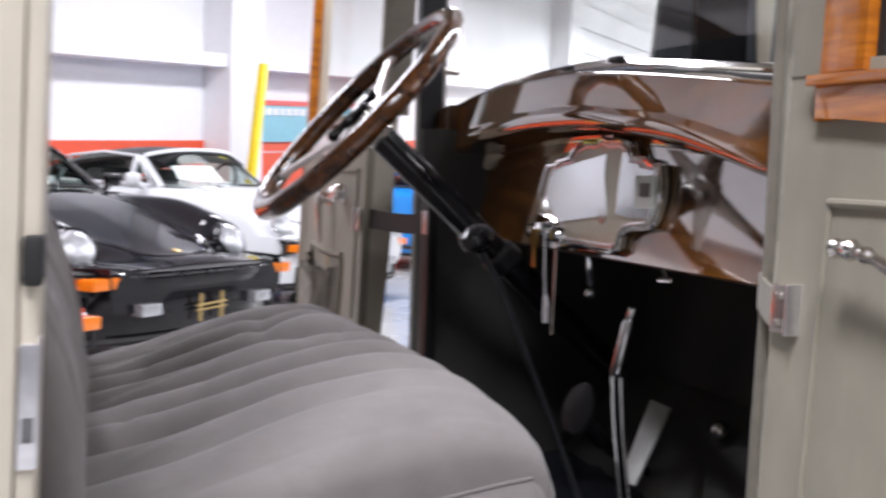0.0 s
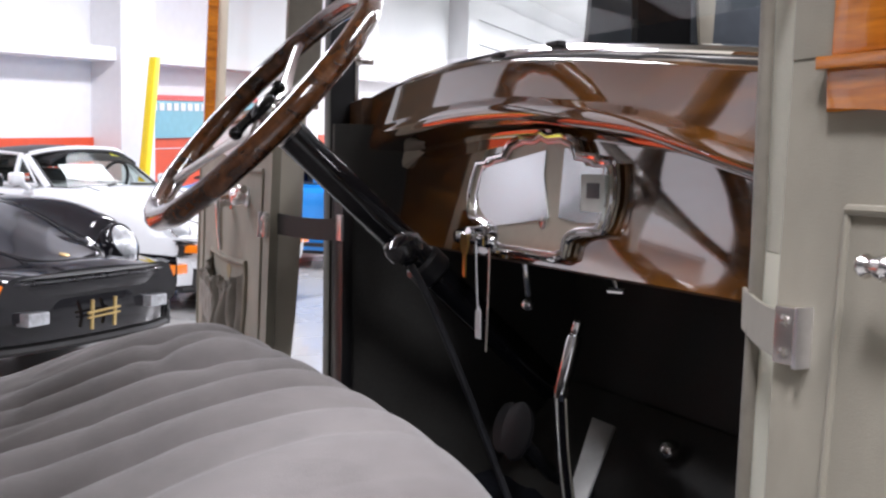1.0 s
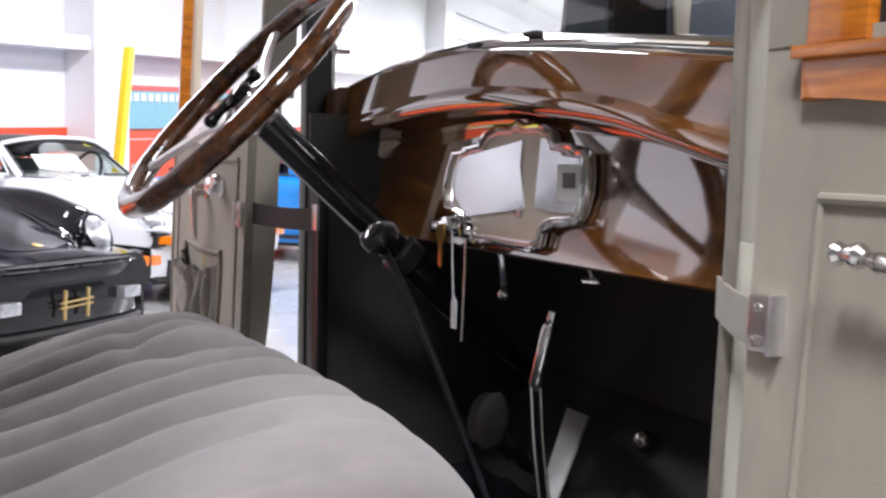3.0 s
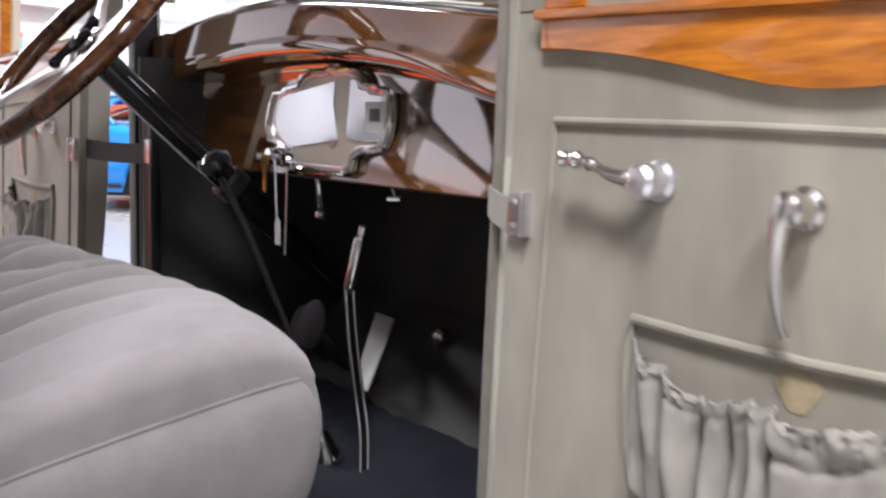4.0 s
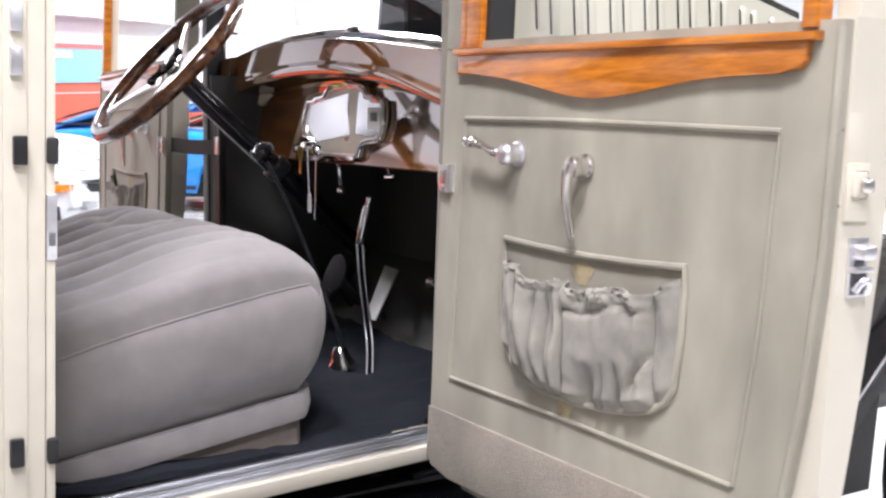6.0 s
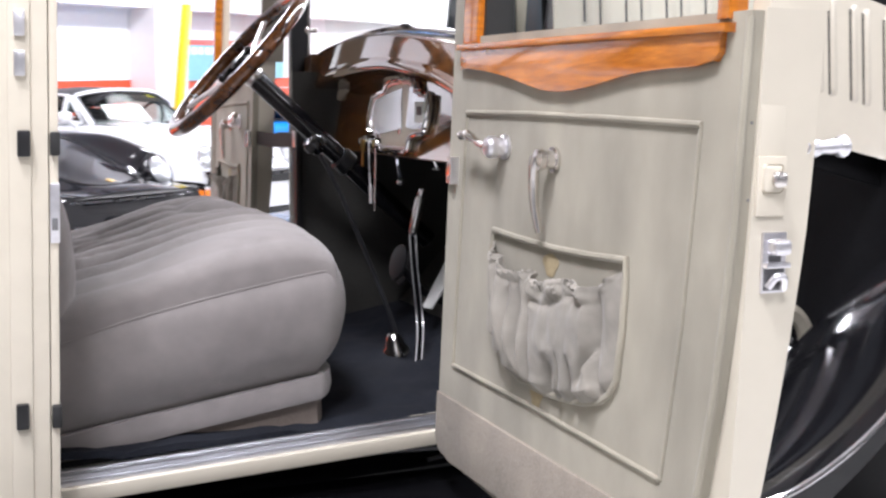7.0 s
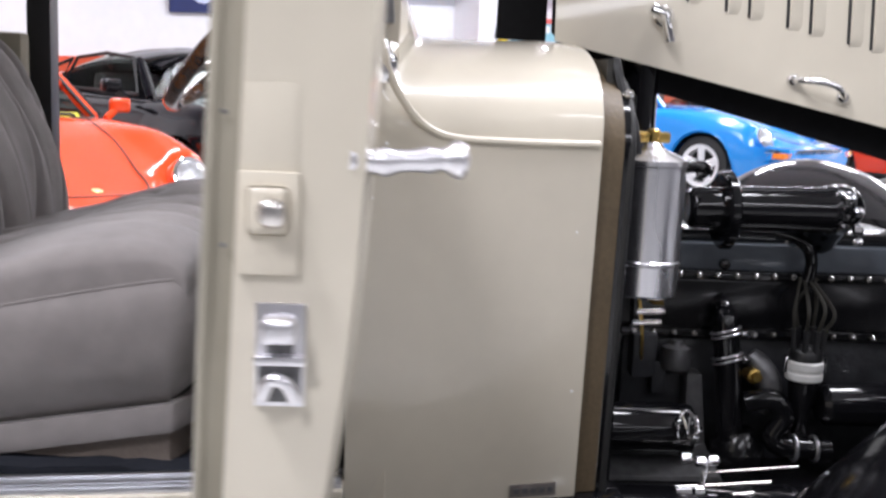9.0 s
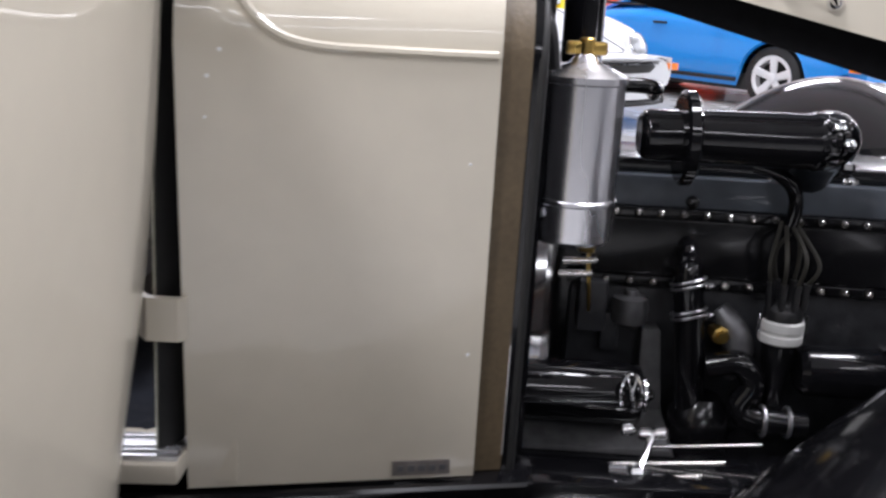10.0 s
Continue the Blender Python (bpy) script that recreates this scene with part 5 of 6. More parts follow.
for y in (1.375, 1.22):
    part("screen_clip", made(box, (0.787, y, 1.220), (0.80, y + 0.03, 1.227), 0.002), RUBBER, screen)
wing = part("wing_screw", made(lathe, (0.745, 1.765, 1.245), (-1, 0, 0), [(0, 0.006), (0.02, 0.006), (0.024, 0.010), (0.030, 0.004)], 12), NICKEL, screen)

# ---- raised hood ----
HOOD_Y = 1.02
def hood_edge(x):
    return 1.118 - 0.215 * (x - 1.098)
hood = part("hood_side", made(prism, [(1.045, hood_edge(1.045)), (1.99, hood_edge(1.99)), (1.99, hood_edge(1.99) + 0.36), (1.045, hood_edge(1.045) + 0.40)], lambda x, z, d: Vector((x, HOOD_Y + d + 0.10 * (z - 1.1), z)), 0.0, 0.006, 0.002), CREAM, car, "raised cream hood side with upright louvres")
for k in range(12):
    for dx in (0.0, 0.0375):
        x = 1.148 + k * 0.1005 + dx - 0.03
        if x > 1.97:
            continue
        z0 = hood_edge(x) + 0.112
        bm = bmesh.new()
        rows = []
        for z, s in ((z0, 0.0), (z0 + 0.008, 0.7), (z0 + 0.016, 1.0), (z0 + 0.21, 1.0), (z0 + 0.22, 0.6), (z0 + 0.226, 0.0)):
            yy = HOOD_Y + 0.10 * (z - 1.1)
            rows.append([Vector((x, yy, z)), Vector((x + 0.002, yy - 0.005 * s, z)), Vector((x + 0.006, yy - 0.006 * s, z)), Vector((x + 0.018, yy - 0.002 * s, z)), Vector((x + 0.024, yy + 0.0005, z))])
        slab(bm, rows, [[p + Vector((0.0015, 0.003, 0)) for p in r] for r in rows])
        part("louvre", bm, CREAM, hood)
        part("louvre_slot", made(hexa, [(x - 0.0040, HOOD_Y - 0.0022 + 0.10 * (z0 - 1.09), z0 + 0.004), (x + 0.0005, HOOD_Y - 0.0022 + 0.10 * (z0 - 1.09), z0 + 0.004), (x + 0.0005, HOOD_Y + 0.003 + 0.10 * (z0 - 1.09), z0 + 0.004), (x - 0.0040, HOOD_Y + 0.003 + 0.10 * (z0 - 1.09), z0 + 0.004),
             (x - 0.0040, HOOD_Y - 0.0022 + 0.10 * (z0 - 0.88), z0 + 0.216), (x + 0.0005, HOOD_Y - 0.0022 + 0.10 * (z0 - 0.88), z0 + 0.216), (x + 0.0005, HOOD_Y + 0.003 + 0.10 * (z0 - 0.88), z0 + 0.216), (x - 0.0040, HOOD_Y + 0.003 + 0.10 * (z0 - 0.88), z0 + 0.216)]), RUBBER, hood, smooth=False)
# bail handle and catch on it
def hood_at(x, z, d):
    return Vector((x, HOOD_Y + 0.10 * (z - 1.1) - d, z))
bm = bmesh.new()
tube(bm, smooth_path([hood_at(1.432, 1.082, 0.006), hood_at(1.445, 1.083, 0.026), hood_at(1.475, 1.080, 0.030), hood_at(1.498, 1.072, 0.026), hood_at(1.514, 1.058, 0.006)], 5), 0.0055, 10)
for x, z in ((1.432, 1.082), (1.514, 1.058)):
    lathe(bm, hood_at(x, z, 0.0), (0, -1, 0), [(0, 0.012), (0.004, 0.011), (0.010, 0.006)], 14)
part("hood_handle", bm, CHROME, hood, "chromed bail handle")
bm = bmesh.new()
lathe(bm, hood_at(1.216, 1.175, 0), (0, -1, 0), [(0, 0.017), (0.008, 0.017), (0.014, 0.011), (0.022, 0.009)], 16)
tube(bm, [hood_at(1.196, 1.186, 0.016), hood_at(1.216, 1.175, 0.022), hood_at(1.226, 1.135, 0.014)], 0.0065, 10, radii=[0.010, 0.008, 0.009])
part("hood_catch", bm, CHROME, hood)
# black underside leaf hanging just behind and below the side panel
part("hood_top", made(prism, [(1.047, hood_edge(1.064) + 0.02), (1.11, hood_edge(1.11) - 0.034), (1.30, hood_edge(1.30) - 0.038), (1.99, hood_edge(1.99) - 0.062), (1.99, hood_edge(1.99) + 0.40), (1.047, hood_edge(1.064) + 0.44)], lambda x, z, d: Vector((x, HOOD_Y + 0.05 + d + 0.1 * (z - 1.1), z)), 0.0, 0.008), HOOD_BLACK, car, "black inner face of the folded hood top")
far_hood = part("hood_half", made(hexa, [(0.980, 1.33, 1.142), (1.072, 1.33, 1.140), (1.072, 1.345, 1.140), (0.980, 1.345, 1.142), (0.99, 1.36, 1.85), (1.078, 1.36, 1.85), (1.078, 1.375, 1.85), (0.99, 1.375, 1.85)]), HOOD_BLACK, car, "black inner face of the far hood half")
# outer leaf: grey replaces cream to put its shade into the colour
part("outer_leaf", made(hexa, [(0.992, 1.50, 1.15), (1.093, 1.50, 1.15), (1.093, 1.512, 1.15), (0.992, 1.512, 1.15), (1.07, 1.53, 1.85), (1.10, 1.53, 1.85), (1.10, 1.542, 1.85), (1.07, 1.542, 1.85)]), IRON_GREY, far_hood, "grey folded hood leaf")
part("inner_leaf", made(hexa, [(1.105, 1.40, 1.16), (1.98, 1.40, 1.10), (1.98, 1.408, 1.10), (1.105, 1.408, 1.16), (1.105, 1.43, 1.80), (1.98, 1.43, 1.74), (1.98, 1.438, 1.74), (1.105, 1.438, 1.80)]), IRON_GREY, far_hood, "grey folded hood leaf")
part("leaf_strap", made(hexa, [(1.140, 1.396, 1.22), (1.158, 1.396, 1.22), (1.158, 1.402, 1.22), (1.140, 1.402, 1.22), (1.130, 1.404, 1.42), (1.174, 1.404, 1.42), (1.174, 1.412, 1.42), (1.130, 1.412, 1.42)], 0.001), CREAM, far_hood, "cream strip on the hood leaf")

# ---- engine ----
engine = part("engine_block", made(box, (1.20, 1.20, 0.36), (1.755, 1.40, 0.735), 0.012), ENGINE_BLACK, car, "black enamelled engine block")
part("side_cover", made(box, (1.235, 1.170, 0.638), (1.75, 1.202, 0.728), 0.006), ENGINE_BLACK, engine)
part("grey_plate", made(box, (1.225, 1.176, 0.745), (1.757, 1.39, 0.792), 0.004), IRON_GREY, engine, "blue-grey cylinder head plate")
part("head_gasket", made(box, (1.225, 1.168, 0.728), (1.757, 1.395, 0.7445), 0.002), ENGINE_BLACK, engine)
part("head_cover", made(box, (1.24, 1.20, 0.792), (1.74, 1.38, 0.815), 0.008), ENGINE_BLACK, engine)
part("crankcase", made(box, (1.22, 1.185, 0.36), (1.75, 1.35, 0.62), 0.02), SUMP, engine, "oily black crankcase")
part("lower_flange", made(box, (1.215, 1.168, 0.622), (1.755, 1.22, 0.638), 0.002), ENGINE_BLACK, engine)
BOLT = [(0, 0.0068), (0.004, 0.0068), (0.008, 0.0045), (0.010, 0.002)]
for z, y, x0, n, p in ((0.7365, 1.168, 1.245, 15, 0.0343), (0.6300, 1.168, 1.237, 14, 0.0365)):
    for k in range(n):
        part("bolt", made(lathe, (x0 + k * p, y, z), (0, -1, 0), BOLT, 8), NICKEL, engine)
for k in range(8):
    part("nut", made(lathe, (1.255 + k * 0.065, 1.21 + 0.004 * (k % 2), 0.792), (0, 0, 1), [(0, 0.010), (0.010, 0.010), (0.011, 0.006), (0.022, 0.005)], 8), NICKEL, engine)
part("plug_knob", made(lathe, (1.392, 1.176, 0.757), (0, -1, 0), [(0, 0.008), (0.006, 0.010), (0.014, 0.010), (0.018, 0.004)], 14), ENGINE_BLACK, engine)

# air pipe with its flange along the top
AIR = Vector((1.285, 1.06, 0.868))
air = part("air_pipe", made(lathe, AIR, (1, 0.02, 0.012), [(0, 0.026), (0.006, 0.033), (0.012, 0.0355), (0.06, 0.0355), (0.075, 0.0375), (0.235, 0.0385), (0.240, 0.0415), (0.252, 0.0415), (0.256, 0.0385), (0.270, 0.034), (0.276, 0.020)], 28), BLACK, engine, "glossy black air intake pipe")
part("intake_elbow", made(tube, smooth_path([(1.540, 1.066, 0.872), (1.556, 1.085, 0.872), (1.564, 1.130, 0.862), (1.566, 1.180, 0.83), (1.566, 1.215, 0.79)], 5), 0.04, 18, radii=[0.034 + 0.010 * math.sin(math.pi * k / 20) for k in range(21)]), BLACK, air)
part("pipe_flange", made(lathe, AIR + Vector((0.056, 0, -0.002)), (1, 0.02, 0.012), [(0, 0.061), (0.004, 0.066), (0.016, 0.066), (0.020, 0.061)], 28), BLACK, air)
for x, y, z, r in ((1.548, 1.030, 0.896, 0.006), (1.562, 1.026, 0.874, 0.008), (1.566, 1.030, 0.842, 0.009), (1.576, 1.05, 0.822, 0.006)):
    part("union_nut", made(lathe, (x - 0.008, y, z), (1, -0.2, 0), [(0, r * 0.6), (0.003, r), (0.013, r), (0.017, r * 0.6)], 8), CHROME, air)
# vacuum tank on the firewall
TANK = Vector((1.190, 0.926, 0.744))
tank = part("vacuum_tank", made(lathe, TANK, (0, 0, 1), [(0, 0.046), (0.005, 0.051), (0.05, 0.0525), (0.052, 0.0545), (0.056, 0.0545), (0.058, 0.0525), (0.200, 0.0525), (0.202, 0.055), (0.210, 0.055), (0.216, 0.044), (0.226, 0.020), (0.236, 0.012)], 36), ALU, engine, "brushed aluminium vacuum tank")
part("wing_nut", made(box, (1.164, 0.920, 0.979), (1.216, 0.932, 0.996), 0.005), BRASS, tank, "brass wing nut")
part("wing_hub", made(cyl, (1.190, 0.926, 0.975), (1.190, 0.926, 1.000), 0.010, 14, edge=0.002), BRASS, tank)
part("drain_cock", made(tube, [(1.198, 0.926, 0.752), (1.198, 0.924, 0.738), (1.206, 0.915, 0.734), (1.220, 0.910, 0.735)], 0.004, 8), BRASS, tank)
part("tank_cock", made(lathe, (1.158, 0.912, 0.781), (-0.6, -0.8, 0.1), [(-0.012, 0.006), (0.0, 0.007), (0.003, 0.011), (0.014, 0.011), (0.017, 0.006), (0.024, 0.006)], 10), BRIGHT, tank)
part("tank_bracket", made(box, (1.150, 0.905, 0.78), (1.172, 0.945, 0.80), 0.002), BLACK_SATIN, tank)
part("tank_bracket", made(box, (1.150, 0.905, 0.92), (1.172, 0.945, 0.94), 0.002), BLACK_SATIN, tank)
part("tank_pipe", made(tube, smooth_path([(1.235, 0.93, 0.945), (1.262, 0.935, 0.945), (1.285, 0.96, 0.94), (1.29, 1.0, 0.93)], 5), 0.010, 10), BLACK, tank)
part("breather_pipe", made(cyl, (1.197, 1.066, 0.96), (1.197, 1.066, 1.25), 0.028, 20), BLACK, engine)
for k, (x, z) in enumerate(((1.205, 0.715), (1.20, 0.697))):
    part("tank_union", made(cyl, (x - 0.022, 0.928, z), (x + 0.022, 0.926, z + 0.003), 0.0045, 10, edge=0.001), NICKEL, tank)
# starter with its end cap
starter = part("starter_motor", made(lathe, (1.152, 1.085, 0.476), (1, 0, 0), [(0, 0.047), (0.162, 0.047), (0.175, 0.043), (0.180, 0.032)], 28), BLACK, engine, "black starter motor")
part("end_cap", made(lathe, (1.332, 1.085, 0.476), (1, 0, 0), [(0, 0.032), (0.004, 0.032), (0.007, 0.026), (0.010, 0.012), (0.018, 0.006)], 24), CHROME, starter)
bm = bmesh.new()
oval = [Vector((1.308 + 0.016 * math.cos(a), 1.0335 + 0.012 * abs(math.sin(a)) ** 2, 0.494 + 0.028 * math.sin(a))) for a in [k * math.pi / 12 for k in range(24)]]
tube(bm, oval, 0.0032, 6, True)
tube(bm, [oval[4], Vector((1.308, 1.031, 0.494)), oval[16]], 0.003, 6)
tube(bm, [oval[20], Vector((1.308, 1.031, 0.494)), oval[8]], 0.003, 6)
part("cover_clip", bm, CHROME, starter, "bright wire cover clip")
# coolant hose with clamps
hose = part("coolant_hose", made(tube, smooth_path([(1.392, 1.17, 0.690), (1.391, 1.145, 0.682), (1.390, 1.128, 0.655), (1.396, 1.122, 0.60), (1.405, 1.120, 0.52), (1.414, 1.120, 0.43)], 6), 0.024, 16, radii=[0.014] * 8 + [0.018] * 2 + [0.0225] * 21), BLACK, engine, "black coolant hose with wire clamps")
for z, x, y in ((0.645, 1.391, 1.126), (0.600, 1.396, 1.122)):
    part("hose_clamp", made(tube, ring((x, y, z), (0.28, -0.2, -1), 0.0262, 20), 0.0024, 6, True), BRIGHT, hose)
    part("hose_clamp", made(tube, ring((x + 0.002, y, z - 0.008), (0.28, -0.2, -1), 0.0262, 20), 0.0024, 6, True), BRIGHT, hose)
    part("clamp_screw", made(box, (x + 0.022, y - 0.020, z - 0.008), (x + 0.036, y - 0.006, z + 0.004), 0.002), CHROME, hose)
elbow = part("pump_elbow", made(tube, smooth_path([(1.43, 1.11, 0.520), (1.475, 1.10, 0.530), (1.497, 1.095, 0.500), (1.480, 1.095, 0.465), (1.50, 1.09, 0.447), (1.58, 1.085, 0.445)], 6), 0.019, 14), BLACK, engine, "black water pump elbow")
for x in (1.515, 1.552):
    part("hose_clamp", made(tube, ring((x, 1.087, 0.446), (1, 0, 0), 0.0215, 20), 0.0038, 6, True), BRIGHT, elbow)
part("pump_body", made(lathe, (1.43, 1.13, 0.38), (0, 0, 1), [(0, 0.04), (0.02, 0.048), (0.06, 0.048), (0.085, 0.03)], 20), ENGINE_BLACK, engine)
part("pump_casting", made(tube, smooth_path([(1.445, 1.145, 0.60), (1.468, 1.135, 0.572), (1.478, 1.13, 0.535), (1.462, 1.13, 0.50)], 5), 0.022, 12, radii=[0.014 + 0.010 * math.sin(k * 0.21) for k in range(16)]), CAST, engine, "grey cast pump housing")
part("brass_union", made(lathe, (1.444, 1.125, 0.566), (0.2, -1, 0), [(-0.02, 0.010), (0, 0.014), (0.01, 0.014), (0.012, 0.009), (0.02, 0.009)], 8), BRASS, engine)
part("carburettor_bowl", made(lathe, (1.312, 1.150, 0.560), (0, 0, 1), [(0, 0.014), (0.01, 0.026), (0.03, 0.029), (0.048, 0.026), (0.052, 0.012), (0.06, 0.010)], 20), CAST, engine, "dull metal filter bowl")
for q in ((1.255, 1.168, 0.55, 0.022, 0.08), (1.285, 1.165, 0.52, 0.014, 0.06)):
    part("valve_housing", made(box, (q[0] - q[3], q[1] - q[3], q[2]), (q[0] + q[3], q[1] + q[3], q[2] + q[4]), 0.006), SUMP, engine)
# distributor, cap and leads
D = Vector((1.534, 1.116, -0.006))
dist = part("distributor", made(lathe, D + Vector((0, 0, 0.470)), (0, 0, 1), [(0, 0.014), (0.04, 0.016), (0.06, 0.023), (0.095, 0.026), (0.098, 0.030), (0.100, 0.031)], 24), ENGINE_BLACK, engine, "distributor with a white band and cloth leads")
part("band", made(lathe, D + Vector((0, 0, 0.568)), (0, 0, 1), [(0, 0.029), (0.004, 0.0325), (0.014, 0.0325), (0.016, 0.0305), (0.020, 0.0305), (0.022, 0.0325), (0.034, 0.0325), (0.037, 0.029)], 28), ENAMEL, dist)
part("cap", made(lathe, D + Vector((0, 0, 0.605)), (0, 0, 1), [(0, 0.029), (0.015, 0.029), (0.022, 0.024), (0.026, 0.012)], 24), BLACK_SATIN, dist)
for s in (-1, 1):
    part("clip", made(box, tuple(D + Vector((s * 0.034 - 0.003, -0.006, 0.582))), tuple(D + Vector((s * 0.034 + 0.003, 0.006, 0.612))), 0.001), CHROME, dist)
for k, (dx, dy) in enumerate(((-0.024, -0.006), (-0.010, -0.020), (0.008, -0.022), (0.024, -0.008), (0.012, 0.012), (-0.012, 0.012))):
    part("tower", made(cyl, tuple(D + Vector((dx, dy, 0.622))), tuple(D + Vector((dx * 1.1, dy * 1.1, 0.662))), 0.0062, 8), BLACK_SATIN, dist)
    e = Vector((1.520 + 0.006 * k, 1.135, 0.742))
    mid = D + Vector((dx * (1.35 + 0.2 * (k % 2)), dy * 1.5 - 0.005, 0.695 + 0.006 * (k % 3)))
    part("lead", made(tube, smooth_path([D + Vector((dx * 1.1, dy * 1.1, 0.660)), mid, e], 6), 0.0032, 6), CLOTH_WIRE, dist)
part("lead_conduit", made(tube, smooth_path([(1.530, 1.135, 0.728), (1.535, 1.130, 0.765), (1.526, 1.128, 0.795), (1.500, 1.13, 0.815), (1.47, 1.14, 0.822)], 6), 0.011, 12), BLACK, engine)
part("generator", made(lathe, (1.565, 1.115, 0.520), (1, 0, 0), [(0, 0.030), (0.01, 0.038), (0.17, 0.040), (0.18, 0.034)], 24), BLACK, engine, "black generator")
part("generator_strap", made(tube, ring((1.69, 1.115, 0.520), (1, 0, 0), 0.0415, 24), 0.004, 6, True), CHROME, engine)
part("oil_line", made(tube, smooth_path([(1.24, 1.16, 0.70), (1.243, 1.13, 0.64), (1.25, 1.15, 0.58)], 5), 0.003, 6), BRASS, engine)
# linkage along the frame
part("frame_rail", made(box, (0.80, 0.90, 0.32), (2.25, 0.98, 0.415), 0.006), BLACK, car, "glossy black chassis rail")
part("inner_pan", made(box, (1.15, 0.98, 0.37), (1.97, 1.58, 0.392), 0.004), BLACK, car, "glossy black engine pan")
part("pan_ledge", made(hexa, [(1.15, 1.05, 0.392), (1.385, 1.05, 0.393), (1.385, 1.17, 0.393), (1.15, 1.17, 0.392), (1.15, 1.05, 0.402), (1.375, 1.05, 0.404), (1.375, 1.17, 0.440), (1.15, 1.17, 0.436)], 0.004), DUSTY, engine)
part("crankcase_web", made(hexa, [(1.335, 1.14, 0.40), (1.378, 1.14, 0.40), (1.378, 1.20, 0.40), (1.335, 1.20, 0.40), (1.333, 1.145, 0.56), (1.362, 1.145, 0.56), (1.362, 1.20, 0.56), (1.333, 1.20, 0.56)], 0.006), DUSTY, engine)
for y, z, x0, x1, r in ((1.02, 0.422, 1.345, 1.50, 0.0024), (0.975, 0.410, 1.25, 1.437, 0.0034), (0.945, 0.402, 1.29, 1.40, 0.0042)):
    part("linkage_rod", made(cyl, (x0, y, z), (x1, y, z + 0.014), r, 10), NICKEL, engine)
bm = bmesh.new()
for q in ((1.306, 0.446), (1.332, 0.440), (1.353, 0.443)):
    lathe(bm, (q[0] - 0.012, 1.02, q[1]), (1, 0, 0.1), [(0, 0.005), (0.004, 0.010), (0.018, 0.010), (0.023, 0.006)], 12)
tube(bm, [(1.340, 1.015, 0.440), (1.328, 0.985, 0.425), (1.315, 0.955, 0.414)], 0.006, 8)
tube(bm, [(1.274, 0.952, 0.412), (1.298, 0.950, 0.414)], 0.009, 8)
tube(bm, [(1.304, 0.950, 0.415), (1.318, 0.950, 0.416)], 0.009, 8)
part("bell_crank", bm, CHROME, engine, "bright bell crank")

# water outlet and front of the engine, seen past the door edge
part("water_outlet", made(tube, smooth_path([(1.749, 1.235, 0.79), (1.746, 1.235, 0.845), (1.750, 1.235, 0.888), (1.763, 1.235, 0.935), (1.782, 1.235, 0.985), (1.82, 1.235, 1.04)], 6), 0.023, 14, radii=[0.031 - 0.008 * min(1, k / 7) for k in range(31)]), ALU, engine, "bare metal water outlet pipe")
part("outlet_flange", made(lathe, (1.749, 1.235, 0.793), (0, 0, 1), [(0, 0.042), (0.010, 0.042), (0.014, 0.030)], 16), ALU, engine)
filler = part("oil_filler", made(lathe, (1.87, 1.52, 0.84), (0, 0, 1), [(0, 0.018), (0.05, 0.018), (0.055, 0.028), (0.10, 0.030), (0.115, 0.026), (0.125, 0.02)], 20), CHROME, engine, "bright oil filler with a red cap")
part("filler_cap", made(lathe, (1.87, 1.52, 0.965), (0, 0, 1), [(0, 0.020), (0.012, 0.021), (0.022, 0.013), (0.026, 0.004)], 20), RED_GLASS, filler)
def shroud(bm):
    c = Vector((1.772, 1.168, 0.467))
    rows = []
    for k in range(19):
        a = math.radians(-5 + 120 * k / 18)
        u = Vector((math.cos(a), 0, math.sin(a)))
        rows.append([c + u * r + Vector((0, d, 0)) for r, d in ((0.074, 0.012), (0.078, 0.002), (0.098, -0.008), (0.114, 0.0), (0.118, 0.014), (0.112, 0.022), (0.080, 0.022))])
    grid(bm, rows, close_v=True, cap=True)
part("fan_shroud", made(shroud), PANEL, engine, "pale grey curved fan cover")
# radiator
RAD = [(0.97, 0.42), (0.97, 0.90), (1.0, 1.0), (1.06, 1.06), (1.268, 1.09), (1.476, 1.06), (1.536, 1.0), (1.566, 0.90), (1.566, 0.42)]
radiator = part("radiator", made(prism, RAD, lambda y, z, d: Vector((1.95 + d, y, z)), 0.0, 0.07), HOOD_BLACK, car, "black radiator core in a chromed shell")
part("shell", made(tube, [Vector((1.985, y, z)) for y, z in RAD], 0.022, 12, flat=((1, 0, 0), 2.2)), CHROME, radiator)
# wings, running board, head lamp
WING = [(0.98, 0.386), (1.10, 0.388), (1.20, 0.408), (1.315, 0.465), (1.410, 0.538), (1.515, 0.640), (1.595, 0.705), (1.685, 0.772), (1.785, 0.825), (1.92, 0.84), (2.07, 0.79), (2.21, 0.67), (2.32, 0.49)]
part("splash_apron", made(hexa, [(1.10, 0.845, 0.14), (2.05, 0.845, 0.14), (2.05, 0.853, 0.14), (1.10, 0.853, 0.14), (1.10, 0.83, 0.36), (2.05, 0.83, 0.42), (2.05, 0.838, 0.42), (1.10, 0.838, 0.36)]), BLACK_SATIN, car, "black splash apron along the frame")
def wing_row(x, z, lift, side):
    out = []
    for k in range(13):
        t = k / 12
        y = 0.42 + t * 0.40
        zz = z + 0.028 - 0.113 * t ** 2.2 - 0.012 * max(0.0, 1 - t / 0.12) ** 2 + lift
        out.append(Vector((x, y, zz)) if side < 0 else mirror_y((x, y, zz)))
    return out if side < 0 else [p + Vector((0, 0, 0.03)) for p in out]
wp = smooth_path([(x, 0, z) for x, z in WING], 4)
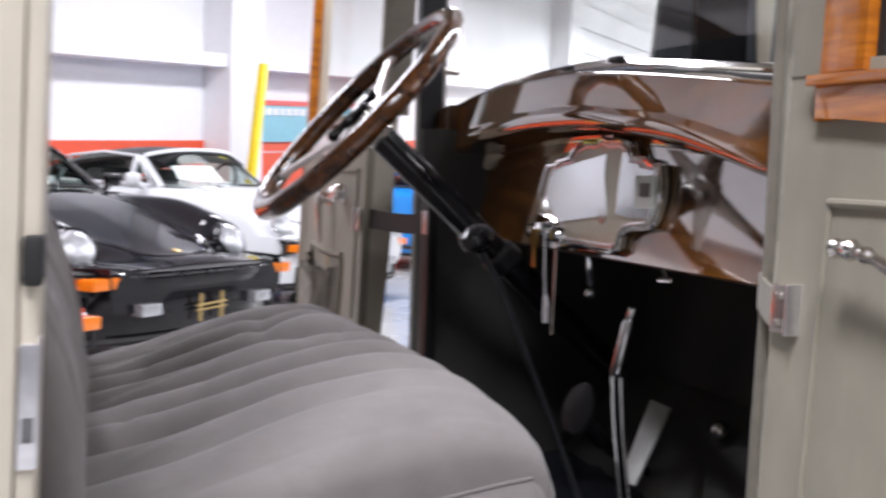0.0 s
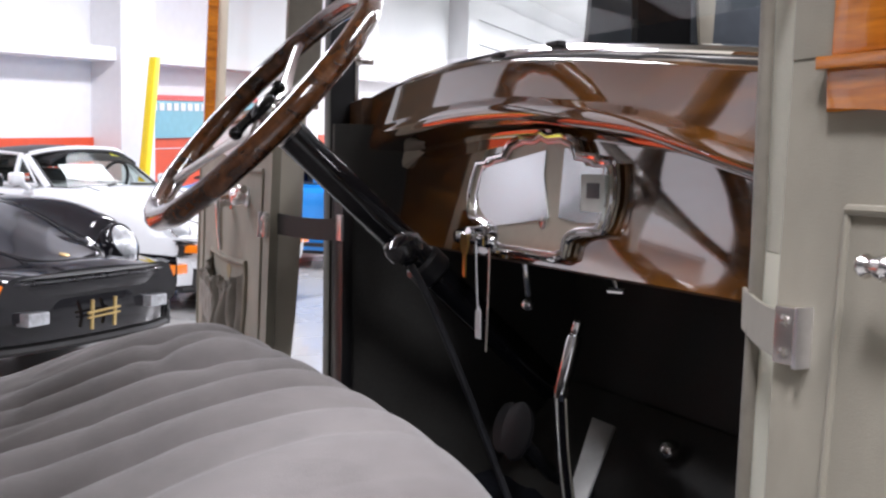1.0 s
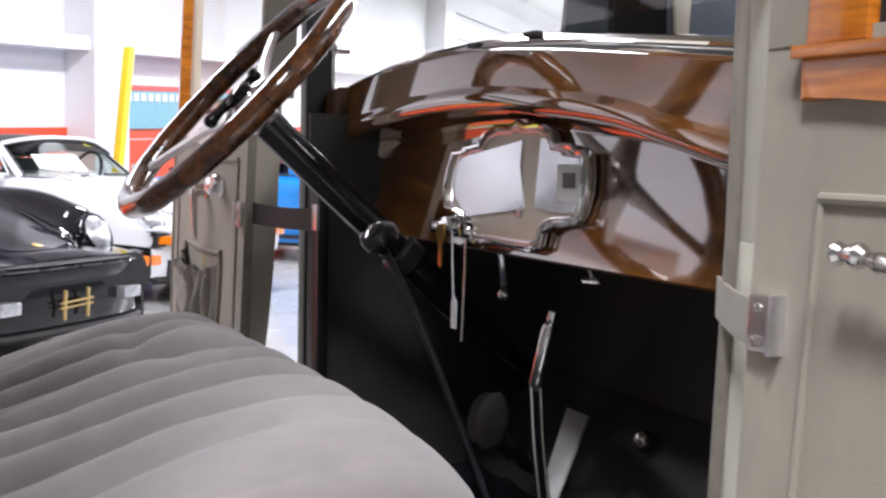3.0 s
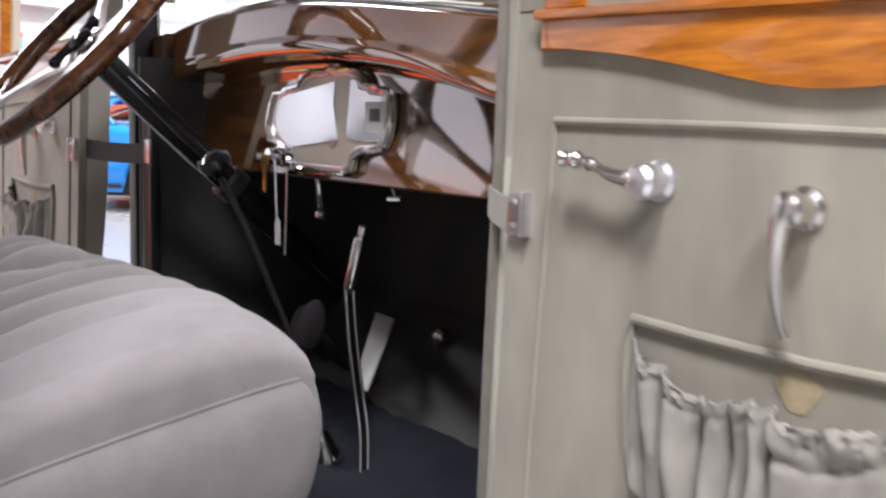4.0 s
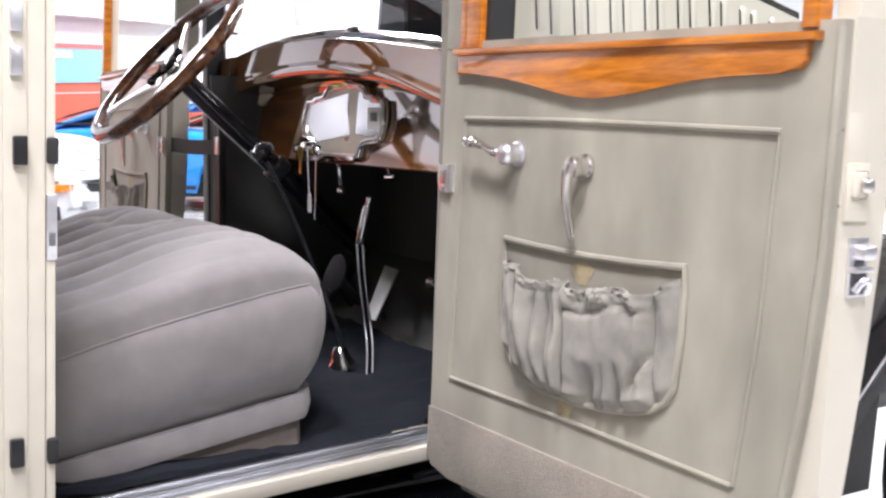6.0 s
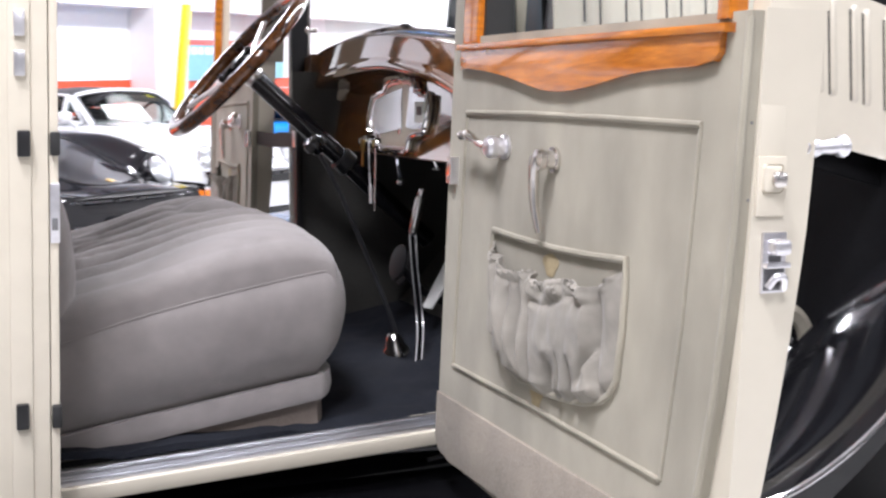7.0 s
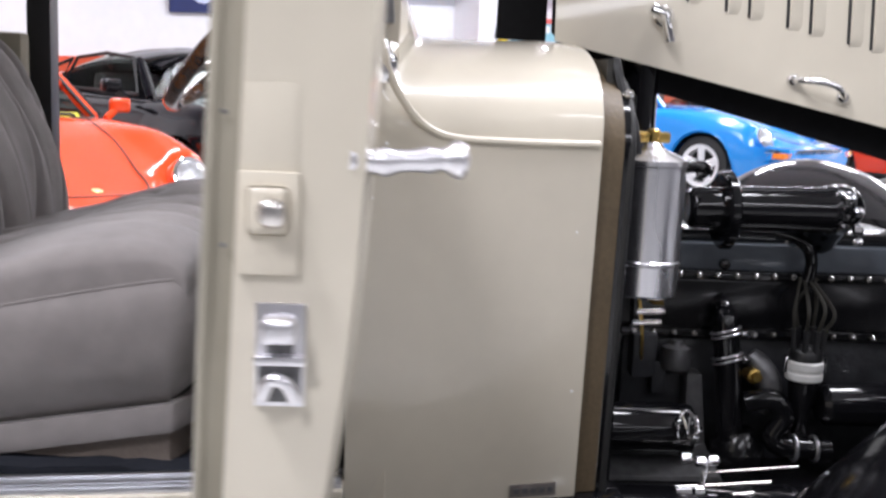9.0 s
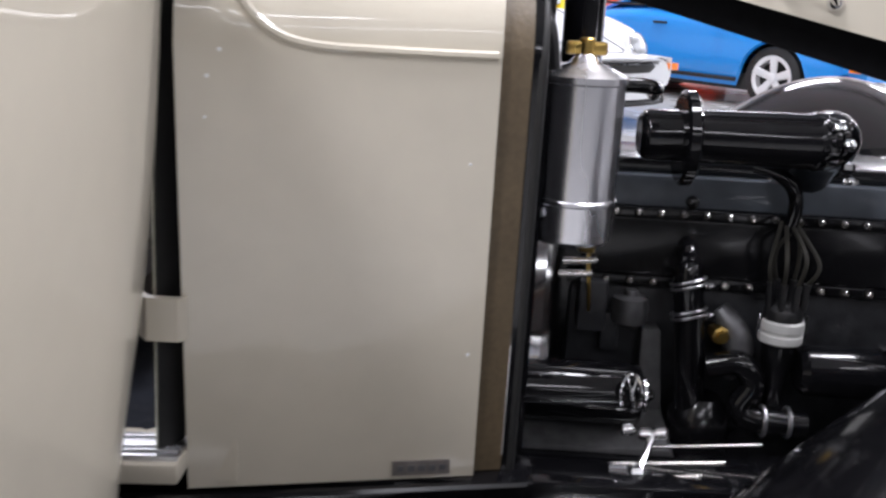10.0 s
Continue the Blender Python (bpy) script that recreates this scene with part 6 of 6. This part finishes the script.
for side in (-1, 1):
    bm = bmesh.new()
    slab(bm, [wing_row(p.x, p.z, 0.0, side) for p in wp], [wing_row(p.x, p.z, -0.008, side) for p in wp])
    wing_ob = part("front_wing", bm, BLACK, car, "glossy black front wing")
    def drop(x):
        return curve([(0.98, 0.10), (1.15, 0.10), (1.3, 0.055), (1.6, 0.05), (2.3, 0.05)], x)
    lip = [wing_row(p.x, p.z, -0.004, side)[0] for p in wp]
    part("wing_lip", made(lambda bm: slab(bm, [lip, [p - Vector((0, 0, drop(p.x))) for p in lip]], [[p + Vector((0, 0.004 * -side, 0)) for p in lip], [p + Vector((0, 0.004 * -side, -drop(p.x))) for p in lip]])), BLACK, wing_ob)
    part("wing_bead", made(tube, [wing_row(p.x, p.z, -0.003, side)[0] for p in wp], 0.006, 8), CHROME, wing_ob, "bright wing bead")
    part("wing_apron", made(lambda bm: slab(bm, [[wing_row(p.x, p.z, 0.0, side)[-1] for p in wp], [Vector((p.x, (0.90 if side < 0 else 2 * YC - 0.90), max(0.38, p.z - 0.17))) for p in wp]],
         [[wing_row(p.x, p.z, -0.006, side)[-1] for p in wp], [Vector((p.x, (0.90 if side < 0 else 2 * YC - 0.90), max(0.374, p.z - 0.176))) for p in wp]])), BLACK, wing_ob)
part("running_board", made(box, (-1.2, 0.36, 0.365), (1.0, 0.80, 0.398), 0.008), BLACK, car, "black running board")
part("board_trim", made(tube, [(-1.2, 0.362, 0.385), (1.0, 0.362, 0.388)], 0.010, 8), CHROME, car)
part("apron", made(hexa, [(-1.2, 0.775, 0.38), (1.16, 0.83, 0.38), (1.16, 0.90, 0.38), (-1.2, 0.86, 0.38), (-1.2, 0.765, 0.415), (1.16, 0.815, 0.452), (1.16, 0.90, 0.452), (-1.2, 0.86, 0.415)], 0.006), BLACK, car, "glossy black body apron")
part("apron_bead", made(tube, [(0.66, 0.745, 0.431), (0.9, 0.775, 0.440), (1.15, 0.812, 0.452)], 0.007, 8), BLACK, car)
lamp_h = part("head_lamp", made(lathe, (2.16, 0.80, 0.90), (-1, 0, 0), [(0, 0.115), (0.02, 0.118), (0.06, 0.112), (0.14, 0.075), (0.19, 0.035), (0.20, 0.01)], 28), CHROME, car, "chromed bowl head lamp")
part("lens", made(lathe, (2.16, 0.80, 0.90), (1, 0, 0), [(0, 0.108), (0.01, 0.10), (0.02, 0.07), (0.024, 0.02)], 28), LENS, lamp_h)
part("lamp_stem", made(cyl, (2.11, 0.80, 0.68), (2.11, 0.80, 0.80), 0.018, 12), CHROME, lamp_h)
for x, y in ((1.96, 0.45), (1.96, 2 * YC - 0.45), (-1.35, 0.50), (-1.35, 2 * YC - 0.50)):
    w = part("road_wheel", made(lathe, (x, y - 0.07, 0.37), (0, 1, 0), [(0, 0.29), (0.015, 0.35), (0.05, 0.37), (0.09, 0.37), (0.125, 0.35), (0.14, 0.29)], 36), RUBBER, car, "black tyre on a cream disc wheel")
    part("disc", made(lathe, (x, y - 0.06, 0.37), (0, 1, 0), [(0, 0.06), (0.01, 0.12), (0.03, 0.26), (0.02, 0.285), (0.11, 0.285)], 32), CREAM, w)

# ---- parked sports cars ----
def sports_car(label, paint, at, heading, stripe=False, targa=False, sheet=True, plate_bracket=False, notice=False, size=1.0):
    """A parked rear-engined coupe: x forward from the front bumper, z up."""
    top = thing("sports_car", label, "car", at, group="parked sports cars", turn=heading)
    top.matrix_basis = top.matrix_basis @ Matrix.Scale(size, 4)
    SHOULDER = [(-4.22, 0.60), (-4.0, 0.74), (-3.4, 0.84), (-2.8, 0.90), (-2.0, 0.90), (-1.45, 0.885), (-1.1, 0.86), (-0.8, 0.83), (-0.55, 0.77), (-0.44, 0.725), (-0.36, 0.58), (-0.25, 0.55), (-0.1, 0.54), (-0.02, 0.535)]
    CENTRE = [(-4.22, 0.60), (-4.0, 0.76), (-3.4, 0.90), (-2.8, 0.93), (-2.0, 0.93), (-1.45, 0.91), (-1.3, 0.90), (-1.0, 0.825), (-0.7, 0.735), (-0.4, 0.645), (-0.2, 0.59), (-0.1, 0.57), (-0.02, 0.545)]
    HALF = [(-4.22, 0.66), (-4.0, 0.78), (-3.4, 0.85), (-2.9, 0.83), (-2.4, 0.80), (-1.8, 0.80), (-1.3, 0.82), (-0.95, 0.83), (-0.6, 0.82), (-0.35, 0.79), (-0.15, 0.74), (-0.02, 0.68)]
    def row(x):
        sh, ce, hw = curve(SHOULDER, x), curve(CENTRE, x), curve(HALF, x)
        lo = 0.20
        for xw in (-0.95, -3.22):
            d = abs(x - xw)
            if d < 0.37:
                lo = max(lo, 0.31 + math.sqrt(0.37 ** 2 - d * d) - 0.02)
        if x > -0.06:
            lo = 0.32
        arch = math.exp(-((x + 0.75) / 0.55) ** 2)
        half = [(hw - 0.04, lo), (hw, max(lo + 0.02, 0.40)), (hw, max(lo + 0.035, 0.55)), (hw - 0.02, max(lo + 0.05, sh - 0.10)), (hw - 0.07, sh - 0.025), (hw - 0.15, sh + 0.022 * arch), (hw - 0.24, sh + 0.012 * arch),
                (hw - 0.33, (sh + ce) / 2 - 0.015 * arch), (hw - 0.45, ce - 0.004), (0.20, ce), (0.0, ce + 0.004)]
        fine = smooth_path([(y, z, 0) for y, z in half], 3)
        L = [Vector((x, p.x, p.y)) for p in fine]
        return L + [Vector((p.x, -p.y, p.z)) for p in reversed(L[:-1])]
    xs = [-4.22 + k * 4.20 / 110 for k in range(111)]
    bm = bmesh.new()
    rows = [row(x) for x in xs]
    grid(bm, rows, cap=True)
    body = part("body", bm, paint, top, local=True)
    part("undertray", made(box, (-4.1, -0.72, 0.16), (-0.1, 0.72, 0.33)), INTERIOR, top, local=True, smooth=False)
    # greenhouse: belt line to roof
    ROOF = [(-3.85, 0.80), (-3.4, 0.97), (-3.0, 1.095), (-2.6, 1.185), (-2.25, 1.228), (-2.0, 1.235), (-1.80, 1.225), (-1.62, 1.198)]
    roof_paint = BLACK_SATIN if targa else paint
    bm = bmesh.new()
    rows = []
    for k in range(30):
        x = -3.85 + k * (3.85 - 1.62) / 29
        z = curve(ROOF, x)
        w = 0.52 + 0.06 * math.sin(math.pi * k / 29)
        rows.append([Vector((x, w * c, z - 0.10 * abs(c) ** 3)) for c in (-1, -0.92, -0.75, -0.5, -0.25, 0, 0.25, 0.5, 0.75, 0.92, 1)])
    slab(bm, rows, [[p - Vector((0, 0, 0.03)) for p in r] for r in rows])
    part("roof", bm, roof_paint, top, local=True)
    # windscreen
    bm = bmesh.new()
    def ws(t, c):
        x = -1.30 + (-1.60 + 1.30) * t
        w = 0.655 + (0.565 - 0.655) * t
        return Vector((x - 0.17 * abs(c) ** 2.2, w * c, 0.885 + (1.190 - 0.885) * t - 0.06 * t * abs(c) ** 3))
    C9 = [-1 + k / 8 for k in range(17)]
    g = [[ws(t / 8, c) for c in C9] for t in range(9)]
    slab(bm, g, [[p - Vector((0.006, 0, 0.004)) for p in r] for r in g])
    screen = part("windscreen", bm, CAR_GLASS, top, local=True)
    screen.visible_shadow = False
    edge = [ws(0, c) for c in C9] + [ws(t / 8, 1) for t in range(1, 9)] + [ws(1, c) for c in reversed(C9[:-1])] + [ws(t / 8, -1) for t in range(7, 0, -1)]
    part("seal", made(tube, edge, 0.014, 6, True), RUBBER, screen, local=True)
    for s in (-1, 1):
        part("roof_pillar", made(tube, [ws(t / 8, s) + Vector((-0.035, s * 0.012, 0)) for t in range(9)], 0.030, 8), paint, top, local=True)
    for s in (-1, 1):
        o = [(-1.56, 0.91), (-1.83, 1.145), (-2.22, 1.175), (-2.6, 1.140), (-2.62, 0.93)]
        q = [(-2.68, 0.94), (-2.67, 1.130), (-3.02, 1.035), (-3.28, 0.945)]
        for out in (o, q):
            pane = part("side_glass", made(prism, out, lambda u, v, d: Vector((u, s * (0.735 - 0.55 * (v - 0.90) + d), v)), 0.0, 0.006), CAR_GLASS, top, local=True, smooth=False)
            pane.visible_shadow = False
            part("seal", made(tube, [Vector((u, s * (0.737 - 0.55 * (v - 0.90)), v)) for u, v in out], 0.013, 6, True), RUBBER if paint != PAINT_WHITE else paint, pane, local=True)
    if targa:
        for s in (-1, 1):
            part("quarter_bar", made(tube, [Vector((-1.80, s * 0.725, 0.905)), Vector((-1.84, s * 0.60, 1.15))], 0.022, 8), paint, top, local=True)
        part("header_rail", made(tube, [ws(1, c) + Vector((-0.02, 0, 0.012)) for c in C9], 0.026, 8), paint, top, local=True)
    part("cabin", made(box, (-3.3, -0.62, 0.5), (-1.5, 0.62, 0.86), 0.04), INTERIOR, top, local=True)
    for s in (-0.34, 0.34):
        seat_b = bmesh.new()
        box(seat_b, (-2.45, s - 0.24, 0.7), (-2.3, s + 0.24, 1.04), 0.05)
        box(seat_b, (-2.44, s - 0.13, 1.05), (-2.34, s + 0.13, 1.18), 0.04)
        part("seat", seat_b, INTERIOR, top, local=True)
    part("dash_top", made(box, (-1.66, -0.60, 0.80), (-1.42, 0.60, 0.895), 0.03), INTERIOR, top, local=True)
    part("steering_wheel", made(tube, [Vector((-1.72 + 0.06 * math.sin(a), 0.34 + 0.18 * math.cos(a), 0.93 + 0.17 * math.sin(a))) for a in [k * 2 * math.pi / 28 for k in range(28)]], 0.014, 6, True), RUBBER, top, local=True)
    # lamps on the front wings
    for s in (-1, 1):
        ax = Vector((0.86, 0.06 * s, 0.42)).normalized()
        c = Vector((-0.33, 0.605 * s, 0.630))
        bucket = bmesh.new()
        lathe(bucket, c - ax * 0.30, ax, [(0, 0.085), (0.10, 0.115), (0.22, 0.128), (0.28, 0.127), (0.295, 0.118)], 28)
        hl = part("head_lamp", bucket, paint, top, local=True)
        part("rim", made(tube, ring(c, ax, 0.112, 32), 0.010, 8, True), CHROME if paint != PAINT_BLACK else PAINT_BLACK, hl, local=True)
        part("lens", made(lathe, c - ax * 0.02, ax, [(0, 0.108), (0.022, 0.106), (0.04, 0.088), (0.052, 0.05), (0.055, 0.01)], 32), LENS, hl, local=True)
        part("indicator", made(box, (-0.20, min(s * 0.50, s * 0.79), 0.445), (-0.022, max(s * 0.50, s * 0.79), 0.505), 0.012), AMBER, top, local=True)
        part("fog_lamp", made(box, (-0.05, min(s * 0.38, s * 0.52), 0.300), (0.035, max(s * 0.38, s * 0.52), 0.365), 0.012), LENS, top, local=True)
        wd = bmesh.new()
        tube(wd, smooth_path([(-1.29, 0.10 + 0.33 * s, 0.905), (-1.31, 0.28 * s + 0.12, 0.915), (-1.32, -0.02 + 0.1 * s, 0.92)], 4), 0.010, 6)
        part("wiper", wd, RUBBER, top, local=True)
        mir = bmesh.new()
        box(mir, (-1.64, min(s * 0.83, s * 0.96), 0.915), (-1.57, max(s * 0.83, s * 0.96), 1.005), 0.028, 3)
        tube(mir, [(-1.58, s * 0.79, 0.88), (-1.59, s * 0.83, 0.91), (-1.60, s * 0.87, 0.94)], 0.024, 8)
        part("mirror", mir, paint, top, local=True)
    # bumper with a black rubbing strip
    def bump(bm, z0, z1, out):
        rows = []
        for k in range(25):
            c = -1 + k / 12
            x = out - 0.16 * abs(c) ** 3
            rows.append([Vector((x - 0.05, 0.80 * c, z0)), Vector((x, 0.80 * c, z0 + 0.01)), Vector((x + 0.012, 0.80 * c, (z0 + z1) / 2)), Vector((x, 0.80 * c, z1 - 0.01)), Vector((x - 0.05, 0.80 * c, z1))])
        slab(bm, rows, [[p - Vector((0.04, 0, 0)) for p in r] for r in rows])
    part("bumper", made(bump, 0.42, 0.535, 0.0), RUBBER if targa else paint, top, local=True)
    part("bumper_trim", made(bump, 0.500, 0.507, 0.022), ALU, top, local=True)
    part("bumper_strip", made(bump, 0.508, 0.536, 0.018), RUBBER, top, local=True)
    part("front_apron", made(bump, 0.20, 0.415, -0.015), paint, top, local=True)
    part("chin", made(bump, 0.15, 0.205, 0.0), RUBBER, top, local=True)
    ln = [Vector((x, y, curve(CENTRE, x) + 0.004)) for x, y in ((-1.28, -0.50), (-0.9, -0.46), (-0.5, -0.36), (-0.2, -0.26), (-0.14, 0), (-0.2, 0.26), (-0.5, 0.36), (-0.9, 0.46), (-1.28, 0.50))]
    part("lid_gap", made(tube, smooth_path(ln, 6), 0.004, 6), RUBBER, top, local=True)
    part("emblem", made(lathe, (-0.22, 0, 0.599), (0.3, 0, 1), [(0, 0.028), (0.004, 0.028), (0.006, 0.02)], 16), EMBLEM, top, local=True)
    if plate_bracket:
        br = bmesh.new()
        for s in (-0.085, 0.085):
            tube(br, [(0.028, s, 0.24), (0.035, s, 0.39)], 0.010, 6)
        tube(br, [(0.035, -0.12, 0.325), (0.035, 0.12, 0.335)], 0.007, 6)
        tube(br, [(0.035, -0.12, 0.300), (0.035, 0.12, 0.308)], 0.006, 6)
        part("plate_bracket", br, EMBLEM, top, local=True)
    if sheet:
        off = Vector((-0.022, 0, -0.012))
        sb = bmesh.new()
        p = [ws(0.30, -0.74), ws(0.24, -0.06), ws(0.66, -0.06), ws(0.70, -0.74)]
        rows = [[p[0].lerp(p[1], k / 10).lerp(p[3].lerp(p[2], k / 10), j / 4) + off - Vector((0.004 * abs(math.sin(math.pi * k / 5)), 0, 0)) for k in range(11)] for j in range(5)]
        slab(sb, rows, [[q - Vector((0.002, 0, 0)) for q in r] for r in rows])
        part("price_sheet", sb, PAPER, top, "white price sheet inside the windscreen", local=True)
        st = bmesh.new()
        a = [ws(0.90, 0.30), ws(0.90, 0.56), ws(0.99, 0.55), ws(0.99, 0.30)]
        hexa(st, [q - Vector((0.016, 0, 0.006)) for q in a] + [q - Vector((0.014, 0, 0.004)) for q in a])
        part("sticker", st, STICKER, top, local=True)
    if notice:
        for t0, t1, c0, c1 in ((0.06, 0.50, 0.10, 0.62), (0.02, 0.16, 0.45, 0.86)):
            a = [ws(t0, c0), ws(t0, c1), ws(t1, c1), ws(t1, c0)]
            part("notice", made(hexa, [q - Vector((0.026, 0, 0.010)) for q in a] + [q - Vector((0.022, 0, 0.008)) for q in a]), STICKER, top, "yellow notice inside the windscreen", local=True)
    if stripe:
        for s0, s1, x0, x1, m in ((-0.74, -0.30, -1.2, -0.5, SIGN_WHITE), (-0.30, 0.10, -1.0, -0.35, POSTER_BLUE), (0.15, 0.5, -1.2, -0.3, STICKER)):
            db = bmesh.new()
            rows = [[Vector((x0 + (x1 - x0) * j / 6, s0 + (s1 - s0) * k / 6, 0)) for k in range(7)] for j in range(7)]
            for r in rows:
                for q in r:
                    q.z = curve(CENTRE, q.x) + 0.02 + 0.01 * abs(q.y)
            slab(db, rows, [[q - Vector((0, 0, 0.004)) for q in r] for r in rows])
            part("livery_patch", db, m, body, local=True)
    # wheels
    for xw, wy in ((-0.95, 0.70), (-3.22, 0.72)):
        for s in (-1, 1):
            c = Vector((xw, s * (wy + 0.10), 0.315))
            ax = Vector((0, -s, 0))
            tyre = [(0.03, 0.215), (0.0, 0.225), (0.004, 0.27), (0.02, 0.305), (0.05, 0.315), (0.17, 0.315), (0.20, 0.29), (0.205, 0.215)]
            wh = part("wheel", made(lambda bm: grid(bm, [ring(c + ax * d, ax, r, 40) for d, r in tyre], True, True)), RUBBER, top, local=True)
            rb = bmesh.new()
            rows = [ring(c + ax * d, ax, r, 36, (1, 0, 0)) for d, r in ((0.006, 0.226), (-0.006, 0.218), (-0.004, 0.208), (0.006, 0.182), (0.06, 0.178), (0.10, 0.175))]
            grid(rb, rows, close_v=True)
            part("rim", rb, RIM_ALU, wh, local=True)
            part("brake_disc", made(lathe, c + ax * 0.10, ax, [(0, 0.186), (0.01, 0.186)], 36), INTERIOR, wh, local=True)
            for k in range(5):
                a = 2 * math.pi * k / 5 + 0.3
                u, v = Vector((math.cos(a), 0, math.sin(a))), Vector((-math.sin(a), 0, math.cos(a)))
                sp = bmesh.new()
                hexa(sp, [c + ax * 0.040 + u * 0.03 - v * 0.035, c + ax * 0.008 + u * 0.205 - v * 0.048, c + ax * 0.008 + u * 0.205 + v * 0.048, c + ax * 0.040 + u * 0.03 + v * 0.035,
                          c + ax * 0.015 + u * 0.03 - v * 0.028, c - ax * 0.004 + u * 0.205 - v * 0.034, c - ax * 0.004 + u * 0.205 + v * 0.034, c + ax * 0.015 + u * 0.03 + v * 0.028], 0.004)
                part("spoke", sp, RIM_ALU, wh, local=True)
            part("hub_cap", made(lathe, c + ax * 0.02, -ax, [(0, 0.05), (0.02, 0.045), (0.028, 0.02)], 16), RIM_ALU, wh, local=True)
    for s in (-1, 1):
        part("door_handle", made(box, (-2.45, min(s * 0.80, s * 0.83), 0.76), (-2.28, max(s * 0.80, s * 0.83), 0.785), 0.008), INTERIOR, top, local=True)
        part("side_strip", made(box, (-2.9, min(s * 0.795, s * 0.825), 0.245), (-1.35, max(s * 0.795, s * 0.825), 0.285), 0.008), RUBBER, top, local=True)
    return top


TURN = math.degrees(math.atan2(-0.727, 0.686))
sports_car("glossy black parked sports coupe with a price sheet", PAINT_BLACK, (0.73, 5.75, 0), TURN, plate_bracket=True)
sports_car("white parked sports coupe with a black roof panel", PAINT_WHITE, (2.22, 8.25, 0), TURN, targa=True)
sports_car("red-orange parked sports coupe with yellow notices in its windscreen", PAINT_ORANGE, (-0.34, 3.82, 0), TURN, sheet=False, notice=True, size=0.9)
sports_car("bright blue parked sports coupe on silver wheels", PAINT_BLUE, (5.23, 10.26, 0), TURN, sheet=False)
sports_car("scarlet parked sports coupe in racing livery", PAINT_RED, (7.4, 12.3, 0), TURN, stripe=True, sheet=False)
sports_car("dark grey parked sports coupe", PAINT_BLACK, (9.55, 14.35, 0), TURN, sheet=False)
